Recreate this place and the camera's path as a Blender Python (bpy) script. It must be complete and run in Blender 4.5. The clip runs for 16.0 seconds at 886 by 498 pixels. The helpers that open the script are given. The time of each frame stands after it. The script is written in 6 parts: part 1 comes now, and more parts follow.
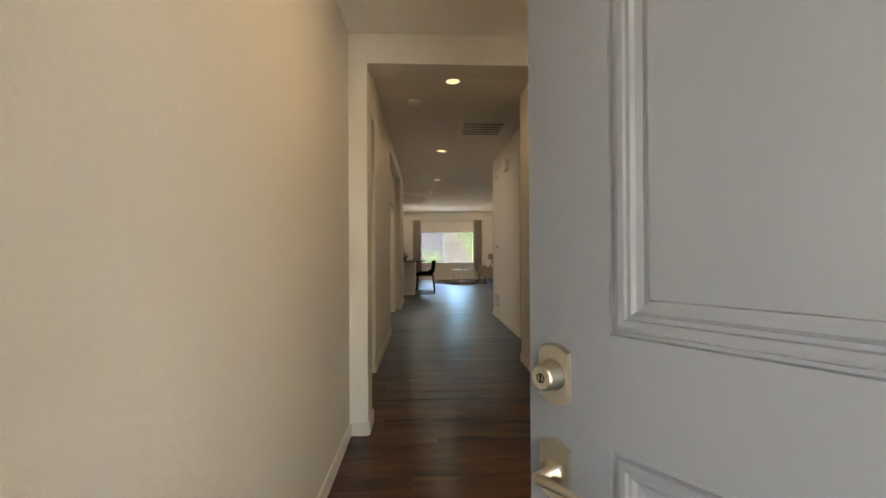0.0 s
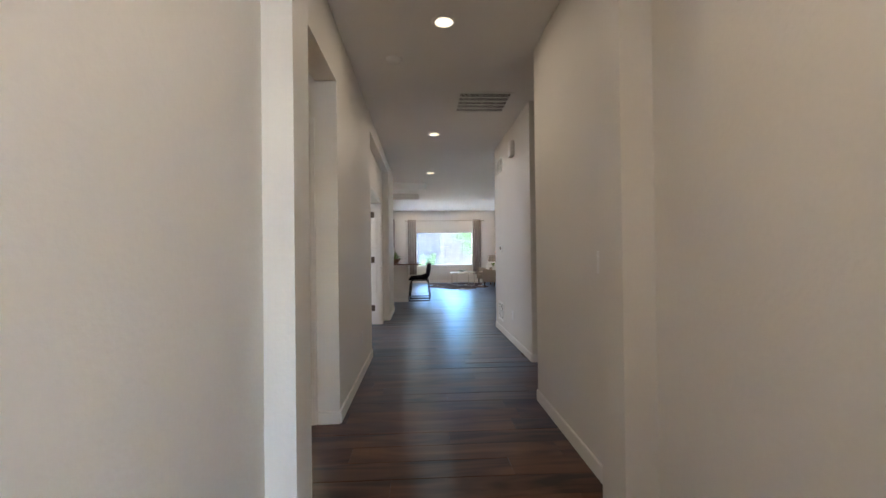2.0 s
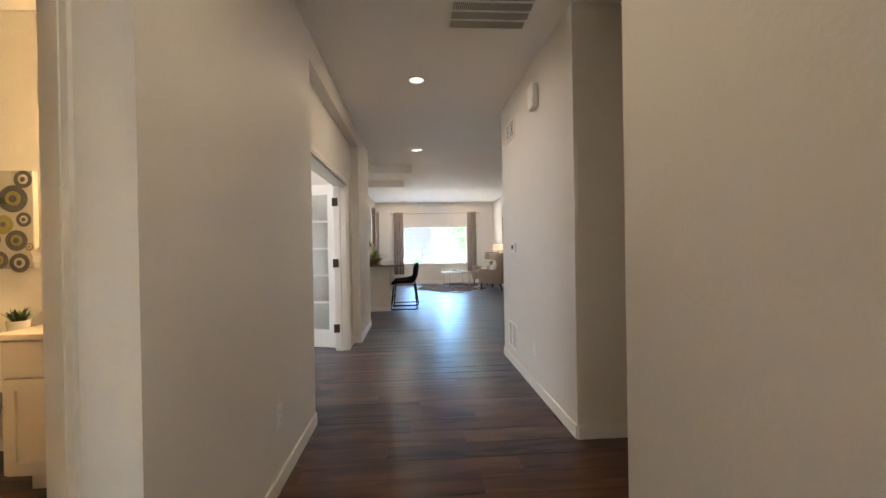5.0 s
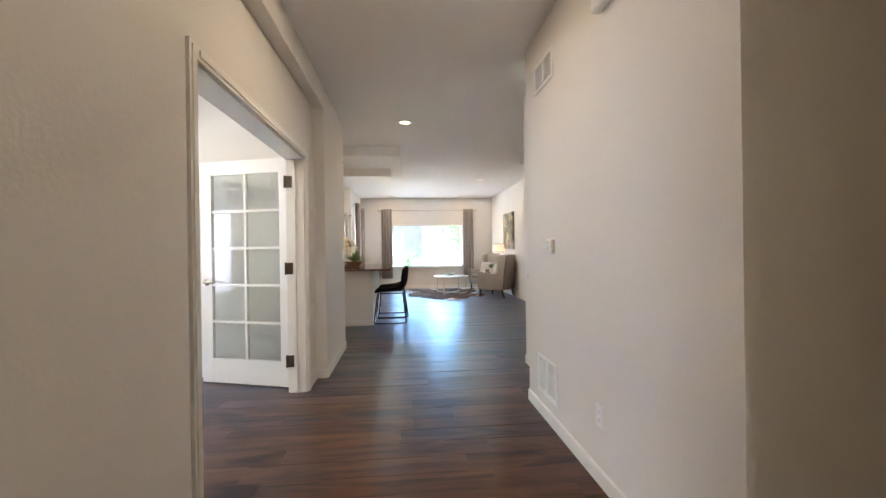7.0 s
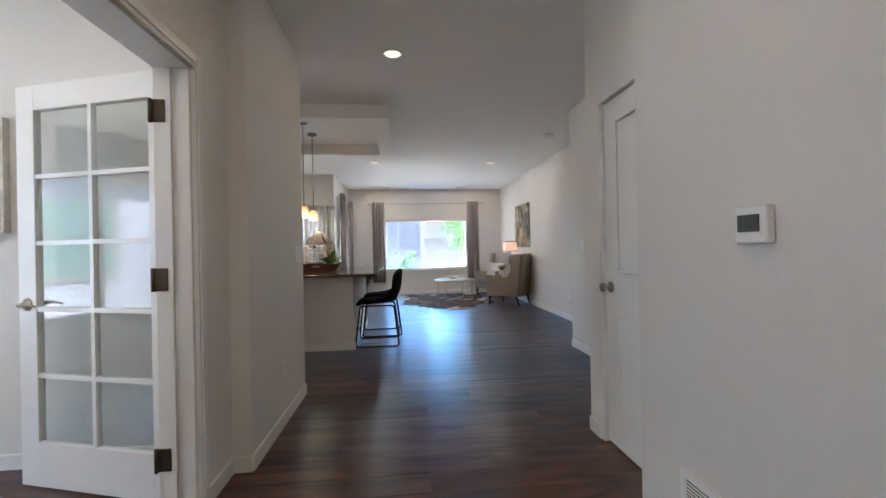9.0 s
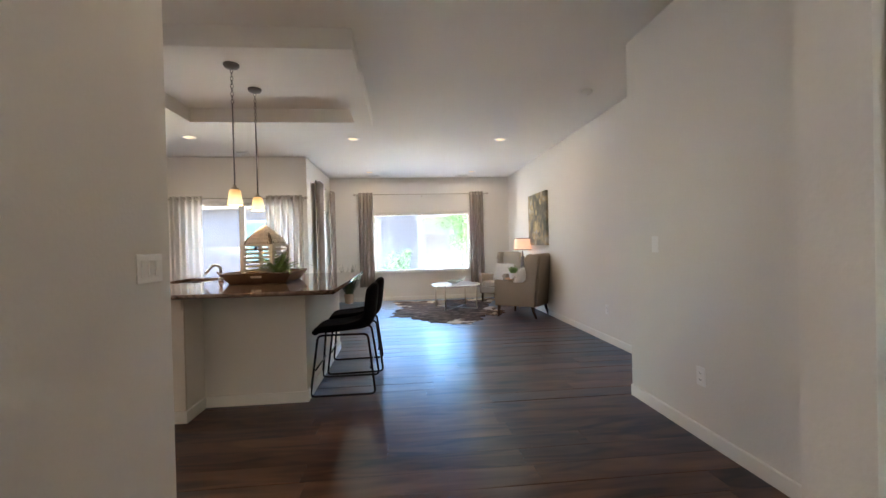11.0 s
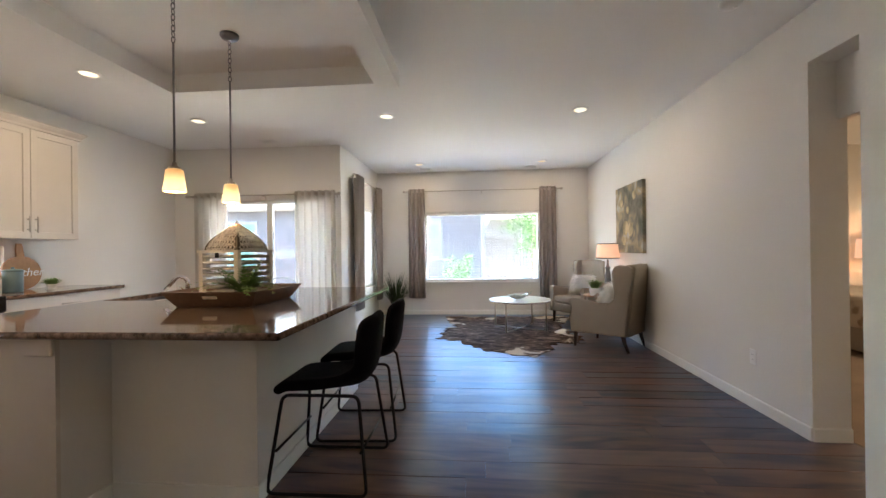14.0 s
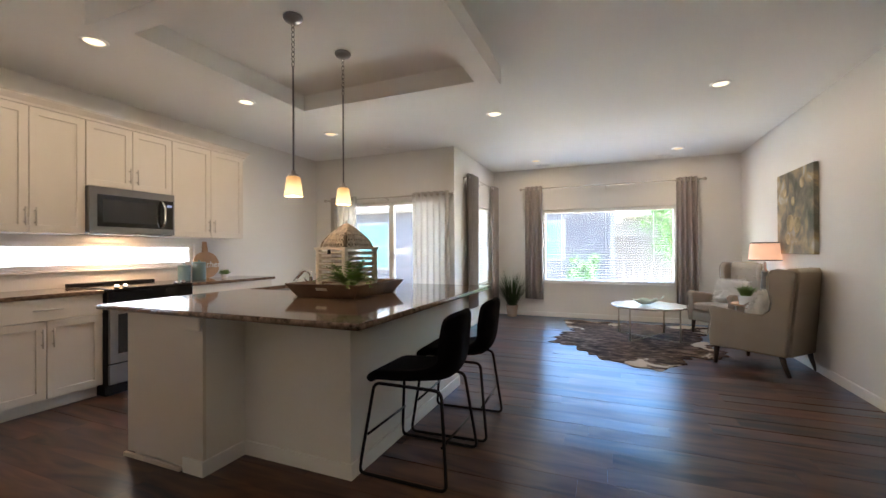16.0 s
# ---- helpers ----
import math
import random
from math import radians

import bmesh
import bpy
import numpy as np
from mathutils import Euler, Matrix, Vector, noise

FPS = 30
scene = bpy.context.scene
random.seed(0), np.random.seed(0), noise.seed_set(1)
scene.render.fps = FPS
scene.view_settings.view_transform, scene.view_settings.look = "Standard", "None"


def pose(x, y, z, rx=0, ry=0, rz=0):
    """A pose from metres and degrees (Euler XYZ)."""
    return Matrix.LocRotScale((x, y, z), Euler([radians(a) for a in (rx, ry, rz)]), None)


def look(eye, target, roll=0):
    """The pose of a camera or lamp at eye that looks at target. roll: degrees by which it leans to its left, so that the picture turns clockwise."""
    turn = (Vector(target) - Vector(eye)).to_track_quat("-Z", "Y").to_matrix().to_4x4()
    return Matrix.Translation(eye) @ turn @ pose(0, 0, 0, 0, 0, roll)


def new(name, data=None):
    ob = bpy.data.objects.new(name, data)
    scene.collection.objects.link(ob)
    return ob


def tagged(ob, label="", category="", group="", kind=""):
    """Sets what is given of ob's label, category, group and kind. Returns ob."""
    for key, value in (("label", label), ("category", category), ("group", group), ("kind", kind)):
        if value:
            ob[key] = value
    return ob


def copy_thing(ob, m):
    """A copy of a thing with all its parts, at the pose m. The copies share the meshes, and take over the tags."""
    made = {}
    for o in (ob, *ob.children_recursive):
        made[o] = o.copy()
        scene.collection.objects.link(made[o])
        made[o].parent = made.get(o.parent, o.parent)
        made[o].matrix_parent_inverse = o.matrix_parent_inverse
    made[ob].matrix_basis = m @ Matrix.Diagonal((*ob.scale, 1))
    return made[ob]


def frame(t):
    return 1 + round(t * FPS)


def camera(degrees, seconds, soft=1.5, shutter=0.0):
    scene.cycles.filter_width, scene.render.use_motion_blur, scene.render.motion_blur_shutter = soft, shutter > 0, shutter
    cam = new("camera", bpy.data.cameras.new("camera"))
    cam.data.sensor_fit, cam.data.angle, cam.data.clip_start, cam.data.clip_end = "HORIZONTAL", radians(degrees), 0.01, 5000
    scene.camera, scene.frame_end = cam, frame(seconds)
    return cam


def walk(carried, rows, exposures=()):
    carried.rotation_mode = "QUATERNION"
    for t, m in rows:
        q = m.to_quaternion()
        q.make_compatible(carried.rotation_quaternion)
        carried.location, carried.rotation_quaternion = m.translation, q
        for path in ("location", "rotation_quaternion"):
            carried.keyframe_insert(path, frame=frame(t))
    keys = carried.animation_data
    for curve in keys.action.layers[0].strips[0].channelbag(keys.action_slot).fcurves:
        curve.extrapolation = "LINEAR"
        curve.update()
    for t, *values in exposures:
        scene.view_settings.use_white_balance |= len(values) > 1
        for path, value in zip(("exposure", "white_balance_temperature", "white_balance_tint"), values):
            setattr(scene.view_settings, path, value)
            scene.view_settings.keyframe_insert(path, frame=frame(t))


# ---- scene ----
cam = camera(94.8, 16.0)
PATH = [
    (0, (0.213, 0.483, 1.151), (0.308, 2.481, 1.162), -0.3),
    (0.5, (0.241, 0.702, 1.121), (0.337, 2.7, 1.131), -0.8),
    (1, (0.273, 1.061, 1.121), (0.377, 3.058, 1.125), -0.5),
    (1.5, (0.314, 1.336, 1.159), (0.416, 3.333, 1.167), -0.8),
    (2, (0.331, 1.534, 1.172), (0.433, 3.531, 1.188), -0.7),
    (2.5, (0.347, 1.747, 1.18), (0.46, 3.744, 1.191), -0.8),
    (3, (0.363, 2.004, 1.208), (0.486, 4.0, 1.209), -0.7),
    (3.5, (0.352, 2.326, 1.227), (0.486, 4.322, 1.223), -0.7),
    (4, (0.361, 2.658, 1.243), (0.508, 4.653, 1.238), -0.8),
    (4.2, (0.403, 2.781, 1.251), (0.533, 4.776, 1.234), -0.7),
    (6.3, (0.485, 4.159, 1.202), (0.663, 6.151, 1.207), -1.1),
    (6.5, (0.489, 4.309, 1.214), (0.669, 6.3, 1.214), -0.8),
    (7, (0.507, 4.701, 1.212), (0.69, 6.693, 1.21), -0.8),
    (7.5, (0.507, 5.115, 1.189), (0.691, 7.107, 1.186), -0.9),
    (8, (0.501, 5.543, 1.184), (0.692, 7.534, 1.183), -0.8),
    (8.5, (0.546, 5.966, 1.175), (0.738, 7.957, 1.174), -1.0),
    (9, (0.577, 6.384, 1.17), (0.771, 8.375, 1.171), -1.1),
    (9.2, (0.588, 6.55, 1.181), (0.777, 8.541, 1.179), -1.0),
    (11.3, (0.794, 8.156, 1.219), (0.985, 10.147, 1.201), -1.4),
    (11.5, (0.808, 8.279, 1.212), (1.008, 10.269, 1.21), -0.7),
    (12, (0.865, 8.601, 1.221), (1.056, 10.592, 1.221), -0.8),
    (12.5, (0.92, 8.879, 1.222), (1.086, 10.872, 1.223), -0.8),
    (13, (0.981, 9.083, 1.233), (1.079, 11.081, 1.234), -0.8),
    (13.5, (1.03, 9.241, 1.241), (1.013, 11.241, 1.243), -0.8),
    (14, (1.067, 9.341, 1.25), (0.909, 11.335, 1.255), -0.7),
    (14.5, (1.122, 9.387, 1.251), (0.796, 11.361, 1.259), -0.6),
    (15, (1.186, 9.416, 1.256), (0.693, 11.354, 1.262), -0.5),
    (15.5, (1.243, 9.428, 1.244), (0.601, 11.322, 1.252), -0.4),
    (16, (1.286, 9.44, 1.238), (0.522, 11.288, 1.246), -0.3),
]
walk(cam, [(t, look(eye, target, roll)) for t, eye, target, roll in PATH], [(0.0, 4.35, 9200, 10), (0.5, 4.2, 9600, 10), (1.0, 4.65, 8700, 10), (1.5, 4.9, 6800, 10), (2.0, 5.05, 6200, 10), (2.5, 5.2, 5850, 10), (3.5, 5.25, 5700, 10), (4.2, 5.2, 7000, 10), (6.5, 5.75, 6800, 10), (7.2, 5.5, 6800, 10), (8.0, 5.2, 6300, 10), (9.2, 4.95, 6150, 10), (11.5, 5.18, 6900, 10), (13.0, 5.1, 6900, 10), (16.0, 4.95, 6900, 10)])

# ---- light ----
world = bpy.data.worlds.new("sky")
scene.world = world
world.use_nodes = True
wn = world.node_tree
sky = wn.nodes.new("ShaderNodeTexSky")
sky.sky_type = "NISHITA"
sky.sun_disc = False
sky.sun_elevation, sky.sun_rotation = radians(55), radians(87)
sky.ozone_density, sky.dust_density = 2.5, 0.4
wn.links.new(sky.outputs[0], wn.nodes["Background"].inputs[0])
wn.nodes["Background"].inputs[1].default_value = 0.15
sun_data = bpy.data.lights.new("sun", "SUN")
sun_data.energy, sun_data.angle, sun_data.color = 5.0, radians(0.5), (1.0, 0.95, 0.88)
sun = new("sun", sun_data)
sun.matrix_world = look((21, 1, 30), (0, 0, 0))
CAN_POWER, WARM = 0.24, (1.0, 0.79, 0.58)

# ---- materials ----


def material(name, base, rough=0.6, metal=0.0, vary=0.06, scale=3.0, fine=60.0, bump=0.0, bump_scale=120.0, coat=0.0, gloss=0.5):
    """A surface with broad stains, fine grain and relief."""
    m = bpy.data.materials.new(name)
    m.use_nodes = True
    nt = m.node_tree
    b = nt.nodes["Principled BSDF"]
    co = nt.nodes.new("ShaderNodeTexCoord")
    n1 = nt.nodes.new("ShaderNodeTexNoise")
    n1.inputs["Scale"].default_value, n1.inputs["Detail"].default_value = scale, 4
    n2 = nt.nodes.new("ShaderNodeTexNoise")
    n2.inputs["Scale"].default_value, n2.inputs["Detail"].default_value = fine, 3
    mix = nt.nodes.new("ShaderNodeMath")
    mix.operation = "MULTIPLY_ADD"
    mix.inputs[1].default_value = 0.45
    ramp = nt.nodes.new("ShaderNodeValToRGB")
    lo, hi = 1 - vary, 1 + vary
    ramp.color_ramp.elements[0].position, ramp.color_ramp.elements[1].position = 0.45, 1.0
    ramp.color_ramp.elements[0].color = (*[c * lo for c in base], 1)
    ramp.color_ramp.elements[1].color = (*[min(c * hi, 0.95) for c in base], 1)
    for n in (n1, n2):
        nt.links.new(co.outputs["Object"], n.inputs["Vector"])
    nt.links.new(n2.outputs[0], mix.inputs[0])
    nt.links.new(n1.outputs[0], mix.inputs[2])
    nt.links.new(mix.outputs[0], ramp.inputs[0])
    nt.links.new(ramp.outputs[0], b.inputs["Base Color"])
    b.inputs["Roughness"].default_value, b.inputs["Metallic"].default_value = rough, metal
    b.inputs["Coat Weight"].default_value, b.inputs["Specular IOR Level"].default_value = coat, gloss
    if bump:
        n3 = nt.nodes.new("ShaderNodeTexNoise")
        n3.inputs["Scale"].default_value, n3.inputs["Detail"].default_value = bump_scale, 3
        nt.links.new(co.outputs["Object"], n3.inputs["Vector"])
        bp = nt.nodes.new("ShaderNodeBump")
        bp.inputs["Strength"].default_value, bp.inputs["Distance"].default_value = bump, 0.004
        nt.links.new(n3.outputs[0], bp.inputs["Height"])
        nt.links.new(bp.outputs[0], b.inputs["Normal"])
    return m


def glass(name, tint=(0.95, 0.97, 0.97), rough=0.0):
    m = bpy.data.materials.new(name)
    m.use_nodes = True
    nt = m.node_tree
    out = nt.nodes["Material Output"]
    tr = nt.nodes.new("ShaderNodeBsdfTransparent")
    tr.inputs[0].default_value = (*tint, 1)
    gl = nt.nodes.new("ShaderNodeBsdfGlossy")
    gl.inputs["Roughness"].default_value = rough
    lw = nt.nodes.new("ShaderNodeLayerWeight")
    pw = nt.nodes.new("ShaderNodeMath")
    pw.operation = "POWER"
    pw.inputs[1].default_value = 5.0
    nt.links.new(lw.outputs["Facing"], pw.inputs[0])
    fr = nt.nodes.new("ShaderNodeMath")
    fr.operation = "MULTIPLY_ADD"
    fr.inputs[1].default_value, fr.inputs[2].default_value = 0.5, 0.035
    nt.links.new(pw.outputs[0], fr.inputs[0])
    mx = nt.nodes.new("ShaderNodeMixShader")
    nt.links.new(fr.outputs[0], mx.inputs[0])
    nt.links.new(tr.outputs[0], mx.inputs[1])
    nt.links.new(gl.outputs[0], mx.inputs[2])
    nt.links.new(mx.outputs[0], out.inputs[0])
    return m


def sheer(name, base, clear):
    """Thin cloth that lets light through."""
    m = material(name, base, 0.9, vary=0.04, bump=0.2, bump_scale=400)
    nt = m.node_tree
    b, out = nt.nodes["Principled BSDF"], nt.nodes["Material Output"]
    tl = nt.nodes.new("ShaderNodeBsdfTranslucent")
    tl.inputs[0].default_value = (*base, 1)
    tr = nt.nodes.new("ShaderNodeBsdfTransparent")
    m1, m2 = nt.nodes.new("ShaderNodeMixShader"), nt.nodes.new("ShaderNodeMixShader")
    m1.inputs[0].default_value, m2.inputs[0].default_value = 0.45, clear
    nt.links.new(b.outputs[0], m1.inputs[1])
    nt.links.new(tl.outputs[0], m1.inputs[2])
    nt.links.new(m1.outputs[0], m2.inputs[1])
    nt.links.new(tr.outputs[0], m2.inputs[2])
    nt.links.new(m2.outputs[0], out.inputs[0])
    return m


def glow(name, color, strength):
    m = bpy.data.materials.new(name)
    m.use_nodes = True
    b = m.node_tree.nodes["Principled BSDF"]
    b.inputs["Base Color"].default_value = (*color, 1)
    b.inputs["Emission Color"].default_value = (*color, 1)
    b.inputs["Emission Strength"].default_value = strength
    return m


def plank_material(name, dark, light, rough):
    """Wood boards along x: each board its own tone, long grain, worn sheen."""
    m = bpy.data.materials.new(name)
    m.use_nodes = True
    nt = m.node_tree
    b = nt.nodes["Principled BSDF"]
    co = nt.nodes.new("ShaderNodeTexCoord")
    info = nt.nodes.new("ShaderNodeObjectInfo")
    geo = nt.nodes.new("ShaderNodeNewGeometry")
    add = nt.nodes.new("ShaderNodeMath")
    add.operation = "ADD"
    nt.links.new(info.outputs["Random"], add.inputs[0])
    nt.links.new(geo.outputs["Random Per Island"], add.inputs[1])
    frac = nt.nodes.new("ShaderNodeMath")
    frac.operation = "FRACT"
    nt.links.new(add.outputs[0], frac.inputs[0])
    shift = nt.nodes.new("ShaderNodeVectorMath")
    shift.operation = "ADD"
    comb = nt.nodes.new("ShaderNodeCombineXYZ")
    mul = nt.nodes.new("ShaderNodeMath")
    mul.operation = "MULTIPLY"
    mul.inputs[1].default_value = 37.0
    nt.links.new(frac.outputs[0], mul.inputs[0])
    nt.links.new(mul.outputs[0], comb.inputs[2])
    nt.links.new(co.outputs["Object"], shift.inputs[0])
    nt.links.new(comb.outputs[0], shift.inputs[1])
    mp = nt.nodes.new("ShaderNodeMapping")
    mp.inputs["Scale"].default_value = (1.0, 40, 1)
    nt.links.new(shift.outputs[0], mp.inputs[0])
    grain = nt.nodes.new("ShaderNodeTexNoise")
    grain.inputs["Scale"].default_value, grain.inputs["Detail"].default_value = 2.2, 6
    grain.inputs["Distortion"].default_value = 0.8
    nt.links.new(mp.outputs[0], grain.inputs["Vector"])
    # broad soft figure, a hand wide and an arm long
    mp2 = nt.nodes.new("ShaderNodeMapping")
    mp2.inputs["Scale"].default_value = (0.9, 4.8, 1)
    nt.links.new(shift.outputs[0], mp2.inputs[0])
    figure = nt.nodes.new("ShaderNodeTexNoise")
    figure.inputs["Scale"].default_value, figure.inputs["Detail"].default_value = 1.7, 2
    figure.inputs["Distortion"].default_value = 1.1
    nt.links.new(mp2.outputs[0], figure.inputs["Vector"])
    tone = nt.nodes.new("ShaderNodeMath")
    tone.operation = "MULTIPLY_ADD"
    tone.inputs[1].default_value = 0.24
    half = nt.nodes.new("ShaderNodeMath")
    half.operation = "MULTIPLY_ADD"
    half.inputs[1].default_value, half.inputs[2].default_value = 0.14, -0.19
    broad = nt.nodes.new("ShaderNodeMath")
    broad.operation = "MULTIPLY_ADD"
    broad.inputs[1].default_value = 1.15
    nt.links.new(grain.outputs[0], half.inputs[0])
    nt.links.new(figure.outputs[0], broad.inputs[0])
    nt.links.new(half.outputs[0], broad.inputs[2])
    nt.links.new(frac.outputs[0], tone.inputs[0])
    nt.links.new(broad.outputs[0], tone.inputs[2])
    ramp = nt.nodes.new("ShaderNodeValToRGB")
    ramp.color_ramp.elements[0].position, ramp.color_ramp.elements[1].position = 0.30, 0.85
    ramp.color_ramp.elements[0].color, ramp.color_ramp.elements[1].color = (*dark, 1), (*light, 1)
    nt.links.new(tone.outputs[0], ramp.inputs[0])
    nt.links.new(ramp.outputs[0], b.inputs["Base Color"])
    rr = nt.nodes.new("ShaderNodeMapRange")
    rr.inputs[3].default_value, rr.inputs[4].default_value = rough - 0.03, rough + 0.04
    nt.links.new(grain.outputs[0], rr.inputs[0])
    nt.links.new(rr.outputs[0], b.inputs["Roughness"])
    bp = nt.nodes.new("ShaderNodeBump")
    bp.inputs["Strength"].default_value, bp.inputs["Distance"].default_value = 0.012, 0.002
    b.inputs["Specular IOR Level"].default_value = 0.0
    nt.links.new(grain.outputs[0], bp.inputs["Height"])
    nt.links.new(bp.outputs[0], b.inputs["Normal"])
    # satin lacquer: more mirror-like at a low angle
    gl = nt.nodes.new("ShaderNodeBsdfGlossy")
    # blue of the reflected sky is painted into the gloss colour
    gl.inputs["Color"].default_value = (0.52, 0.75, 1.0, 1)
    # the brushed grain runs along x and spreads the sheen across it
    tan = nt.nodes.new("ShaderNodeTangent")
    tan.direction_type, tan.axis = "RADIAL", "Y"
    gl.inputs["Anisotropy"].default_value = 0.22
    nt.links.new(tan.outputs[0], gl.inputs["Tangent"])
    nt.links.new(rr.outputs[0], gl.inputs["Roughness"])
    lw = nt.nodes.new("ShaderNodeLayerWeight")
    pw = nt.nodes.new("ShaderNodeMath")
    pw.operation = "POWER"
    pw.inputs[1].default_value = 4.0
    nt.links.new(lw.outputs["Facing"], pw.inputs[0])
    fr = nt.nodes.new("ShaderNodeMath")
    fr.operation = "MULTIPLY_ADD"
    fr.inputs[1].default_value, fr.inputs[2].default_value = 0.85, 0.016
    nt.links.new(pw.outputs[0], fr.inputs[0])
    mx = nt.nodes.new("ShaderNodeMixShader")
    nt.links.new(fr.outputs[0], mx.inputs[0])
    nt.links.new(b.outputs[0], mx.inputs[1])
    nt.links.new(gl.outputs[0], mx.inputs[2])
    nt.links.new(mx.outputs[0], nt.nodes["Material Output"].inputs[0])
    return m


M_WALL = material("wall_paint", (0.75, 0.728, 0.685), 0.55, vary=0.03, scale=0.8, bump=0.28, bump_scale=60)
M_CEIL = material("ceiling_paint", (0.86, 0.85, 0.83), 0.8, vary=0.02, scale=0.7, bump=0.2, bump_scale=55)
M_TRIM = material("trim_paint", (0.80, 0.79, 0.76), 0.35, vary=0.02)
M_CAB = material("cabinet_paint", (0.66, 0.60, 0.53), 0.35, vary=0.02)
M_FLOOR = plank_material("floor_wood", (0.038, 0.0170, 0.0098), (0.178, 0.087, 0.049), 0.29)
M_SUB = material("subfloor", (0.05, 0.035, 0.025), 0.8)
M_DOOR = material("door_gray_paint", (0.19, 0.20, 0.235), 0.45, vary=0.02)
M_NICKEL = material("satin_nickel", (0.50, 0.46, 0.40), 0.28, 1.0, vary=0.05)
M_CHROME = material("chrome", (0.8, 0.8, 0.8), 0.08, 1.0, vary=0.02)
M_STEEL = material("stainless_steel", (0.22, 0.22, 0.225), 0.3, 1.0, vary=0.05)
M_BLACK = material("black_glass", (0.012, 0.012, 0.013), 0.08, vary=0.1)
M_BLACKM = material("black_metal", (0.008, 0.008, 0.010), 0.4, vary=0.1, gloss=0.25)
M_GLASS = glass("window_glass")
M_BRONZE = material("dark_bronze_hinge", (0.10, 0.075, 0.055), 0.4, 0.9, vary=0.2)
M_WHITE = material("white_plastic", (0.84, 0.84, 0.82), 0.35, vary=0.01)
# flat dark colour painted for the shade inside vents and socket slots
M_DARK = material("hollow_shade", (0.03, 0.03, 0.03), 0.9)
M_BLIND = material("blind_slat", (0.82, 0.82, 0.80), 0.5, vary=0.02)

# ---- building blocks ----


def box(bm, x0, x1, y0, y1, z0, z1, m=None):
    vs = [bm.verts.new((x, y, z)) for z in (z0, z1) for y in (y0, y1) for x in (x0, x1)]
    if m is not None:
        for v in vs:
            v.co = m @ v.co
    out = []
    for f in ((0, 2, 3, 1), (4, 5, 7, 6), (0, 1, 5, 4), (2, 6, 7, 3), (0, 4, 6, 2), (1, 3, 7, 5)):
        out.append(bm.faces.new([vs[i] for i in f]))
    return out


def rbox(bm, x0, x1, y0, y1, z0, z1, r=0.01, seg=2, m=None):
    """A box with rounded edges."""
    tmp = bmesh.new()
    box(tmp, x0, x1, y0, y1, z0, z1)
    bmesh.ops.bevel(tmp, geom=tmp.edges[:], offset=r, segments=seg, affect="EDGES", profile=0.5)
    join(bm, tmp, m)


def join(bm, tmp, m=None):
    vmap = {}
    for v in tmp.verts:
        vmap[v] = bm.verts.new(m @ v.co if m is not None else v.co)
    for f in tmp.faces:
        nf = bm.faces.new([vmap[v] for v in f.verts])
        nf.smooth = f.smooth
    tmp.free()


def lathe(bm, profile, seg=24, m=None, close=True):
    """Turns (radius, height) pairs about z."""
    rings = []
    for r, z in profile:
        ring = []
        for i in range(seg):
            a = 2 * math.pi * i / seg
            p = Vector((r * math.cos(a), r * math.sin(a), z))
            ring.append(bm.verts.new(m @ p if m is not None else p))
        rings.append(ring)
    for a, b in zip(rings, rings[1:]):
        for i in range(seg):
            j = (i + 1) % seg
            f = bm.faces.new((a[i], a[j], b[j], b[i]))
            f.smooth = True
    if close:
        bm.faces.new(rings[0][::-1])
        bm.faces.new(rings[-1])


def tube(bm, pts, r, seg=8, r2=None, m=None):
    """A round bar through the points, tapering to r2."""
    pts = [Vector(p) for p in pts]
    rings = []
    up = Vector((0, 0, 1))
    prev = None
    for i, p in enumerate(pts):
        d = (pts[min(i + 1, len(pts) - 1)] - pts[max(i - 1, 0)]).normalized()
        if prev is None:
            side = d.cross(up)
            if side.length < 0.05:
                side = d.cross(Vector((1, 0, 0)))
        else:
            side = prev - d * prev.dot(d)
            if side.length < 0.01:
                side = d.cross(up)
        side.normalize()
        prev = side
        other = d.cross(side)
        rad = r if r2 is None else r + (r2 - r) * i / (len(pts) - 1)
        ring = []
        for k in range(seg):
            a = 2 * math.pi * k / seg
            q = p + rad * (math.cos(a) * side + math.sin(a) * other)
            ring.append(bm.verts.new(m @ q if m is not None else q))
        rings.append(ring)
    for a, b in zip(rings, rings[1:]):
        for i in range(seg):
            j = (i + 1) % seg
            f = bm.faces.new((a[i], a[j], b[j], b[i]))
            f.smooth = True
    bm.faces.new(rings[0][::-1])
    bm.faces.new(rings[-1])


def arc(pts, radius=0.04, n=4):
    """Rounds the inner corners of a run of points."""
    pts = [Vector(p) for p in pts]
    out = [pts[0]]
    for a, b, c in zip(pts, pts[1:], pts[2:]):
        u, w = (a - b), (c - b)
        r = min(radius, u.length / 2, w.length / 2)
        p, q = b + u.normalized() * r, b + w.normalized() * r
        for i in range(n + 1):
            t = i / n
            out.append((1 - t) ** 2 * p + 2 * t * (1 - t) * b + t * t * q)
    out.append(pts[-1])
    return out


def mesh_of(bm, name, mat):
    bmesh.ops.recalc_face_normals(bm, faces=bm.faces[:])
    me = bpy.data.meshes.new(name)
    bm.to_mesh(me)
    bm.free()
    me.materials.append(mat)
    return me


def part(name, bm, mat, parent=None, label=""):
    ob = new(name, mesh_of(bm, name, mat))
    if parent is not None:
        ob.parent = parent
    if label:
        ob["label"] = label
    return ob


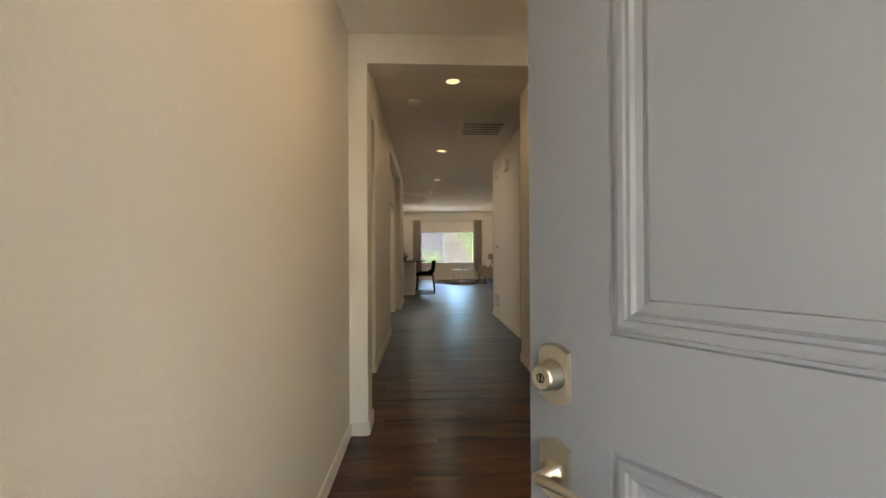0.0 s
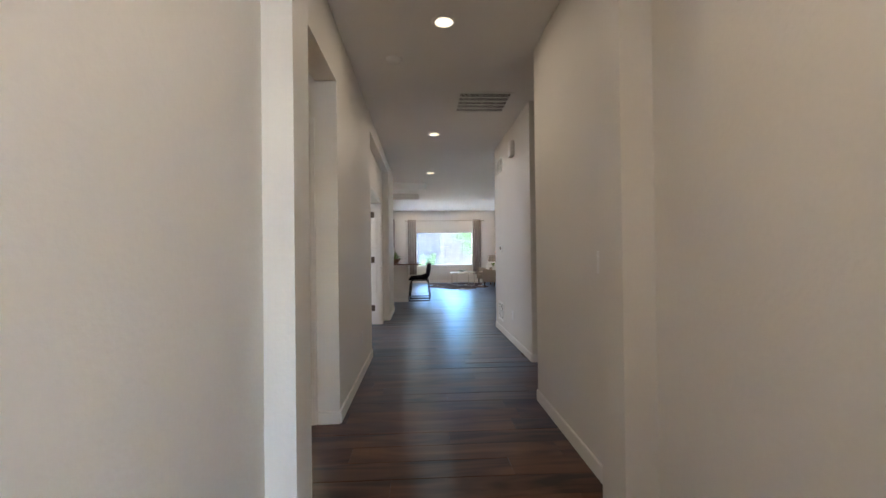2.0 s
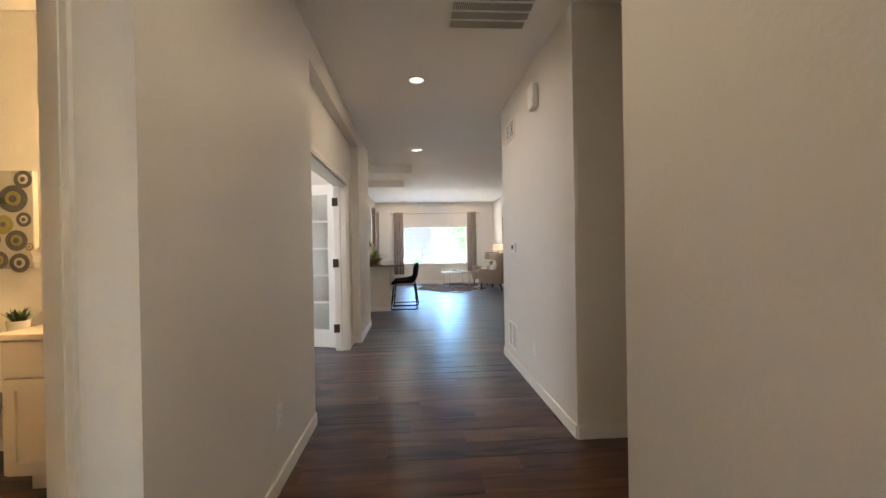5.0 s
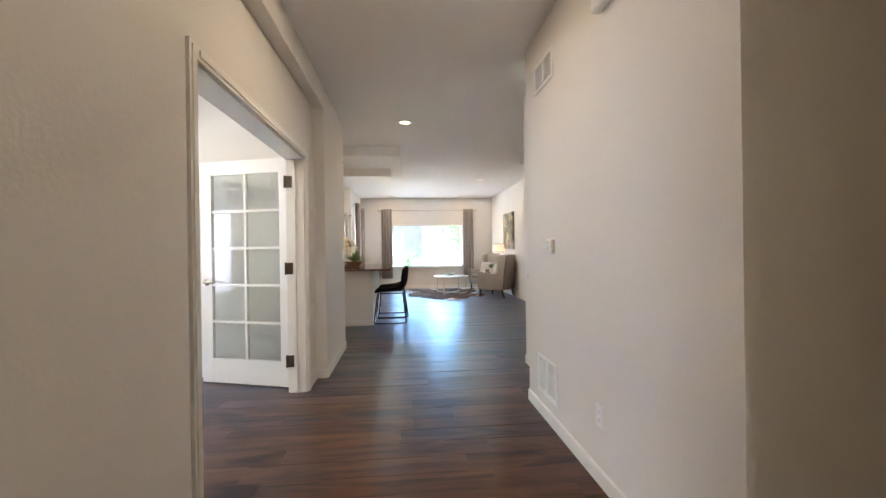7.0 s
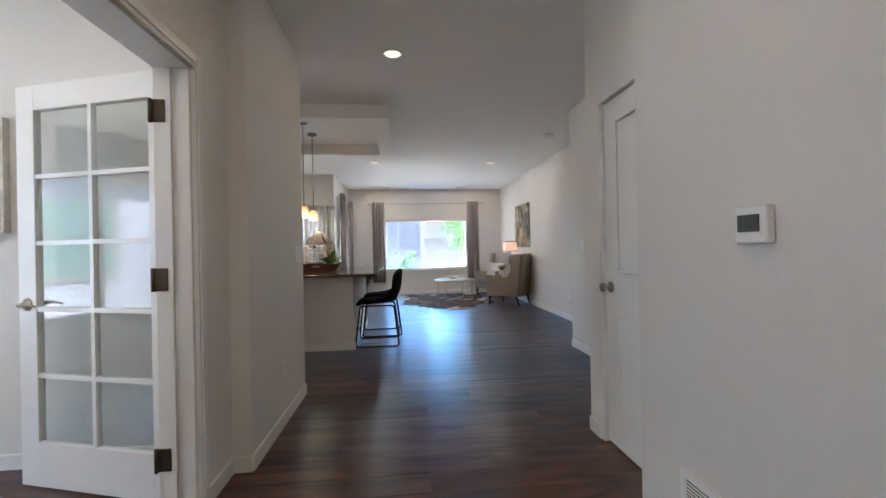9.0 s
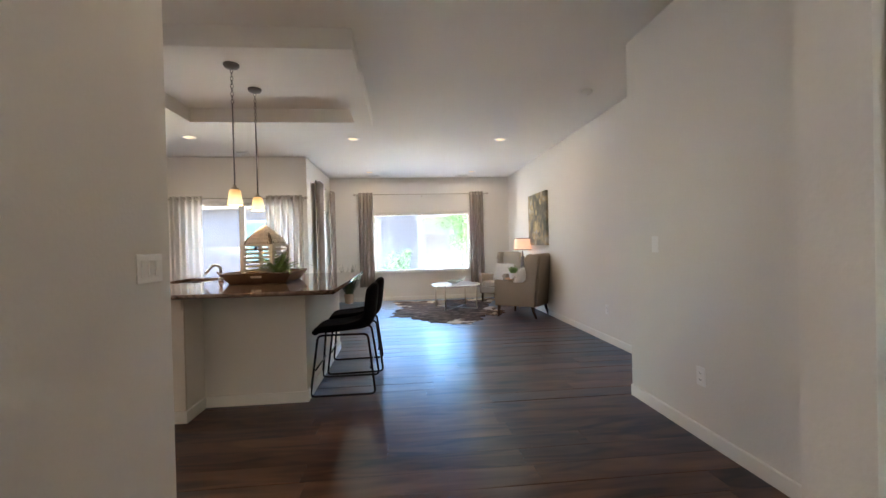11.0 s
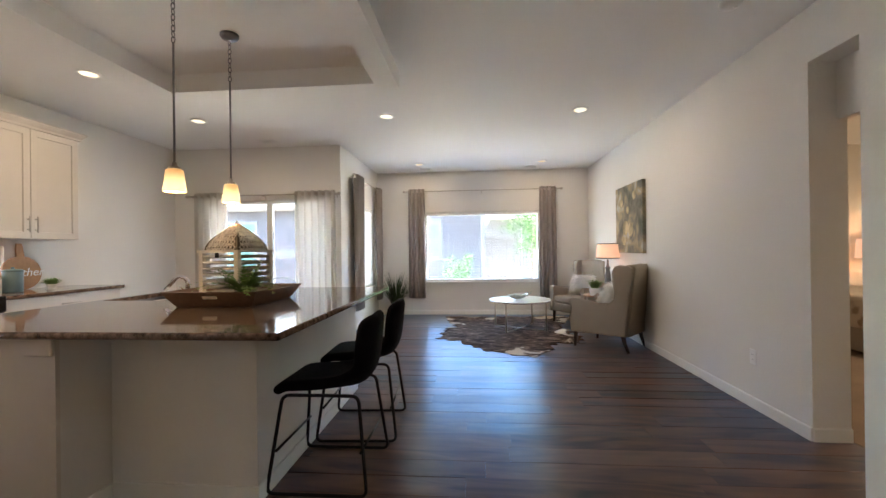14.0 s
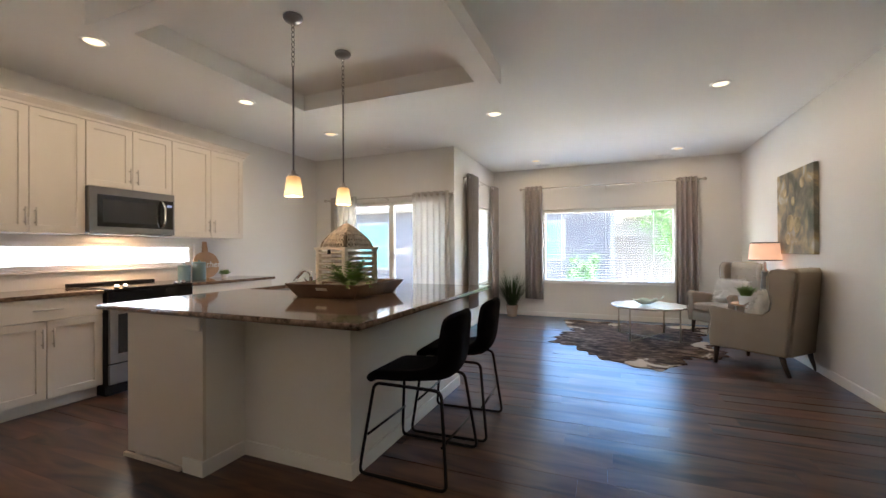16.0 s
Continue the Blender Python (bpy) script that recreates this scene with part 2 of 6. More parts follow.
def thing(name, label, category, at=(0, 0, 0), rz=0.0, group=""):
    ob = new(name)
    ob.empty_display_size = 0.1
    ob.matrix_world = pose(*at, 0, 0, rz)
    return tagged(ob, label, category, group)


def piece(name, mat, parent, fn, label=""):
    """One part from a function that fills a bmesh."""
    bm = bmesh.new()
    fn(bm)
    return part(name, bm, mat, parent, label)


def setting(name, bm, mat, label, category):
    return tagged(part(name, bm, mat), label, category, kind="structure")


def pierced(us, ws, d0, d1, solid, place):
    """A slab from d0 to d1 over a grid of cells, in one piece, with the cells left out that are not solid."""
    bm = bmesh.new()
    seen = {}

    def v(i, j, d):
        if (i, j, d) not in seen:
            seen[i, j, d] = bm.verts.new(place(us[i], ws[j], d))
        return seen[i, j, d]

    def full(i, j):
        return 0 <= i < len(us) - 1 and 0 <= j < len(ws) - 1 and solid((us[i] + us[i + 1]) / 2, (ws[j] + ws[j + 1]) / 2)
    for i in range(len(us) - 1):
        for j in range(len(ws) - 1):
            if not full(i, j):
                continue
            for d in (d0, d1):
                bm.faces.new((v(i, j, d), v(i + 1, j, d), v(i + 1, j + 1, d), v(i, j + 1, d)))
            for di, dj, p, q in ((-1, 0, (i, j), (i, j + 1)), (1, 0, (i + 1, j), (i + 1, j + 1)), (0, -1, (i, j), (i + 1, j)), (0, 1, (i, j + 1), (i + 1, j + 1))):
                if not full(i + di, j + dj):
                    bm.faces.new((v(*p, d0), v(*q, d0), v(*q, d1), v(*p, d1)))
    return bm


def wall(name, x0, x1, y0, y1, z1=2.77, holes=(), label="smooth painted warm white plaster wall", z0=-0.02):
    """A straight wall along its longer side, with openings (from, to, bottom, top) through it."""
    along_x = (x1 - x0) > (y1 - y0)
    a, b = (x0, x1) if along_x else (y0, y1)
    us = sorted({a, b, *(h[0] for h in holes), *(h[1] for h in holes)})
    ws = sorted({z0, z1, *(min(max(z, z0), z1) for h in holes for z in h[2:])})

    def solid(u, w):
        return not any(p < u < q and lo < w < hi for p, q, lo, hi in holes)
    if along_x:
        bm = pierced(us, ws, y0, y1, solid, lambda u, w, d: (u, d, w))
    else:
        bm = pierced(us, ws, x0, x1, solid, lambda u, w, d: (d, u, w))
    return setting(name, bm, M_WALL, label, "wall")


def base(pts, h=0.085, t=0.012):
    """A baseboard along a run of floor points; it stands to the left of the way they go."""
    for p, q in zip(pts, pts[1:]):
        p, q = Vector((*p, 0)), Vector((*q, 0))
        d = (q - p)
        ang = math.degrees(math.atan2(d.y, d.x))
        bm = bmesh.new()
        L = d.length
        prof = ((0, 0), (t, 0), (t, h - 0.006), (t - 0.004, h), (0, h))
        ends = [[bm.verts.new((x, y, z)) for y, z in prof] for x in (0, L)]
        for i in range(5):
            j = (i + 1) % 5
            bm.faces.new((ends[0][i], ends[0][j], ends[1][j], ends[1][i]))
        bm.faces.new(ends[0]), bm.faces.new(ends[1][::-1])
        ob = setting("baseboard", bm, M_TRIM, "low white painted baseboard along the wall", "baseboard")
        ob.matrix_world = pose(p.x, p.y, 0.0, 0, 0, ang)


# ---- the shell ----
H = 2.77
wall("wall_front", -0.42, 1.38, 0.26, 0.40, holes=[(0.02, 1.09, -0.02, 2.12)])
wall("wall_entry_left", -0.42, -0.255, 0.40, 3.065)
wall("wall_entry_arch", -0.42, 1.38, 3.065, 3.27, holes=[(-0.14, 1.10, -0.02, 2.34)])
wall("wall_right_near", 1.23, 1.38, 0.40, 3.065)
wall("wall_right_hall", 1.23, 1.38, 3.27, 4.71)
wall("wall_left_hall", -0.40, -0.25, 3.27, 6.20, holes=[(3.272, 4.386, -0.02, 2.37)])
wall("wall_alcove", -0.49, -0.35, 6.20, 8.66, holes=[(6.46, 8.30, -0.02, 2.01)])
wall("wall_alcove_head", -0.35, -0.25, 6.20, 8.66, z0=2.57)
wall("wall_left_end", -0.40, -0.25, 8.66, 9.845)
wall("wall_kitchen_front", -3.35, -0.40, 9.70, 9.845)
wall("wall_side_hall_end", -2.34, -2.20, 3.27, 4.386)
wall("wall_side_hall_near", -2.34, -0.42, 3.13, 3.27)
wall("wall_bath_front", -3.25, -0.40, 4.386, 4.53, holes=[(-1.24, -0.465, -0.02, 2.05)])
wall("wall_bath_back", -3.25, -0.40, 6.03, 6.15)
wall("wall_bath_left", -3.39, -3.25, 4.386, 6.15)
wall("wall_den_back", -4.00, -0.49, 8.86, 8.98)
wall("wall_den_front", -4.00, -0.49, 6.15, 6.27)
wall("wall_den_left", -4.14, -4.00, 6.15, 8.98, holes=[(6.65, 8.25, 0.50, 2.05)])
wall("wall_right_recess_near", 1.38, 3.40, 4.57, 4.71)
wall("wall_right_recess_far", 1.62, 3.40, 5.795, 5.935)
wall("wall_right_recess_end", 3.26, 3.40, 4.71, 5.795)
wall("wall_right_mid", 1.48, 1.62, 5.795, 7.88)
wall("wall_closet", 1.76, 1.90, 7.68, 8.90, holes=[(7.93, 8.73, -0.02, 2.022)])
wall("wall_closet_inside", 1.90, 2.55, 7.55, 7.68)
wall("wall_closet_return", 1.90, 2.55, 8.77, 8.90)
wall("wall_right_far", 2.55, 2.69, 7.55, 11.03)
wall("wall_bedroom_return", 2.69, 3.43, 10.89, 11.03)
wall("wall_living_right", 3.20, 3.43, 11.03, 17.23, holes=[(11.032, 12.12, -0.02, 2.42)])
wall("wall_bedroom_header", 3.37, 3.43, 11.032, 12.12, 2.422, z0=2.05, label="painted plaster head over the bedroom doorway")
wall("wall_back", -0.98, 3.43, 17.23, 17.38, holes=[(0.09, 2.30, 0.64, 1.98)])
wall("wall_living_left", -0.98, -0.84, 15.17, 17.23, holes=[(15.95, 16.95, 0.62, 2.0)])
wall("wall_dining", -3.35, -0.84, 15.03, 15.17, holes=[(-2.83, -1.00, -0.02, 2.0)])
wall("wall_kitchen_left", -3.49, -3.35, 9.70, 15.17, holes=[(10.30, 12.83, 1.075, 1.335)])

bm = bmesh.new()
box(bm, -4.2, 7.4, 3.065, 17.40, H, H + 0.12)
tagged(part("ceiling", bm, M_CEIL), "flat off-white painted ceiling with light texture", "ceiling", kind="structure")
bm = bmesh.new()
box(bm, -0.42, 1.38, 0.26, 3.065, 2.53, 2.89)
tagged(part("ceiling_entry", bm, M_CEIL), "low off-white painted ceiling over the entry", "ceiling", kind="structure")
# ring-shaped soffit over the kitchen island
bm = pierced((-1.68, -1.50, 0.255, 0.44), (10.90, 11.07, 12.62, 12.77), 2.62, H + 0.01, lambda u, w: not (-1.5 < u < 0.255 and 11.07 < w < 12.62), lambda u, w, d: (u, w, d))
tagged(part("ceiling_soffit", bm, M_CEIL), "dropped square ceiling beam ring over the kitchen island", "ceiling", kind="structure")

bm = bmesh.new()
box(bm, -4.2, 7.4, 0.0, 17.40, -0.10, -0.014)
floor = setting("floor", bm, M_SUB, "dark brown wood plank floor, lightly glossy", "floor")
# unseen walls and slab added before the door to limit the daylight
wall("wall_porch_left", -1.6, -1.45, -1.9, 0.26, 2.6)
# gaps placed to steer daylight past the open door leaf
wall("wall_porch_outer", -1.6, 1.53, -2.04, -1.9, 2.6, holes=[(-1.42, -0.45, -0.02, 2.2), (0.80, 1.36, -0.02, 2.2)])
wall("wall_porch_front", -1.45, -0.42, 0.12, 0.26, 2.6)
wall("wall_porch_right", 1.38, 1.53, -1.9, 0.26, 2.6)
bm = bmesh.new()
box(bm, -1.6, 1.53, -1.9, 0.26, 2.6, 2.75)
tagged(part("ceiling_porch", bm, M_CEIL), "plain unseen slab that holds back daylight before the door", "ceiling", kind="structure")
bm = bmesh.new()
g = 120
bm.faces.new([bm.verts.new(p) for p in ((-g, -g, -0.16), (g, -g, -0.16), (g, g, -0.16), (-g, g, -0.16))])
M_GROUND = material("dry_ground", (0.41, 0.385, 0.34), 0.95, vary=0.3, scale=0.5, fine=8, bump=0.6, bump_scale=20)
setting("ground", bm, M_GROUND, "dry pale bare ground around the house", "ground")

base([(-0.255, 3.065), (-0.255, 0.40)])
base([(-0.14, 3.065), (-0.255, 3.065)])
base([(-0.14, 3.27), (-0.14, 3.065)])
base([(1.23, 0.40), (1.23, 3.065)])
base([(1.23, 3.065), (1.10, 3.065), (1.10, 3.27)])
base([(1.23, 3.27), (1.23, 4.71)])
base([(-0.25, 4.386), (-0.395, 4.386)])
base([(-0.25, 6.20), (-0.25, 4.386)])
base([(-0.35, 8.66), (-0.35, 8.36)])
base([(-0.25, 8.66), (-0.35, 8.66)])
base([(-0.25, 9.845), (-0.25, 8.66)])
base([(-0.49, 8.86), (-4.0, 8.86)])
base([(3.26, 5.795), (1.48, 5.795)])
base([(1.48, 5.795), (1.48, 7.88), (1.62, 7.88)])
base([(1.76, 8.76), (1.76, 8.90)])
base([(2.55, 8.90), (2.55, 11.03)])
base([(3.20, 12.12), (3.20, 17.23), (-0.84, 17.23), (-0.84, 15.03)])
base([(3.43, 12.12), (3.20, 12.12)])
base([(-0.84, 15.03), (-0.94, 15.03)])
base([(-0.49, 6.03), (-2.51, 6.03)])

# ---- more materials ----
M_GRANITE = material("granite", (0.17, 0.115, 0.085), 0.07, vary=0.95, scale=30, fine=160)
M_VELVET = material("dark_velvet", (0.004, 0.004, 0.007), 0.9, vary=0.3, scale=8, bump=0.3, bump_scale=300, gloss=0.12)
M_LINEN = material("beige_linen", (0.34, 0.293, 0.24), 0.85, vary=0.08, fine=300, bump=0.5, bump_scale=500)
M_LEGWOOD = material("espresso_wood", (0.025, 0.015, 0.010), 0.35, vary=0.2)
M_FUR = material("white_fur", (0.82, 0.80, 0.76), 0.95, vary=0.12, fine=200, bump=1.0, bump_scale=180)
M_DRAPE = material("gray_drape", (0.30, 0.265, 0.25), 0.85, vary=0.08, fine=250, bump=0.3, bump_scale=400)
M_SHEER = sheer("sheer_curtain", (0.69, 0.66, 0.62), 0.20)
M_POT = material("clay_pot", (0.45, 0.36, 0.27), 0.8, vary=0.15)
M_LEAF = material("leaf_green", (0.055, 0.10, 0.03), 0.5, vary=0.35, scale=9)
M_LEAFD = material("leaf_dark", (0.03, 0.06, 0.022), 0.5, vary=0.35, scale=9)
M_TRAYWOOD = material("tray_wood", (0.16, 0.085, 0.045), 0.5, vary=0.3, scale=6, fine=40)
M_WASHED = material("whitewashed_wood", (0.62, 0.56, 0.48), 0.7, vary=0.18, scale=10)
M_ANTIQUE = material("antique_metal", (0.58, 0.53, 0.46), 0.38, 0.8, vary=0.4, scale=40)
M_CREAM = material("cream_stone", (0.72, 0.64, 0.53), 0.3, vary=0.08, scale=20)
M_CERAM = material("ceramic_white", (0.80, 0.78, 0.74), 0.12, vary=0.01)
M_TEAL = material("teal_glaze", (0.10, 0.17, 0.19), 0.3, vary=0.12)
M_MAPLE = material("board_wood", (0.42, 0.23, 0.11), 0.5, vary=0.2, scale=8)
M_TEALGL = material("green_glass", (0.10, 0.22, 0.18), 0.1, vary=0.2)
M_MIRROR = material("mirror_silver", (0.9, 0.9, 0.9), 0.01, 1.0, vary=0.0)
M_TABLETOP = material("white_marble", (0.78, 0.78, 0.77), 0.12, vary=0.06, scale=6)
M_LAMPBASE = material("gray_ceramic", (0.16, 0.17, 0.18), 0.3, vary=0.1)
M_SHADE = glow("lamp_shade_cloth", (1.0, 0.58, 0.40), 0.021)
M_FROST = glow("frosted_glass_lit", (1.0, 0.72, 0.36), 0.045)
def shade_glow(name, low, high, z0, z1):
    """Frosted glass, glow painted into emission: brightest at the bulb's height, dimmer above."""
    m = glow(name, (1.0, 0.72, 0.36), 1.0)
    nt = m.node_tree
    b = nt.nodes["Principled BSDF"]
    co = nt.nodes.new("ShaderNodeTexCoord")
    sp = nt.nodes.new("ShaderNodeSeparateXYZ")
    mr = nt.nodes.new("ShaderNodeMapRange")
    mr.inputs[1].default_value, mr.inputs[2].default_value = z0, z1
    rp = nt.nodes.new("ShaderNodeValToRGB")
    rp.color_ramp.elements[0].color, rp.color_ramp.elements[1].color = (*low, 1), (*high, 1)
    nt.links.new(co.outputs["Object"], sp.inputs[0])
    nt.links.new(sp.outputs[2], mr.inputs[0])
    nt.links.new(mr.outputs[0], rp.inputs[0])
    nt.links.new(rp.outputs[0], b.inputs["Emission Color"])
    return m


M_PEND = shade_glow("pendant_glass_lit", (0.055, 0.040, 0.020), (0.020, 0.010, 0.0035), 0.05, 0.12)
M_CANGLOW = glow("can_diffuser", (1.0, 0.80, 0.52), 0.065)
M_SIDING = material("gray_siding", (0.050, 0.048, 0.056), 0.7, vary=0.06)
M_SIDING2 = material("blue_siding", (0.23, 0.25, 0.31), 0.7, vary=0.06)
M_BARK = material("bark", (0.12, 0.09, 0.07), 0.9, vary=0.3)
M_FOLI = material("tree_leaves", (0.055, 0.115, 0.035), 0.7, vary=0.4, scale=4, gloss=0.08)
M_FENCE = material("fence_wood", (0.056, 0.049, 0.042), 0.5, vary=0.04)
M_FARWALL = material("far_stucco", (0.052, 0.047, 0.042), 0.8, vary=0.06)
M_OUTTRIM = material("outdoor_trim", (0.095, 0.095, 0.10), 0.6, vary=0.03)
M_RANGE = material("brushed_steel", (0.36, 0.35, 0.34), 0.35, 1.0, vary=0.04, fine=200)
M_LINER = material("dark_bronze", (0.09, 0.07, 0.05), 0.5, 0.7, vary=0.4, scale=40)
M_FERN = material("fern_green", (0.15, 0.25, 0.06), 0.5, vary=0.35, scale=9)
M_ROOF = material("roof_shingle", (0.10, 0.095, 0.09), 0.9, vary=0.2)
M_OUTGLASS = material("far_window_glass", (0.06, 0.135, 0.13), 0.05, vary=0.1)


def mosaic(name, stops, scale, voronoi=False, stretch=(1, 1, 1), detail=4, rough=0.8, distort=0.0):
    """A painted or patterned surface: a field of noise through colour steps."""
    m = bpy.data.materials.new(name)
    m.use_nodes = True
    nt = m.node_tree
    b = nt.nodes["Principled BSDF"]
    co = nt.nodes.new("ShaderNodeTexCoord")
    mp = nt.nodes.new("ShaderNodeMapping")
    mp.inputs["Scale"].default_value = stretch
    nt.links.new(co.outputs["Object"], mp.inputs[0])
    if voronoi:
        t = nt.nodes.new("ShaderNodeTexVoronoi")
        t.inputs["Scale"].default_value = scale
    else:
        t = nt.nodes.new("ShaderNodeTexNoise")
        t.inputs["Scale"].default_value, t.inputs["Detail"].default_value = scale, detail
        t.inputs["Distortion"].default_value = distort
    nt.links.new(mp.outputs[0], t.inputs["Vector"])
    ramp = nt.nodes.new("ShaderNodeValToRGB")
    els = ramp.color_ramp.elements
    for i, (p, c) in enumerate(stops):
        e = els[i] if i < 2 else els.new(p)
        e.position, e.color = p, (*c, 1)
    nt.links.new(t.outputs[0], ramp.inputs[0])
    nt.links.new(ramp.outputs[0], b.inputs["Base Color"])
    b.inputs["Roughness"].default_value = rough
    b.inputs["Specular IOR Level"].default_value = 0.15
    return m


def hide_material():
    """Cowhide: fine brindled brown with cream towards the flanks."""
    m = mosaic("cowhide", [(0.36, (0.014, 0.010, 0.009)), (0.47, (0.050, 0.035, 0.029)), (0.56, (0.11, 0.078, 0.062)), (0.68, (0.22, 0.17, 0.14))], 6.0, stretch=(1.0, 2.0, 1), detail=12, rough=0.95, distort=1.2)
    nt = m.node_tree
    b = nt.nodes["Principled BSDF"]
    brown = b.inputs["Base Color"].links[0].from_socket
    co = nt.nodes.new("ShaderNodeTexCoord")
    ln = nt.nodes.new("ShaderNodeVectorMath")
    ln.operation = "LENGTH"
    ns = nt.nodes.new("ShaderNodeTexNoise")
    ns.inputs["Scale"].default_value, ns.inputs["Detail"].default_value, ns.inputs["Distortion"].default_value = 1.9, 8, 0.8
    nt.links.new(co.outputs["Object"], ln.inputs[0])
    nt.links.new(co.outputs["Object"], ns.inputs["Vector"])
    ad = nt.nodes.new("ShaderNodeMath")
    ad.operation = "MULTIPLY_ADD"
    ad.inputs[1].default_value = 0.17
    nt.links.new(ln.outputs["Value"], ad.inputs[0])
    nt.links.new(ns.outputs[0], ad.inputs[2])
    rp = nt.nodes.new("ShaderNodeValToRGB")
    rp.color_ramp.elements[0].position, rp.color_ramp.elements[1].position = 0.745, 0.775
    nt.links.new(ad.outputs[0], rp.inputs[0])
    mx = nt.nodes.new("ShaderNodeMixRGB")
    mx.inputs[2].default_value = (0.52, 0.47, 0.41, 1)
    nt.links.new(rp.outputs[0], mx.inputs[0])
    nt.links.new(brown, mx.inputs[1])
    nt.links.new(mx.outputs[0], b.inputs["Base Color"])
    return m


M_HIDE = hide_material()
M_ART1 = mosaic("abstract_gold_art", [(0.3, (0.10, 0.11, 0.09)), (0.48, (0.24, 0.22, 0.17)), (0.58, (0.42, 0.33, 0.20)), (0.7, (0.50, 0.48, 0.42))], 4.5, detail=5, rough=0.6, distort=0.6)
M_ART2 = mosaic("blotch_art", [(0.36, (0.02, 0.03, 0.035)), (0.46, (0.09, 0.14, 0.15)), (0.55, (0.30, 0.36, 0.38)), (0.64, (0.62, 0.65, 0.67))], 8, stretch=(3.2, 1, 0.45), detail=7, rough=0.6, distort=0.5)
M_ART2LOW = mosaic("dark_ground_art", [(0.38, (0.02, 0.018, 0.017)), (0.52, (0.08, 0.065, 0.06)), (0.64, (0.35, 0.33, 0.32))], 12, stretch=(1.4, 1, 0.8), detail=7, rough=0.6)
M_ART2SKY = material("pale_art_sky", (0.66, 0.68, 0.70), 0.6, vary=0.05)
M_ART3 = material("cream_canvas", (0.50, 0.48, 0.43), 0.8, vary=0.05)


def slab_poly(bm, pts, x0, x1, r=0.02, seg=3):
    """A side outline (y, z) made thick from x0 to x1, with rounded edges."""
    tmp = bmesh.new()
    a = [tmp.verts.new((x0, y, z)) for y, z in pts]
    b = [tmp.verts.new((x1, y, z)) for y, z in pts]
    n = len(pts)
    for i in range(n):
        j = (i + 1) % n
        tmp.faces.new((a[i], a[j], b[j], b[i]))
    tmp.faces.new(a[::-1]), tmp.faces.new(b)
    bmesh.ops.recalc_face_normals(tmp, faces=tmp.faces[:])
    if r:
        rim = [e for e in tmp.edges if abs(e.verts[0].co.x - e.verts[1].co.x) < 1e-6]
        bmesh.ops.bevel(tmp, geom=rim, offset=r, segments=seg, affect="EDGES", profile=0.5)
    for f in tmp.faces:
        f.smooth = True
    join(bm, tmp)


def puff(bm, x0, x1, y0, y1, z0, z1, power=0.35, n=10, m=None):
    """A soft cushion: a box swollen towards its middle."""
    tmp = bmesh.new()
    bmesh.ops.create_grid(tmp, x_segments=n, y_segments=n, size=1)
    for v in tmp.verts:
        u, w = v.co.x, v.co.y
        v.co.z = (max(1 - u ** 4, 0) * max(1 - w ** 4, 0)) ** power
    top = list(tmp.verts)
    low = {v: tmp.verts.new((v.co.x, v.co.y, -v.co.z)) for v in top}
    for f in list(tmp.faces):
        tmp.faces.new([low[v] for v in reversed(f.verts)])
    bmesh.ops.remove_doubles(tmp, verts=tmp.verts[:], dist=0.001)
    for v in tmp.verts:
        v.co = Vector(((x0 + x1) / 2 + v.co.x * (x1 - x0) / 2, (y0 + y1) / 2 + v.co.y * (y1 - y0) / 2, (z0 + z1) / 2 + v.co.z * (z1 - z0) / 2))
    for f in tmp.faces:
        f.smooth = True
    join(bm, tmp, m)


def blades(bm, count, length, width, spread, seed, droop=0.4, m=None, base_r=0.03):
    """Grass-like leaves springing from one spot."""
    r = random.Random(seed)
    for _ in range(count):
        a = r.uniform(0, 2 * math.pi)
        lean = r.uniform(0.1, spread)
        L = length * r.uniform(0.6, 1.0)
        w = width * r.uniform(0.7, 1.2)
        o = Vector((math.cos(a) * base_r * r.random(), math.sin(a) * base_r * r.random(), 0))
        d = Vector((math.cos(a), math.sin(a), 0))
        s = Vector((-d.y, d.x, 0))
        pts = []
        for i in range(5):
            t = i / 4
            out = L * (lean * t + droop * lean * t * t)
            up = L * (t * math.sqrt(max(1 - lean * lean * 0.5, 0.1)) - droop * lean * t * t * 0.8)
            ww = w * (1 - t) ** 0.6 if i < 4 else 0
            c = o + d * out + Vector((0, 0, up))
            pts.append((c - s * ww, c + s * ww))
        vs = [[bm.verts.new(m @ p if m is not None else p) for p in pr] for pr in pts[:-1]]
        tip = bm.verts.new(m @ pts[-1][0] if m is not None else pts[-1][0])
        for p, q in zip(vs, vs[1:]):
            bm.faces.new((p[0], p[1], q[1], q[0]))
        bm.faces.new((vs[-1][0], vs[-1][1], tip))


# ---- openings: windows, doors ----


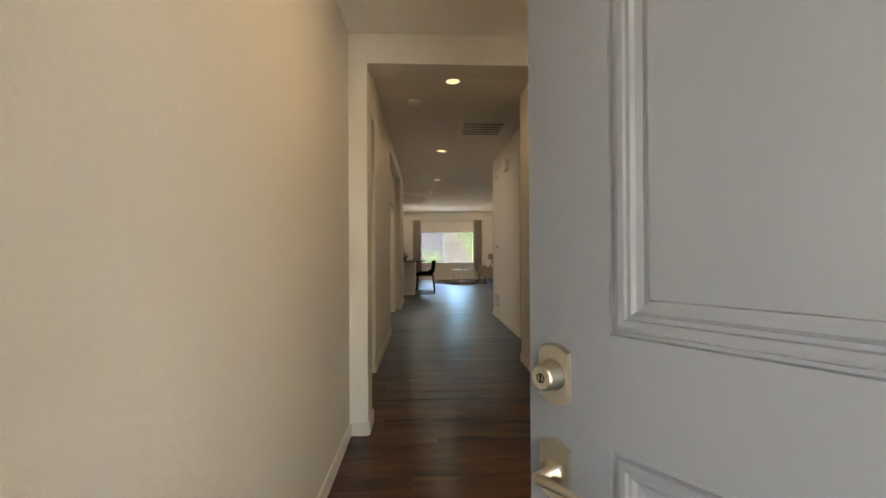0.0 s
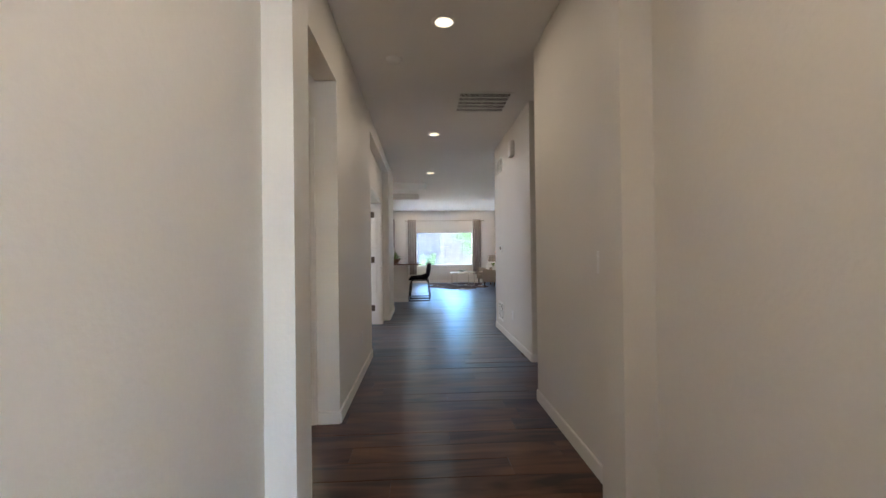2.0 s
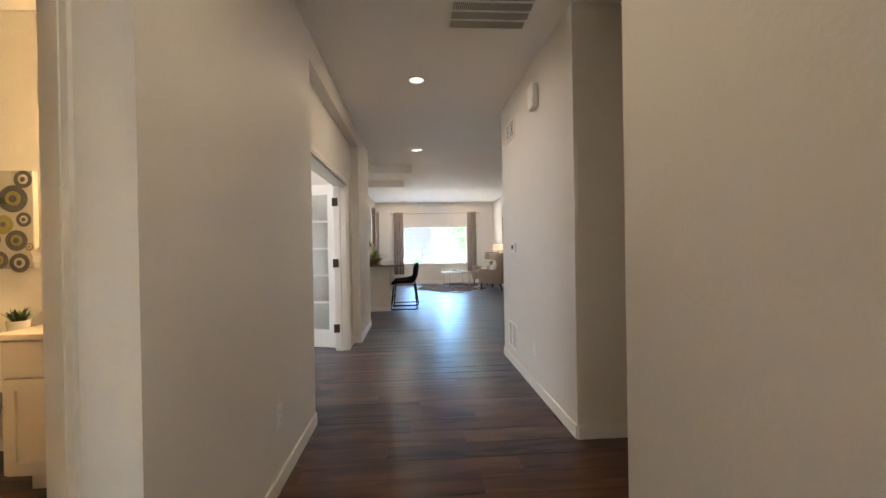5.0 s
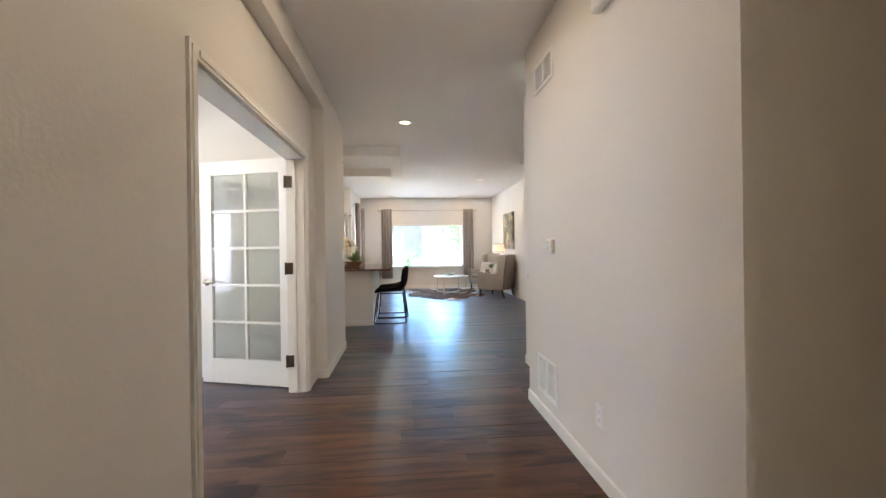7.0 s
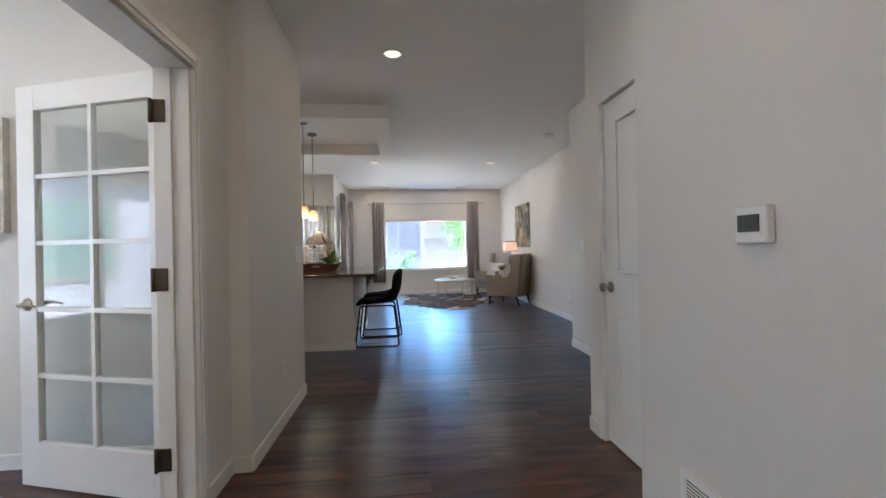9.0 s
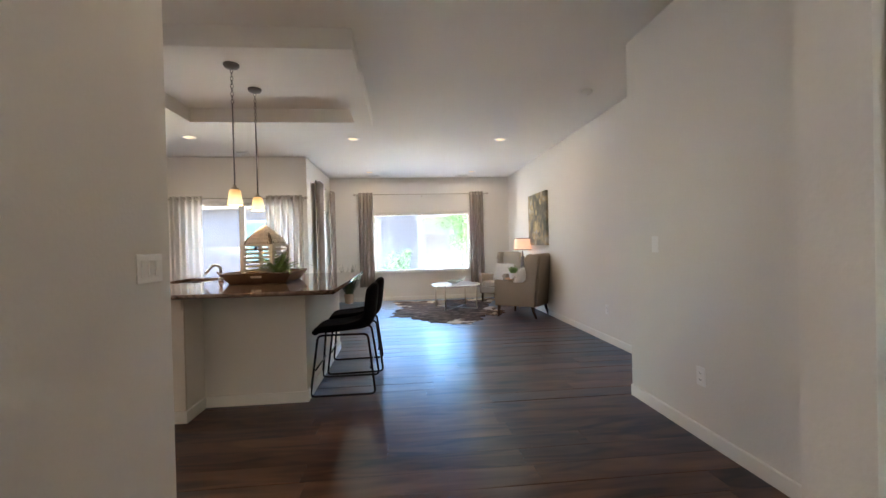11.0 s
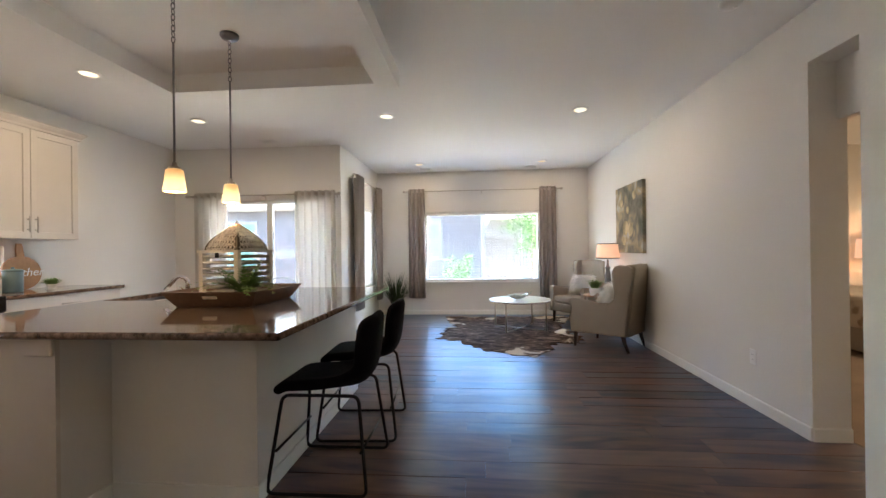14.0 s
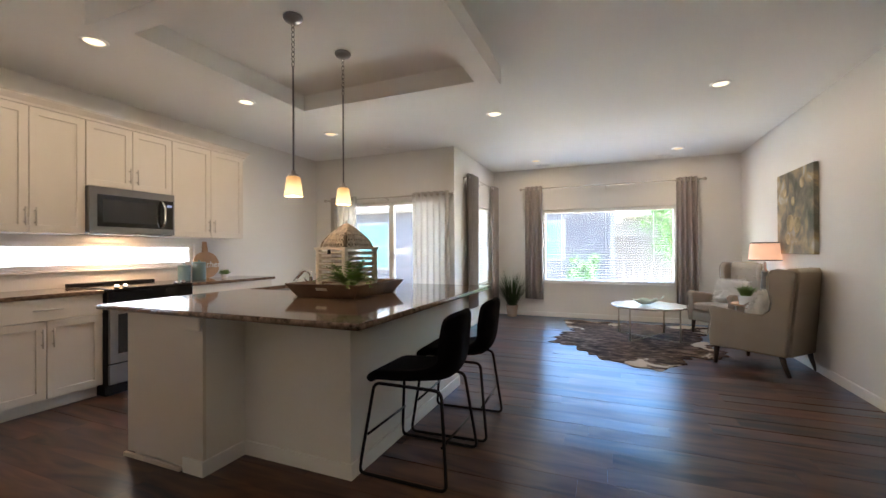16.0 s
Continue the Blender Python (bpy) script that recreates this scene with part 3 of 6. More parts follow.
def window(name, x0, x1, y0, y1, z0, z1, axis, label, mullions=(), sill=True, inner=1):
    """Frame, panes and sill in an opening. axis: the way the wall runs."""
    top = tagged(new(name), label, "window", kind="structure")
    mid = (y0 + y1) / 2 if axis == "x" else (x0 + x1) / 2
    d0, d1, f = mid - 0.035, mid + 0.035, 0.045
    a0, a1 = (x0, x1) if axis == "x" else (y0, y1)

    def bar(bm, p, q, lo, hi, e=0.0):
        if axis == "x":
            box(bm, p, q, d0 + e, d1 - e, lo, hi)
        else:
            box(bm, d0 + e, d1 - e, p, q, lo, hi)

    def ring(bm):
        bar(bm, a0, a1, z0, z0 + f), bar(bm, a0, a1, z1 - f, z1)
        bar(bm, a0, a0 + f, z0 + f, z1 - f), bar(bm, a1 - f, a1, z0 + f, z1 - f)
        for c in mullions:
            bar(bm, c - 0.04, c + 0.04, z0 + f, z1 - f, 0.002)
    piece("window_frame", M_TRIM, top, ring)
    cuts = [a0 + f] + [c for c in mullions] + [a1 - f]
    for p, q in zip(cuts, cuts[1:]):
        ob = piece("pane", M_GLASS, top, lambda bm: bar(bm, p, q, z0 + f, z1 - f, 0.031))
        ob.visible_shadow = False
    return top


window("window_1", 0.09, 2.30, 17.23, 17.38, 0.64, 1.98, "x", "wide white-framed living room window with raised view of yard")
window("window_2", -0.98, -0.84, 15.95, 16.95, 0.62, 2.0, "y", "white-framed side window with horizontal blinds")
window("window_3", -3.49, -3.35, 10.30, 12.83, 1.075, 1.335, "y", "long low strip window between counter and cabinets")
window("window_4", -4.14, -4.00, 6.65, 8.25, 0.50, 2.05, "y", "white-framed den window looking on the neighbouring house", mullions=(7.38,))
window("door_patio", -2.83, -1.00, 15.03, 15.17, 0.0, 2.0, "x", "white vinyl sliding glass patio door", mullions=(-1.92,))


def sill(name, x0, x1, y0, y1, z):
    bm = bmesh.new()
    rbox(bm, x0, x1, y0, y1, z - 0.02, z, 0.004, 1)
    setting(name, bm, M_TRIM, "thin white painted window sill", "sill")


sill("window_sill_1", 0.05, 2.34, 17.19, 17.265, 0.64)
sill("window_sill_2", -0.875, -0.80, 15.91, 16.99, 0.62)
sill("window_sill_4", -4.035, -3.96, 6.61, 8.29, 0.50)
sill("window_sill_3", -3.385, -3.32, 10.27, 12.86, 1.075)


def blind(label, a0, a1, z0, z1, at, axis, tilt, gap=0.030):
    """Horizontal slats between head and bottom rail."""
    t = thing("window_blind", label, "blind", ((a0 + a1) / 2, at, z0) if axis == "x" else (at, (a0 + a1) / 2, z0), 0 if axis == "x" else 90)
    half = (a1 - a0) / 2
    piece("headrail", M_BLIND, t, lambda bm: rbox(bm, -half, half, -0.022, 0.022, z1 - z0 - 0.05, z1 - z0, 0.004, 1))
    piece("bottom_rail", M_BLIND, t, lambda bm: rbox(bm, -half, half, -0.022, 0.022, 0.0, 0.018, 0.004, 1))
    tmp = bmesh.new()
    box(tmp, -half, half, -0.012, 0.012, -0.0004, 0.0004)
    me = mesh_of(tmp, "slat", M_BLIND)
    z = 0.05
    while z < z1 - z0 - 0.06:
        s = new("slat", me)
        s.parent = t
        s.matrix_local = pose(0, 0, z, tilt, 0, 0)
        z += gap
    for u in (-0.7, 0, 0.7):
        piece("ladder_cord", M_BLIND, t, lambda bm: tube(bm, [(u * half, -0.024, 0.01), (u * half, -0.024, z1 - z0 - 0.05)], 0.0015, 5))


blind("white horizontal slat blind lowered open over the wide window", 0.11, 2.28, 0.655, 1.97, 17.262, "x", 3)
blind("white horizontal slat blind half closed on the side window", 15.97, 16.93, 0.635, 1.99, -0.872, "y", -58)


def curtain(label, a0, a1, z0, z1, at, axis, folds, depth, mat, group, flare=0.0):
    t = thing("curtain", label, "curtain", ((a0 + a1) / 2, at, z0) if axis == "x" else (at, (a0 + a1) / 2, z0), 0 if axis == "x" else 90, group)
    half, h = (a1 - a0) / 2, z1 - z0
    bm = bmesh.new()
    n, rows = folds * 10, 9
    r = random.Random(int(a0 * 100) + folds)
    ph = [r.uniform(-0.5, 0.5) for _ in range(folds + 2)]
    grid = []
    for j in range(rows + 1):
        v = j / rows
        line = []
        for i in range(n + 1):
            u = i / n
            k = u * folds
            amp = depth * (0.7 + 0.3 * v) * (1 + 0.35 * ph[int(k)] * (1 - v))
            x = (u - 0.5) * 2 * half * (1 + flare * (1 - v)) + 0.012 * (1 - v) * math.sin(k * 2.1 + 1)
            line.append(bm.verts.new((x, amp * math.sin(2 * math.pi * k + 0.4 * ph[int(k)] * (1 - v)), v * h)))
        grid.append(line)
    for a, b in zip(grid, grid[1:]):
        for i in range(n):
            bm.faces.new((a[i], a[i + 1], b[i + 1], b[i])).smooth = True
    ob = part("cloth", bm, mat, t)
    so = ob.modifiers.new("thick", "SOLIDIFY")
    so.thickness = 0.003
    for i in range(folds * 2):
        u = ((i + 0.5) / (folds * 2) - 0.5) * 2 * half
        piece("grommet", M_NICKEL, t, lambda bm: tube(bm, [(u + 0.022 * math.cos(q), 0.0 + 0.022 * 0.3 * math.sin(q * 2), h - 0.045 + 0.022 * math.sin(q)) for q in [2 * math.pi * s / 10 for s in range(11)]], 0.005, 5))
    return t


def rod(label, a0, a1, z, at, axis):
    t = thing("curtain_rod", label, "curtain rod", ((a0 + a1) / 2, at, z) if axis == "x" else (at, (a0 + a1) / 2, z), 0 if axis == "x" else 90)
    half = (a1 - a0) / 2
    piece("rod", M_NICKEL, t, lambda bm: tube(bm, [(-half, 0, 0), (half, 0, 0)], 0.009, 10))
    for s in (-1, 1):
        piece("finial", M_NICKEL, t, lambda bm: lathe(bm, [(0.009, 0), (0.02, 0.008), (0.026, 0.03), (0.02, 0.05), (0.004, 0.056)], 12, pose(s * half, 0, 0, 0, 90 * s, 0)))
    back = 0.10 if axis == "x" else 0.09
    for u in (-half * 0.97, 0, half * 0.97):
        piece("bracket", M_NICKEL, t, lambda bm: tube(bm, [(u, 0, -0.01), (u, back, -0.01), (u, back, -0.05)], 0.006, 6))


DR = "gray drapes"
curtain("gray taupe grommet drape gathered beside the wide window", -0.21, 0.10, 0.33, 2.425, 17.12, "x", 4, 0.04, M_DRAPE, DR, 0.1)
curtain("gray taupe grommet drape gathered beside the wide window", 2.28, 2.58, 0.33, 2.425, 17.12, "x", 4, 0.04, M_DRAPE, DR, 0.1)
curtain("gray taupe grommet drape gathered at the side window", 15.40, 15.80, 0.33, 2.43, -0.74, "y", 4, 0.04, M_DRAPE, DR)
curtain("gray taupe grommet drape gathered at the side window", 16.80, 17.06, 0.33, 2.43, -0.74, "y", 3, 0.04, M_DRAPE, DR)
WH = "white sheer curtains"
curtain("sheer white grommet curtain beside the patio door", -2.98, -2.48, 0.04, 2.11, 14.93, "x", 5, 0.04, M_SHEER, WH)
curtain("sheer white grommet curtain beside the patio door", -1.48, -0.89, 0.04, 2.11, 14.93, "x", 6, 0.045, M_SHEER, WH)
rod("brushed nickel curtain rod over the wide window", -0.26, 2.66, 2.38, 17.12, "x")
rod("brushed nickel curtain rod over the side window", 15.38, 17.10, 2.385, -0.74, "y")
rod("brushed nickel curtain rod over the patio door", -3.05, -0.86, 2.065, 14.93, "x")

# front door, standing open
door = tagged(thing("door_front", "gray painted panel front door standing half open", "door", (1.085, 0.47, 0), 125.4), kind="structure")
DWID = 1.085


def panel_frame(bm, x0, x1, z0, z1, yf):
    """Stepped moulding round a raised panel."""
    steps = ((0.0, 0.0), (0.003, -0.005), (0.009, -0.005), (0.013, 0.004), (0.020, 0.006), (0.030, 0.005), (0.033, 0.0), (0.040, 0.0), (0.046, -0.007), (0.058, -0.010), (0.066, -0.010), (0.069, -0.004), (0.075, -0.004))
    loops = []
    for inset, up in steps:
        loops.append([bm.verts.new((x, yf + up, z)) for x, z in ((x0 + inset, z0 + inset), (x1 - inset, z0 + inset), (x1 - inset, z1 - inset), (x0 + inset, z1 - inset))])
    for a, b in zip(loops, loops[1:]):
        for i in range(4):
            j = (i + 1) % 4
            bm.faces.new((a[i], a[j], b[j], b[i]))
    bm.faces.new(loops[-1])


PAN = ((0.18, 0.905, 1.0, 1.93), (0.18, 0.905, 0.22, 0.80))


def door_leaf(bm):
    for s, y0, y1 in ((1, -0.01, 0.0225), (-1, -0.0225, -0.01)):
        for a in ((0, DWID, 0.012, 0.22), (0, DWID, 0.80, 1.0), (0, DWID, 1.93, 2.08), (0, 0.18, 0.22, 0.80), (0.905, DWID, 0.22, 0.80), (0, 0.18, 1.0, 1.93), (0.905, DWID, 1.0, 1.93)):
            box(bm, a[0], a[1], y0, y1, a[2], a[3])
    for x0, x1, z0, z1 in PAN:
        box(bm, x0, x1, -0.012, 0.006, z0, z1)


piece("leaf", M_DOOR, door, door_leaf)
for p in PAN:
    piece("panel_moulding", M_DOOR, door, lambda bm: panel_frame(bm, *p, 0.0225))


def plate(bm, x, z, h=0.062, w=0.036):
    """An escutcheon with bowed top and bottom."""
    out = []
    for i in range(9):
        t = -1 + i / 4
        out.append((x + t * w, z + h * (0.72 + 0.28 * math.cos(t * 1.35))))
    for i in range(9):
        t = 1 - i / 4
        out.append((x + t * w, z - h * (0.72 + 0.28 * math.cos(t * 1.35))))
    a = [bm.verts.new((p, 0.0225, q)) for p, q in out]
    b = [bm.verts.new((x + (p - x) * 0.92, 0.033, z + (q - z) * 0.94)) for p, q in out]
    for i in range(len(out)):
        j = (i + 1) % len(out)
        bm.faces.new((a[i], a[j], b[j], b[i]))
    bm.faces.new(b)


db = piece("deadbolt", M_NICKEL, door, lambda bm: (plate(bm, 1.02, 0.905), lathe(bm, [(0.030, 0), (0.030, 0.006), (0.027, 0.012), (0.025, 0.032), (0.021, 0.038)], 24, pose(1.02, 0.032, 0.905, -90, 0, 0))), "satin nickel deadbolt plate with keyhole")
piece("keyhole", M_BLACKM, db, lambda bm: (lathe(bm, [(0.0095, 0), (0.0095, 0.0006), (0.0075, 0.0006), (0.0075, 0)], 16, pose(1.02, 0.070, 0.905, -90, 0, 0), close=False), box(bm, 1.0185, 1.0215, 0.0695, 0.0712, 0.897, 0.912)))
piece("door_handle", M_NICKEL, door, lambda bm: (plate(bm, 1.02, 0.715), lathe(bm, [(0.026, 0), (0.024, 0.01), (0.012, 0.016), (0.012, 0.05)], 20, pose(1.02, 0.032, 0.715, -90, 0, 0)), tube(bm, arc([(1.02, 0.08, 0.715), (0.97, 0.084, 0.721), (0.90, 0.080, 0.713)], 0.03), 0.011, 10, 0.008)), "satin nickel lever handle")
for z in (0.25, 1.05, 1.85):
    piece("hinge", M_NICKEL, door, lambda bm: tube(bm, [(-0.004, -0.02, z - 0.05), (-0.004, -0.02, z + 0.05)], 0.007, 8))
bm = bmesh.new()
box(bm, -0.07, 0.02, 0.255, 0.415, 0, 2.12), box(bm, 1.09, 1.18, 0.255, 0.415, 0, 2.12), box(bm, -0.07, 1.18, 0.255, 0.415, 2.12, 2.21)
setting("door_frame_front", bm, M_TRIM, "white painted front door frame", "door frame")


def casing(name, axis, at, a0, a1, z1, out, w=0.075, t=0.016):
    """Flat trim on one wall face round an opening. out: the way the face looks."""
    bm = bmesh.new()
    lo, hi = (at, at + t * out) if out > 0 else (at + t * out, at)
    for p, q, zz0, zz1 in ((a0 - w, a0, 0, z1 + w), (a1, a1 + w, 0, z1 + w), (a0, a1, z1, z1 + w)):
        for e, th in ((0, 1.0), (0.018, 1.35)):
            l2, h2 = (at, at + t * th * out) if out > 0 else (at + t * th * out, at)
            if axis == "x":
                box(bm, p + e, q - e * (1 if q - p < 0.2 else 0), l2, h2, zz0 + (e if zz0 else 0), zz1 - e * 1.01)
            else:
                box(bm, l2, h2, p + e, q - e * (1 if q - p < 0.2 else 0), zz0 + (e if zz0 else 0), zz1 - e * 1.01)
    setting(name, bm, M_TRIM, "white painted moulded door casing", "trim")


casing("trim_bath", "x", 4.386, -1.24, -0.465, 2.05, -1, 0.062)
casing("trim_den", "y", -0.35, 6.46, 8.30, 2.005, 1, 0.062)
# jamb linings
bm = bmesh.new()
box(bm, -0.502, -0.353, 8.282, 8.302, 0, 2.012), box(bm, -0.502, -0.353, 6.458, 6.478, 0, 2.012), box(bm, -0.502, -0.353, 6.478, 8.282, 1.992, 2.012)
box(bm, -0.44, -0.425, 8.268, 8.282, 0, 1.992), box(bm, -0.44, -0.425, 6.478, 6.492, 0, 1.992)
setting("door_frame_den", bm, M_TRIM, "white painted door jamb lining", "door frame")
bm = bmesh.new()
box(bm, -0.485, -0.463, 4.384, 4.535, 0, 2.05), box(bm, -1.242, -1.22, 4.384, 4.535, 0, 2.05), box(bm, -1.22, -0.485, 4.384, 4.535, 2.03, 2.052)
setting("door_frame_bath", bm, M_TRIM, "white painted door jamb lining", "door frame")

# French leaf, swung into the den
LW, LH = 0.93, 2.035


def french_leaf(label, at, rz, flip):
    d = tagged(thing("door_french", label, "door", at, rz), kind="structure")
    cx = [0.115, (LW) / 2, LW - 0.115]
    rails = [0.235, 0.0, 0.0, 0.0, 0.0, LH - 0.125]
    n = 5
    z0, z1 = rails[0], rails[-1]

    def frame_bm(bm):
        rbox(bm, 0, 0.115, -0.018, 0.018, 0.012, LH, 0.002, 1), rbox(bm, LW - 0.115, LW, -0.018, 0.018, 0.012, LH, 0.002, 1)
        box(bm, 0.115, LW - 0.115, -0.017, 0.017, 0.013, z0), box(bm, 0.115, LW - 0.115, -0.017, 0.017, z1, LH - 0.001)
    piece("leaf_frame", M_TRIM, d, frame_bm)
    hgt = (z1 - z0) / n

    def bars(bm):
        box(bm, LW / 2 - 0.011, LW / 2 + 0.011, -0.014, 0.014, z0, z1)
        for i in range(1, n):
            for p, q in ((0.115, LW / 2 - 0.011), (LW / 2 + 0.011, LW - 0.115)):
                box(bm, p, q, -0.013, 0.013, z0 + i * hgt - 0.011, z0 + i * hgt + 0.011)
    piece("muntins", M_TRIM, d, bars)
    for i in range(n):
        for p, q in ((0.115, LW / 2 - 0.011), (LW / 2 + 0.011, LW - 0.115)):
            piece("pane", M_GLASS, d, lambda bm: box(bm, p, q, -0.003, 0.003, z0 + i * hgt + (0.011 if i else 0), z0 + (i + 1) * hgt - (0.011 if i < n - 1 else 0)))
    for s in (1, -1):
        piece("door_handle", M_NICKEL, d, lambda bm: (lathe(bm, [(0.032, 0), (0.03, 0.008), (0.012, 0.012), (0.011, 0.045)], 18, pose(LW - 0.06, 0.018 * s, 0.93, -90 * s, 0, 0)), tube(bm, [(LW - 0.06, 0.06 * s, 0.93), (LW - 0.10, 0.064 * s, 0.934), (LW - 0.17, 0.06 * s, 0.926)], 0.009, 8, 0.006)), "satin nickel lever handle")
    for z in (0.27, 1.06, 1.80):
        piece("hinge", M_BRONZE, d, lambda bm: (rbox(bm, -0.508, -0.452, 8.275, 8.2815, z - 0.05, z + 0.05, 0.002, 1, pose(*at, 0, 0, rz).inverted()), tube(bm, [(-0.511, 8.272, z - 0.052), (-0.511, 8.272, z + 0.052)], 0.008, 8, m=pose(*at, 0, 0, rz).inverted()), box(bm, -0.03, 0.0, -0.020 * flip - 0.002, -0.020 * flip + 0.002, z - 0.045, z + 0.045), tube(bm, [(-0.003, -0.022 * flip, z - 0.047), (-0.003, -0.022 * flip, z + 0.047)], 0.007, 8)))
    return d


french_leaf("white ten-pane glazed door swung open into the den", (-0.487, 8.395, 0), math.degrees(math.atan2(0.288, -0.90)), -1)

# closet door in the right wall
cd = tagged(thing("door_closet", "white two-panel closet door, closed", "door", (1.80, 7.94, 0), 90), kind="structure")


def closet_leaf(bm):
    rbox(bm, 0, 0.78, -0.0175, 0.0175, 0.012, 2.012, 0.002, 1)


piece("leaf", M_TRIM, cd, closet_leaf)
for z0, z1 in ((0.22, 0.80), (1.0, 1.90)):
    piece("panel_moulding", M_TRIM, cd, lambda bm: panel_frame(bm, 0.12, 0.66, z0, z1, 0.0175))
piece("door_knob", M_STEEL, cd, lambda bm: lathe(bm, [(0.032, 0), (0.03, 0.008), (0.012, 0.012), (0.011, 0.03), (0.026, 0.042), (0.027, 0.058), (0.014, 0.066)], 18, pose(0.72, 0.0175, 0.93, -90, 0, 0)), "satin nickel round knob")

# ---- lights ----
CANS = [(0.50, 4.34), (0.51, 7.02), (0.52, 9.72), (0.085, 13.88), (2.23, 13.9), (0.097, 16.5), (2.23, 16.5), (-2.17, 11.2), (-2.155, 12.52), (-2.09, 13.79), (0.5, 1.75)]
proto = thing("ceiling_light", "round white recessed ceiling light, lit warm", "ceiling light", (CANS[0][0], CANS[0][1], H), group="recessed ceiling lights")
piece("trim_ring", M_WHITE, proto, lambda bm: lathe(bm, [(0.062, 0.002), (0.064, -0.008), (0.078, -0.010), (0.088, -0.004), (0.088, 0.002)], 32, close=False))
piece("diffuser", M_CANGLOW, proto, lambda bm: lathe(bm, [(0.0635, -0.002), (0.0635, -0.005)], 32), "glowing frosted diffuser")
for x, yy in CANS[1:]:
    copy_thing(proto, pose(x, yy, 2.53 if yy < 3 else H))


def lamp(x, yy, z, watts, size, color=WARM):
    ld = bpy.data.lights.new("lamp", "AREA")
    ld.shape, ld.size, ld.energy, ld.color = "DISK", size, watts, color
    new("lamp", ld).matrix_world = pose(x, yy, z)


for x, yy in CANS:
    lamp(x, yy, (2.53 if yy < 3 else H) - 0.012, CAN_POWER * (1.2 if yy < 3 else 0.6 if yy < 5 else 0.95 if yy < 8 else 0.3 if yy < 10 else (1.15 if yy < 13 else 0.6) if x < -1 else 0.9), 0.11, (1.0, 0.74, 0.48) if yy < 3 else WARM)

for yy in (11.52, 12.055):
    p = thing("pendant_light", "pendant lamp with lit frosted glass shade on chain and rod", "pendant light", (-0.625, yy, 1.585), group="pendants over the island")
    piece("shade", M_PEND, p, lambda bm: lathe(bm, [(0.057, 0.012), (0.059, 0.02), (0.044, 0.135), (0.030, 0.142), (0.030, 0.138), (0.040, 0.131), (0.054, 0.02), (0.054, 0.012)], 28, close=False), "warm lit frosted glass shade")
    piece("cap", M_NICKEL, p, lambda bm: lathe(bm, [(0.032, 0.138), (0.032, 0.152), (0.014, 0.160), (0.012, 0.18)], 20))
    piece("stem", M_STEEL, p, lambda bm: tube(bm, [(0, 0, 0.17), (0, 0, 0.86)], 0.006, 8))
    piece("canopy", M_STEEL, p, lambda bm: lathe(bm, [(0.062, H - 1.585), (0.062, H - 1.60), (0.05, H - 1.615), (0.01, H - 1.625)], 28))
    for i in range(9):
        zc = 0.875 + i * 0.032
        piece("chain_link", M_STEEL, p, lambda bm: tube(bm, [Vector((0.011 * math.cos(q), 0, 0.02 * math.sin(q))) for q in [2 * math.pi * s / 10 for s in range(11)]], 0.003, 5, m=pose(0, 0, zc, 0, 0, 90 * (i % 2))))
    bl = bpy.data.lights.new("bulb", "POINT")
    bl.energy, bl.color, bl.shadow_soft_size = 0.085, (1, 0.74, 0.45), 0.03
    new("bulb", bl).location = (-0.625, yy, 1.57)

# ---- kitchen ----
isl = thing("kitchen_island", "white painted kitchen island base with stepped front", "island", (0, 0, 0))
piece("body", M_WALL, isl, lambda bm: (box(bm, -0.80, -0.025, 11.29, 12.98, 0, 0.885), box(bm, -1.42, -0.80, 11.03, 12.98, 0, 0.885)))
piece("end_panel", M_CAB, isl, lambda bm: (box(bm, -1.455, -0.80, 11.01, 11.03, 0.03, 0.885), box(bm, -1.47, -0.97, 10.992, 11.01, 0.0, 0.022)), "white painted end panel")
piece("bracket", M_CAB, isl, lambda bm: rbox(bm, -0.94, -0.802, 10.99, 11.01, 0.80, 0.885, 0.006, 1))
piece("base_trim", M_TRIM, isl, lambda bm: (box(bm, -0.95, -0.788, 10.998, 11.01, 0, 0.085), box(bm, -0.80, -0.788, 11.01, 11.278, 0, 0.085), box(bm, -0.788, -0.013, 11.278, 11.29, 0, 0.085), box(bm, -0.025, -0.013, 11.29, 12.98, 0, 0.085)))
ct = thing("countertop", "polished brown speckled granite island countertop", "countertop", (0, 0, 0.885))


def top_with_sink(bm):
    x0, x1, y0, y1 = -1.645, 0.255, 10.955, 13.04
    sx0, sx1, sy0, sy1 = -1.60, -1.16, 12.05, 12.75
    for a in ((x0, sx0, y0, y1), (sx1, x1, y0, y1), (sx0, sx1, y0, sy0), (sx0, sx1, sy1, y1)):
        box(bm, *a, 0, 0.032)


piece("slab", M_GRANITE, ct, top_with_sink)
piece("edge", M_GRANITE, ct, lambda bm: tube(bm, [(-1.645, 10.955, 0.016), (0.255, 10.955, 0.016), (0.255, 13.04, 0.016), (-1.645, 13.04, 0.016)], 0.0155, 10))
sink = thing("kitchen_sink", "stainless undermount sink in the island", "sink", (0, 0, 0.70))
piece("bowl", M_STEEL, sink, lambda bm: (box(bm, -1.60, -1.16, 12.05, 12.75, -0.01, 0.0), box(bm, -1.615, -1.60, 12.05, 12.75, 0, 0.184), box(bm, -1.16, -1.145, 12.05, 12.75, 0, 0.184), box(bm, -1.615, -1.145, 12.035, 12.05, 0, 0.184), box(bm, -1.615, -1.145, 12.75, 12.765, 0, 0.184)))
fa = thing("faucet", "chrome arched kitchen faucet", "faucet", (-1.03, 12.16, 0.917), -90)
fa.scale = (0.9, 0.9, 0.85)
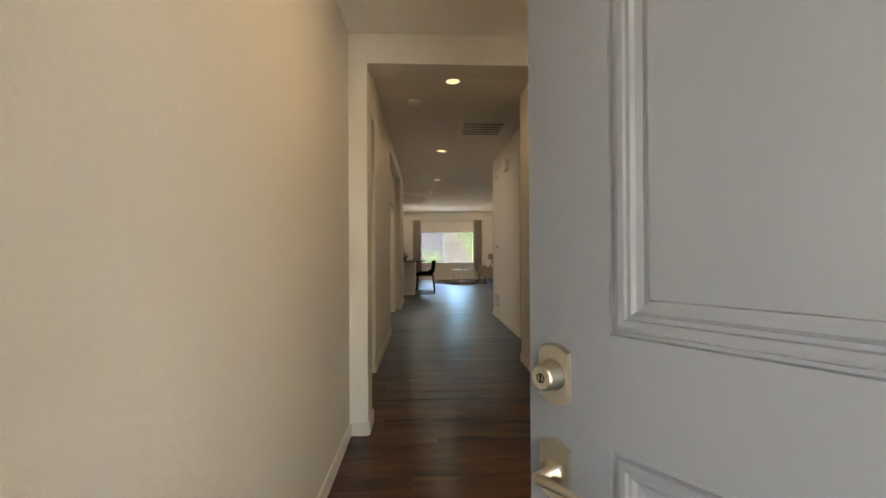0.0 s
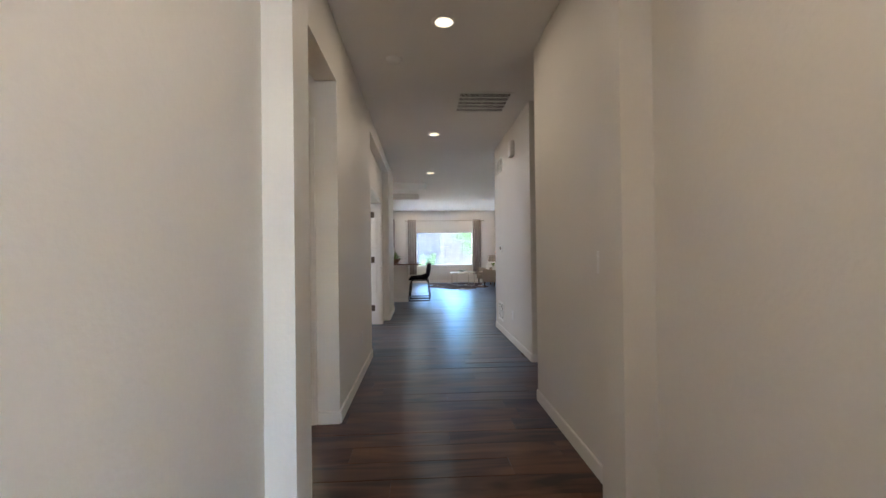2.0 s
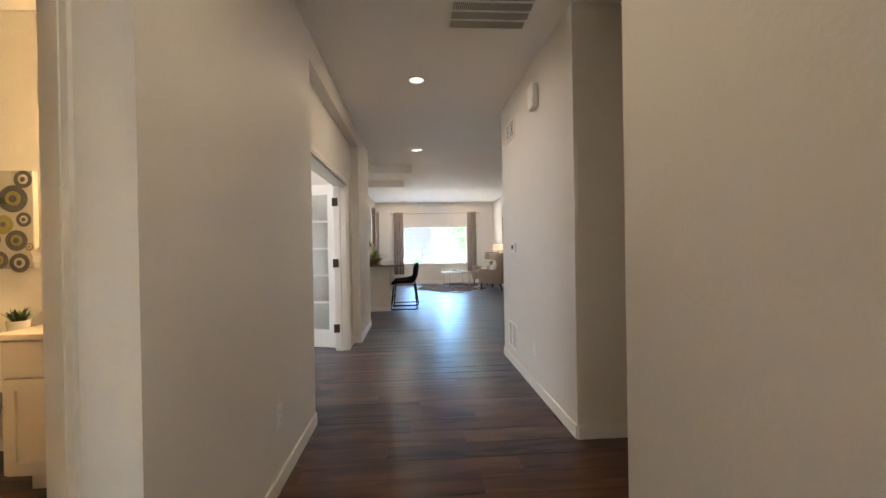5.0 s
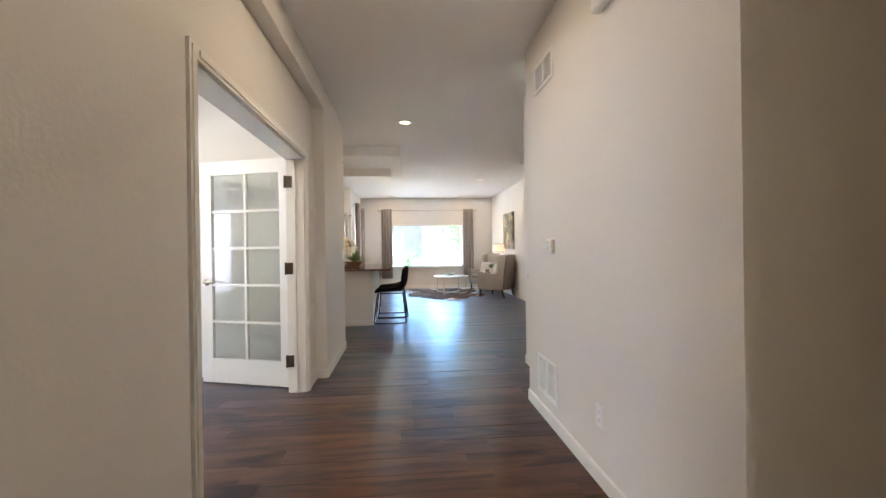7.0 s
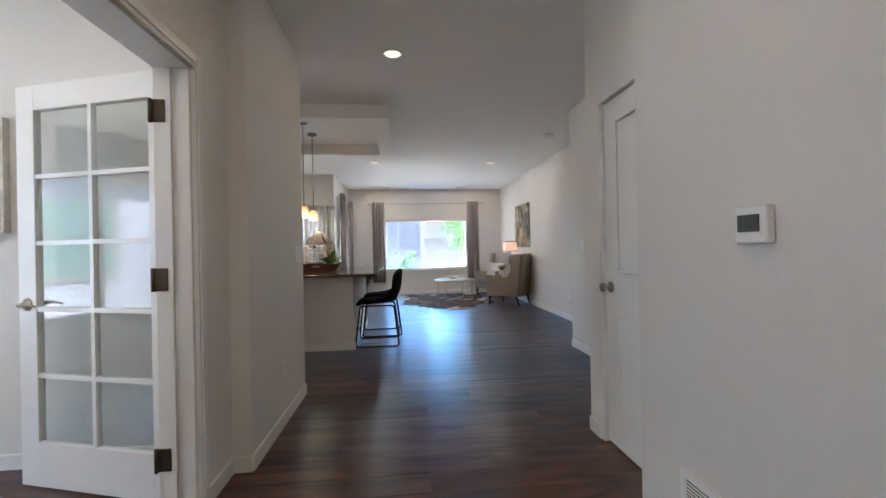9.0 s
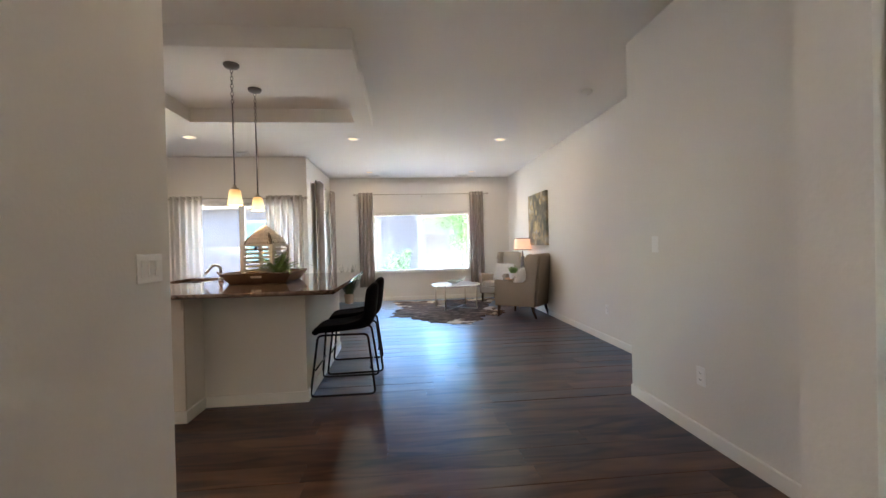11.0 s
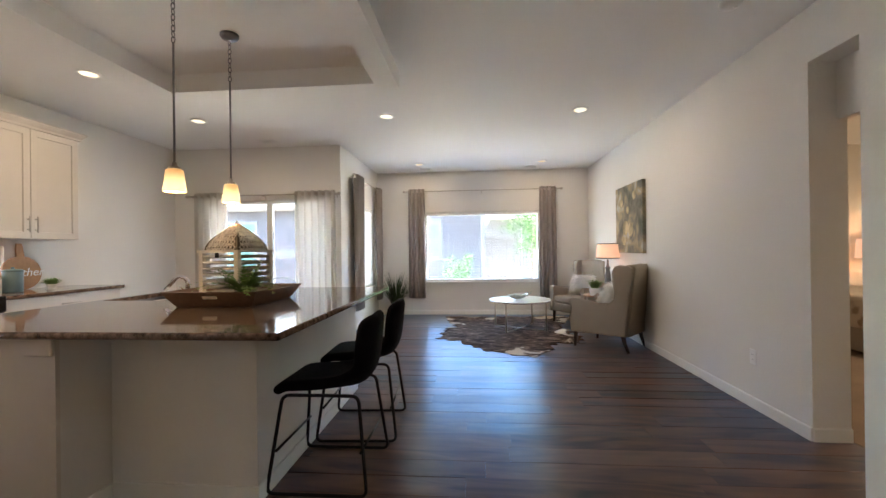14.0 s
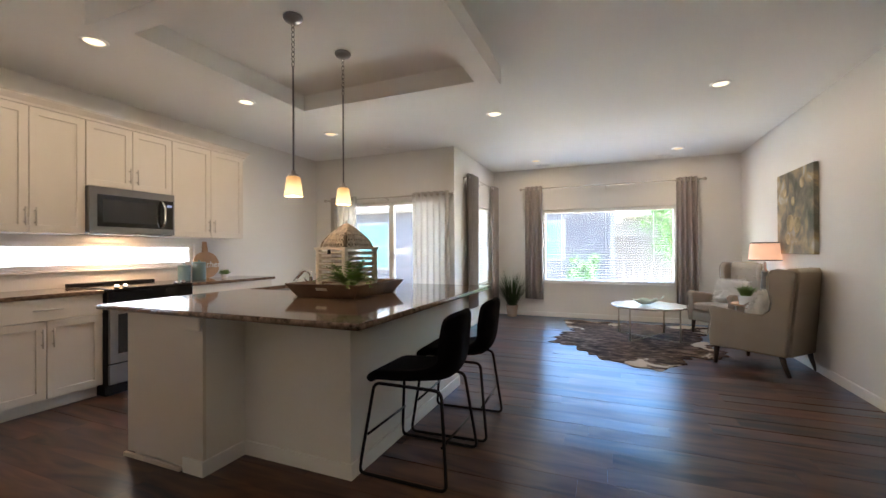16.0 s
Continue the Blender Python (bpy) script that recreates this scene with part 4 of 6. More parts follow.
piece("spout", M_CHROME, fa, lambda bm: tube(bm, arc([(0, 0, 0), (0, 0, 0.17), (0.03, -0.06, 0.20), (0.05, -0.15, 0.08)], 0.08, 6), 0.016, 10))
piece("base_ring", M_CHROME, fa, lambda bm: lathe(bm, [(0.028, 0), (0.026, 0.02), (0.018, 0.05)], 18))
piece("lever", M_CHROME, fa, lambda bm: tube(bm, [(0.0, 0.0, 0.06), (0.05, 0.0, 0.08), (0.09, 0.0, 0.12)], 0.007, 8))


def shaker(bm, x0, x1, z0, z1, y=0.0, t=0.02, s=0.058):
    """A shaker front in one piece: frame and sunk panel; looks along +y."""
    rings = []
    for inset, yy in ((0.0, y), (0.0, y + t - 0.0015), (0.0015, y + t), (s, y + t), (s + 0.003, y + t * 0.45)):
        rings.append([bm.verts.new((px, yy, pz)) for px, pz in ((x0 + inset, z0 + inset), (x1 - inset, z0 + inset), (x1 - inset, z1 - inset), (x0 + inset, z1 - inset))])
    for a, b in zip(rings, rings[1:]):
        for i in range(4):
            bm.faces.new((a[i], a[(i + 1) % 4], b[(i + 1) % 4], b[i]))
    bm.faces.new(rings[-1]), bm.faces.new(rings[0][::-1])


def pull(bm, x, z, y, vertical=True, L=0.128):
    d = Vector((0, 0, L / 2)) if vertical else Vector((L / 2, 0, 0))
    c = Vector((x, y + 0.03, z))
    tube(bm, [c - d * 1.15, c + d * 1.15], 0.0055, 8)
    for s in (-0.75, 0.75):
        tube(bm, [c + d * s, c + d * s - Vector((0, 0.03, 0))], 0.0045, 6)


def cabinet(label, name, y0, y1, x_front, depth, z0, z1, doors, drawer=0.0, handle="low", toe=0.0, group=""):
    """A cabinet unit against the left wall; its front looks along +x."""
    c = thing(name, label, "cabinet", (x_front, y1, 0), -90, group)
    w = y1 - y0
    piece("body", M_CAB, c, lambda bm: (box(bm, 0.001, w - 0.001, -depth, 0, z0, z1), box(bm, 0.001, w - 0.001, -depth, -0.07, 0.0, z0) if toe else None))
    dz1 = z1 - 0.004 - drawer
    n = doors
    for i in range(n):
        a, b = i * w / n + 0.003, (i + 1) * w / n - 0.003
        d = piece("door", M_CAB, c, lambda bm: shaker(bm, a, b, z0 + 0.004, dz1))
        hx = (b - 0.03) if i == 0 and n == 2 else a + 0.03
        hz = z0 + 0.13 if handle == "low" else dz1 - 0.13
        piece("handle", M_NICKEL, d, lambda bm: pull(bm, hx, hz, 0.02))
    if drawer:
        d = piece("drawer_front", M_CAB, c, lambda bm: box(bm, 0.003, w - 0.003, 0, 0.02, dz1 + 0.006, z1 - 0.004))
        piece("handle", M_NICKEL, d, lambda bm: pull(bm, w / 2, (dz1 + z1) / 2, 0.02, False, 0.16))
    return c


UP = "upper kitchen cabinets"
cabinet("white shaker upper cabinet with two doors and bar pulls", "upper_cabinet", 12.325, 13.225, -3.02, 0.325, 1.40, 2.415, 2, group=UP)
cabinet("short white shaker cabinet over the microwave", "upper_cabinet", 11.56, 12.322, -3.02, 0.325, 1.835, 2.415, 2, group=UP)
cabinet("white shaker upper cabinet with two doors and bar pulls", "upper_cabinet", 10.80, 11.557, -3.02, 0.325, 1.40, 2.415, 2, group=UP)
cabinet("white shaker upper cabinet with two doors and bar pulls", "upper_cabinet", 10.04, 10.797, -3.02, 0.325, 1.40, 2.415, 2, group=UP)
cr = thing("crown_moulding", "white crown moulding along the upper cabinets", "moulding", (0, 0, 2.415))


def crown_run(bm):
    prof = ((-3.02, 0.0), (-2.992, 0.0), (-2.99, 0.02), (-2.955, 0.06), (-2.955, 0.075), (-3.02, 0.075))
    a = [bm.verts.new((x, 10.04, z)) for x, z in prof]
    b = [bm.verts.new((x, 13.225 + (x + 3.02), z)) for x, z in prof]
    for i in range(6):
        j = (i + 1) % 6
        bm.faces.new((a[i], a[j], b[j], b[i]))
    bm.faces.new(a), bm.faces.new(b[::-1])
    c = [bm.verts.new((-3.345, 13.225 + (x + 3.02), z)) for x, z in prof]
    d = [bm.verts.new((x, 13.225 + (x + 3.02), z)) for x, z in prof]
    for i in range(6):
        j = (i + 1) % 6
        bm.faces.new((c[i], c[j], d[j], d[i]))


piece("moulding", M_CAB, cr, crown_run)

BA = "base kitchen cabinets"
cabinet("white shaker base cabinet with drawer and two doors", "base_cabinet", 10.80, 11.552, -2.76, 0.588, 0.105, 0.885, 2, 0.17, "high", 0.1, BA)
cabinet("white shaker base cabinet with drawer and two doors", "base_cabinet", 10.04, 10.797, -2.76, 0.588, 0.105, 0.885, 2, 0.17, "high", 0.1, BA)
cabinet("white shaker base cabinet with drawer and two doors", "base_cabinet", 12.33, 13.43, -2.76, 0.588, 0.105, 0.885, 2, 0.17, "high", 0.1, BA)
for a, b in ((10.04, 11.553), (12.327, 13.47)):
    w = thing("countertop", "polished brown granite wall countertop", "countertop", (0, 0, 0.885))
    piece("slab", M_GRANITE, w, lambda bm: rbox(bm, -3.348, -2.72, a, b, 0, 0.032, 0.006, 2))
mw = thing("microwave", "stainless over-range microwave with dark glass door", "microwave", (-2.955, 12.322, 1.412), -90)
piece("body", M_STEEL, mw, lambda bm: rbox(bm, 0.0, 0.762, -0.39, 0, 0, 0.42, 0.006, 1))
piece("glass", M_BLACK, mw, lambda bm: box(bm, 0.02, 0.70, 0.0, 0.004, 0.06, 0.35))
piece("handle", M_CHROME, mw, lambda bm: tube(bm, arc([(0.14, 0.0, 0.07), (0.135, 0.05, 0.12), (0.135, 0.05, 0.29), (0.14, 0.0, 0.34)], 0.05, 5), 0.012, 10))
piece("window", material("smoked_glass", (0.030, 0.029, 0.028), 0.12), mw, lambda bm: rbox(bm, 0.19, 0.66, 0.004, 0.006, 0.10, 0.31, 0.001, 1))
piece("display", glow("clock_display", (0.25, 0.35, 0.6), 0.016), mw, lambda bm: box(bm, 0.035, 0.085, 0.004, 0.0055, 0.285, 0.31))
piece("vent", M_BLACKM, mw, lambda bm: box(bm, 0.02, 0.74, -0.36, -0.02, -0.008, 0.0))
rg = thing("range", "slide-in stainless range with black glass cooktop", "range", (-2.705, 12.322, 0), -90)
piece("body", M_BLACKM, rg, lambda bm: box(bm, 0.002, 0.76, -0.62, 0, 0.09, 0.90))
piece("side_gap", M_BLACKM, rg, lambda bm: box(bm, 0.002, 0.758, -0.60, -0.03, 0.0, 0.09))
piece("cooktop", M_BLACK, rg, lambda bm: rbox(bm, 0.0, 0.762, -0.63, 0.02, 0.90, 0.925, 0.006, 2))
piece("rear_trim", M_BLACKM, rg, lambda bm: rbox(bm, 0.0, 0.762, -0.63, -0.57, 0.925, 0.95, 0.006, 2))
piece("control_panel", M_BLACK, rg, lambda bm: box(bm, 0.002, 0.76, 0.0, 0.02, 0.80, 0.90))
piece("oven_door", M_RANGE, rg, lambda bm: rbox(bm, 0.01, 0.752, 0.0, 0.03, 0.28, 0.79, 0.004, 1))
piece("oven_glass", M_BLACK, rg, lambda bm: box(bm, 0.075, 0.69, 0.03, 0.033, 0.36, 0.70))
piece("oven_handle", M_STEEL, rg, lambda bm: tube(bm, arc([(0.05, 0.03, 0.74), (0.05, 0.075, 0.745), (0.71, 0.075, 0.745), (0.71, 0.03, 0.74)], 0.02), 0.011, 8))
piece("drawer", M_RANGE, rg, lambda bm: rbox(bm, 0.01, 0.752, 0.0, 0.025, 0.10, 0.265, 0.004, 1))
for u in (0.08, 0.15, 0.61, 0.68):
    piece("knob", M_CHROME, rg, lambda bm: lathe(bm, [(0.022, 0), (0.02, 0.022), (0.016, 0.026)], 16, pose(u, -0.015, 0.925, -25, 0, 0)))

STAND = 0.918
lamp(-3.10, 11.94, 1.40, 0.27, 0.25, (1.0, 0.62, 0.38))
for x, yy, r, h in ((-3.08, 12.51, 0.062, 0.18), (-3.06, 12.67, 0.070, 0.21)):
    k = thing("canister", "round teal ceramic canister with lid on the counter", "canister", (x, yy, STAND), group="teal canisters")
    piece("jar", M_TEAL, k, lambda bm: lathe(bm, [(r * 0.96, 0), (r, 0.01), (r, h - 0.03), (r * 0.97, h - 0.026)], 24))
    piece("lid", M_TEAL, k, lambda bm: lathe(bm, [(r * 1.02, h - 0.026), (r * 1.02, h - 0.012), (r * 0.8, h - 0.004), (0.012, h), (0.014, h + 0.012), (0.004, h + 0.016)], 24))
cb = thing("cutting_board", "round wooden serving board with white script lettering, leaning", "cutting board", (-3.285, 12.95, STAND), 90)
cb.scale = (1.2, 1.2, 1.12)


def board(bm):
    pts = []
    for i in range(29):
        a = radians(90 + 11 + 338 * i / 28)
        pts.append((0.145 * math.cos(a), 0.145 + 0.145 * math.sin(a)))
    pts += [(0.024, 0.36), (0.018, 0.40), (-0.018, 0.40), (-0.024, 0.36)]
    a = [bm.verts.new((x, 0.0, z)) for x, z in pts]
    b = [bm.verts.new((x, 0.018, z)) for x, z in pts]
    for i in range(len(pts)):
        j = (i + 1) % len(pts)
        bm.faces.new((a[i], a[j], b[j], b[i]))
    bm.faces.new(a), bm.faces.new(b[::-1])


bo = piece("board", M_MAPLE, cb, lambda bm: board(bm))
bo.matrix_local = pose(0, 0, 0, -6, 0, 0)
cu = bpy.data.curves.new("script", "FONT")
cu.body, cu.size, cu.extrude, cu.align_x, cu.shear = "Gather", 0.098, 0.001, "CENTER", 0.3
tx = new("lettering_curve", cu)
bpy.context.view_layer.update()
letters = bpy.data.meshes.new_from_object(tx.evaluated_get(bpy.context.evaluated_depsgraph_get()))
bpy.data.objects.remove(tx)
letters.materials.clear()
letters.materials.append(M_WHITE)
tx = new("lettering", letters)
tx.parent = cb
tx.matrix_local = pose(0.01, 0.006, 0.115, 84, 0, 0)


def potted(label, at, pot_r, pot_h, leaf_n, leaf_l, leaf_w, spread, seed, pot_mat=M_POT, leaf_mat=M_LEAF, droop=0.4):
    p = thing("potted_plant", label, "plant", at)
    piece("pot", pot_mat, p, lambda bm: lathe(bm, [(pot_r * 0.8, 0), (pot_r, pot_h * 0.9), (pot_r * 1.03, pot_h), (pot_r * 0.9, pot_h), (pot_r * 0.86, pot_h * 0.85), (0.001, pot_h * 0.84)], 20, close=False))
    piece("leaves", leaf_mat, p, lambda bm: blades(bm, leaf_n, leaf_l, leaf_w, spread, seed, droop, Matrix.Translation((0, 0, pot_h * 0.85)), pot_r * 0.6))
    return p


potted("small green succulent in a white pot on the counter", (-3.02, 12.97, STAND), 0.04, 0.05, 130, 0.08, 0.016, 1.0, 3, M_CERAM, M_FERN)

# tray, fern, lantern on the island
ty = thing("serving_tray", "dark wooden flared tray with cut-out handles on the island", "tray", (-0.53, 11.97, STAND), 0)


def tray_bm(bm):
    hw, hd, fl, h, t = 0.242, 0.256, 0.06, 0.094, 0.012
    box(bm, -hw, hw, -hd, hd, 0.0, t)
    lo = [(-hw, -hd), (hw, -hd), (hw, hd), (-hw, hd)]
    hi = [(-hw - fl, -hd - fl), (hw + fl, -hd - fl), (hw + fl, hd + fl), (-hw - fl, hd + fl)]
    for (a, b), (c, d) in zip(zip(lo, lo[1:] + lo[:1]), zip(hi, hi[1:] + hi[:1])):
        n = Vector((b[1] - a[1], a[0] - b[0], 0)).normalized() * t
        v = [bm.verts.new((*p, z)) for p, z in ((a, 0.0), (b, 0.0), (d, h), (c, h))]
        w = [bm.verts.new((p[0] - n.x * 0.9, p[1] - n.y * 0.9, z + 0.004)) for p, z in ((a, 0.0), (b, 0.0), (d, h), (c, h))]
        for i in range(4):
            j = (i + 1) % 4
            bm.faces.new((v[i], v[j], w[j], w[i]))
        bm.faces.new(v[::-1]), bm.faces.new(w)


piece("tray_body", M_TRAYWOOD, ty, tray_bm)
for s in (-1, 1):
    piece("grip", M_WASHED, ty, lambda bm: rbox(bm, -0.045, 0.045, -0.004, 0.004, -0.011, 0.011, 0.003, 2, pose(0, s * 0.2965, 0.062, -32.5 * s, 0, 0)), "pale cut-out grip")
la = thing("lantern", "whitewashed slatted wood lantern with pierced metal dome", "lantern", (-0.535, 11.97, STAND + 0.014), -13)
la.scale = (0.92, 0.92, 0.95)


def lantern_frame(bm):
    for x in (-0.155, 0.155):
        for yy in (-0.155, 0.155):
            box(bm, x - 0.016, x + 0.016, yy - 0.016, yy + 0.016, 0, 0.335)
    box(bm, -0.18, 0.18, -0.18, 0.18, 0.335, 0.352), box(bm, -0.172, 0.172, -0.172, 0.172, -0.004, 0.02)


piece("lantern_frame", M_WASHED, la, lantern_frame)
for k in range(4):
    for i in range(7):
        sl = piece("slat", M_WASHED, la, lambda bm: box(bm, -0.139, 0.139, -0.004, 0.004, -0.013, 0.013))
        sl.matrix_local = pose(0, 0, 0, 0, 0, 90 * k) @ pose(0, -0.155, 0.055 + i * 0.042, 66 if k == 0 else 38, 0, 0)


def dome(bm):
    """A pierced square-ish dome: a net of thin bars."""
    def ring(t):
        w = 0.152 * (1 - t ** 1.75) ** 0.95 + 0.008
        return w, 0.352 + 0.185 * t
    def at(t, a):
        w, z = ring(t)
        c, s = math.cos(a), math.sin(a)
        k = (abs(c) ** 5 + abs(s) ** 5) ** (-1 / 5)
        k = 1 + (k - 1) * (1 - 0.6 * t)
        return Vector((w * c * k, w * s * k, z))
    n, rows = 40, 10
    for i in range(n):
        for d in (1, -1):
            tube(bm, [at(j / rows, 2 * math.pi * (i + d * j * 0.5) / n) for j in range(rows + 1)], 0.0042, 4)
    for j in range(0, rows, 2):
        tube(bm, [at(j / rows, 2 * math.pi * i / 32) for i in range(33)], 0.004, 4)
    for k in range(4):
        tube(bm, [at(j / 12, math.pi / 4 + k * math.pi / 2) for j in range(13)], 0.006, 5)
    lathe(bm, [(0.012, 0.53), (0.016, 0.54), (0.007, 0.548), (0.009, 0.556), (0.002, 0.566)], 12)


def dome_liner(bm):
    rings = []
    for j in range(9):
        t = j / 8
        w = (0.152 * (1 - t ** 1.75) ** 0.95 + 0.004) * 0.94
        rings.append([bm.verts.new((w * x, w * yy, 0.352 + 0.180 * t)) for x, yy in ((1, 1), (0, 1.06), (-1, 1), (-1.06, 0), (-1, -1), (0, -1.06), (1, -1), (1.06, 0))])
    for a, b in zip(rings, rings[1:]):
        for i in range(8):
            bm.faces.new((a[i], a[(i + 1) % 8], b[(i + 1) % 8], b[i]))


dm = piece("dome", M_ANTIQUE, la, dome, "pierced antique metal dome")
piece("dome_liner", M_LINER, dm, dome_liner)
piece("latch", M_BLACKM, la, lambda bm: rbox(bm, -0.012, 0.012, -0.186, -0.172, 0.30, 0.335, 0.003, 2))
fe = thing("fern", "green fern in a low pot in the tray", "plant", (-0.37, 11.775, STAND + 0.014), 0)
piece("pot", M_POT, fe, lambda bm: lathe(bm, [(0.05, 0), (0.07, 0.06), (0.062, 0.06), (0.001, 0.05)], 18, close=False))


def fronds(bm):
    r = random.Random(8)
    for _ in range(64):
        a = r.uniform(0, 2 * math.pi)
        L = r.uniform(0.17, 0.31)
        lean = r.uniform(0.35, 1.25)
        d = Vector((math.cos(a), math.sin(a), 0))
        s = Vector((-d.y, d.x, 0))
        pts = [d * (L * lean * t) + Vector((0, 0, 0.05 + L * (t * 1.0 - 0.72 * lean * t * t))) for t in [i / 9 for i in range(10)]]
        for i, p in enumerate(pts[1:], 1):
            w = 0.034 * math.sin(math.pi * (i + 1) / 11) + 0.006
            dd = (p - pts[i - 1]) * 0.9
            for side in (-1, 1):
                q = p + s * side * w + dd * 0.7
                bm.faces.new([bm.verts.new(v) for v in (p - dd * 0.35, p + dd * 0.35, q)])
        for p, q in zip(pts, pts[1:]):
            w = s * 0.0012
            bm.faces.new([bm.verts.new(v) for v in (p - w, p + w, q + w, q - w)])


piece("fronds", M_FERN, fe, fronds)

# ---- bar stools ----


def stool(at, rz, group):
    """Faces local -x."""
    t = thing("bar_stool", "black upholstered counter stool with black metal sled frame", "stool", at, rz, group)
    bm = bmesh.new()
    prof = [(-0.215, 0.487), (-0.205, 0.514), (-0.10, 0.513), (0.02, 0.508), (0.14, 0.508), (0.222, 0.528), (0.264, 0.61), (0.278, 0.71), (0.290, 0.82), (0.300, 0.905)]
    n = 10
    rows = []
    for i, (x, z) in enumerate(prof):
        u = i / (len(prof) - 1)
        half = 0.205 - 0.03 * max(0, u - 0.75) * 4
        row_ = []
        for j in range(n + 1):
            v = -1 + 2 * j / n
            curl = abs(v) ** 3
            lift = 0.095 * curl * min(max((u - 0.28) / 0.27, 0), 1)
            fwd = -0.07 * curl * min(max((u - 0.45) / 0.3, 0), 1)
            row_.append(bm.verts.new((x + fwd, v * half, z + lift * (1 if u < 0.58 else 0.35 if u < 0.7 else 0) - (0.03 * abs(v) ** 6 if u > 0.95 else 0))))
        rows.append(row_)
    for a, b in zip(rows, rows[1:]):
        for j in range(n):
            bm.faces.new((a[j], a[j + 1], b[j + 1], b[j])).smooth = True
    sh = part("seat_shell", bm, M_VELVET, t)
    so = sh.modifiers.new("thick", "SOLIDIFY")
    so.thickness, so.offset = 0.058, -1
    su = sh.modifiers.new("round", "SUBSURF")
    su.levels = su.render_levels = 2
    for yy in (-0.255, 0.255):
        s = 1 if yy > 0 else -1
        piece("sled_leg", M_BLACKM, t, lambda bm: tube(bm, arc([(0.0, s * 0.180, 0.492), (-0.205, s * 0.184, 0.492), (-0.262, yy, 0.012), (0.262, yy, 0.012), (0.205, s * 0.184, 0.492), (0.0, s * 0.180, 0.492)], 0.04, 5), 0.0095, 8))
    for sx in (-1, 1):
        piece("foot_bar", M_BLACKM, t, lambda bm: tube(bm, [(sx * (0.255 - 0.085 * 0.2 / 0.54), -0.223, 0.215), (sx * (0.255 - 0.085 * 0.2 / 0.54), 0.223, 0.215)], 0.007, 8))
    return t


st = stool((0.245, 11.61, 0), 0, "stools at the island")
copy_thing(st, pose(0.265, 12.20, 0, 0, 0, 3))

# ---- living room ----


def wing_chair(at, rz, label):
    """Faces local -y."""
    c = thing("wingback_chair", label, "armchair", at, rz, "wingback chairs")
    side = [(-0.34, 0.19), (-0.355, 0.32), (-0.325, 0.50), (-0.355, 0.585), (-0.31, 0.622), (-0.19, 0.605), (0.0, 0.575), (0.15, 0.58), (0.205, 0.63), (0.218, 0.72), (0.19, 0.86), (0.19, 0.965), (0.225, 1.025), (0.28, 1.042), (0.37, 1.028), (0.41, 1.0), (0.375, 0.70), (0.33, 0.19)]
    for nm, x0, x1 in (("side_panel", -0.37, -0.285), ("side_panel", 0.285, 0.37)):
        piece(nm, M_LINEN, c, lambda bm: slab_poly(bm, side, x0, x1, 0.022, 3))
    back = [(0.20, 0.30), (0.26, 0.45), (0.30, 0.70), (0.30, 0.95), (0.32, 1.045), (0.40, 1.05), (0.43, 1.0), (0.395, 0.70), (0.345, 0.19), (0.20, 0.19)]
    bk = piece("backrest", M_LINEN, c, lambda bm: slab_poly(bm, back, -0.285, 0.285, 0.012, 2))
    for i in range(4):
        for j in range(3 + i % 2):
            yb, zb = 0.301 - 0.014 * (i == 0), 0.62 + i * 0.11
            piece("tuft_button", M_LINEN, bk, lambda bm: lathe(bm, [(0.016, 0), (0.013, 0.007), (0.002, 0.009)], 10, pose((j - (2 + i % 2) / 2) * 0.13, yb, zb, 90, 0, 0)))
    piece("seat_base", M_LINEN, c, lambda bm: rbox(bm, -0.30, 0.30, -0.335, 0.30, 0.19, 0.335, 0.02, 3))
    piece("seat_cushion", M_LINEN, c, lambda bm: rbox(bm, -0.28, 0.28, -0.345, 0.26, 0.335, 0.455, 0.04, 4))
    piece("piping", M_LINEN, c, lambda bm: [tube(bm, [(x, yy, z) for yy, z in side[1:-1]], 0.006, 6) for x in (-0.37, 0.37)])
    for x in (-0.31, 0.31):
        piece("leg", M_LEGWOOD, c, lambda bm: tube(bm, [(x, -0.295, 0.20), (x, -0.31, 0.0)], 0.028, 10, 0.017))
        piece("leg", M_LEGWOOD, c, lambda bm: tube(bm, [(x, 0.28, 0.20), (x, 0.305, 0.10), (x, 0.345, 0.0)], 0.028, 10, 0.017))
    for ch in c.children:
        me = ch.data
        for v in me.vertices:
            v.co.x *= 1 - 0.20 * min(max((v.co.y + 0.36) / 0.76, 0), 1)
    return c


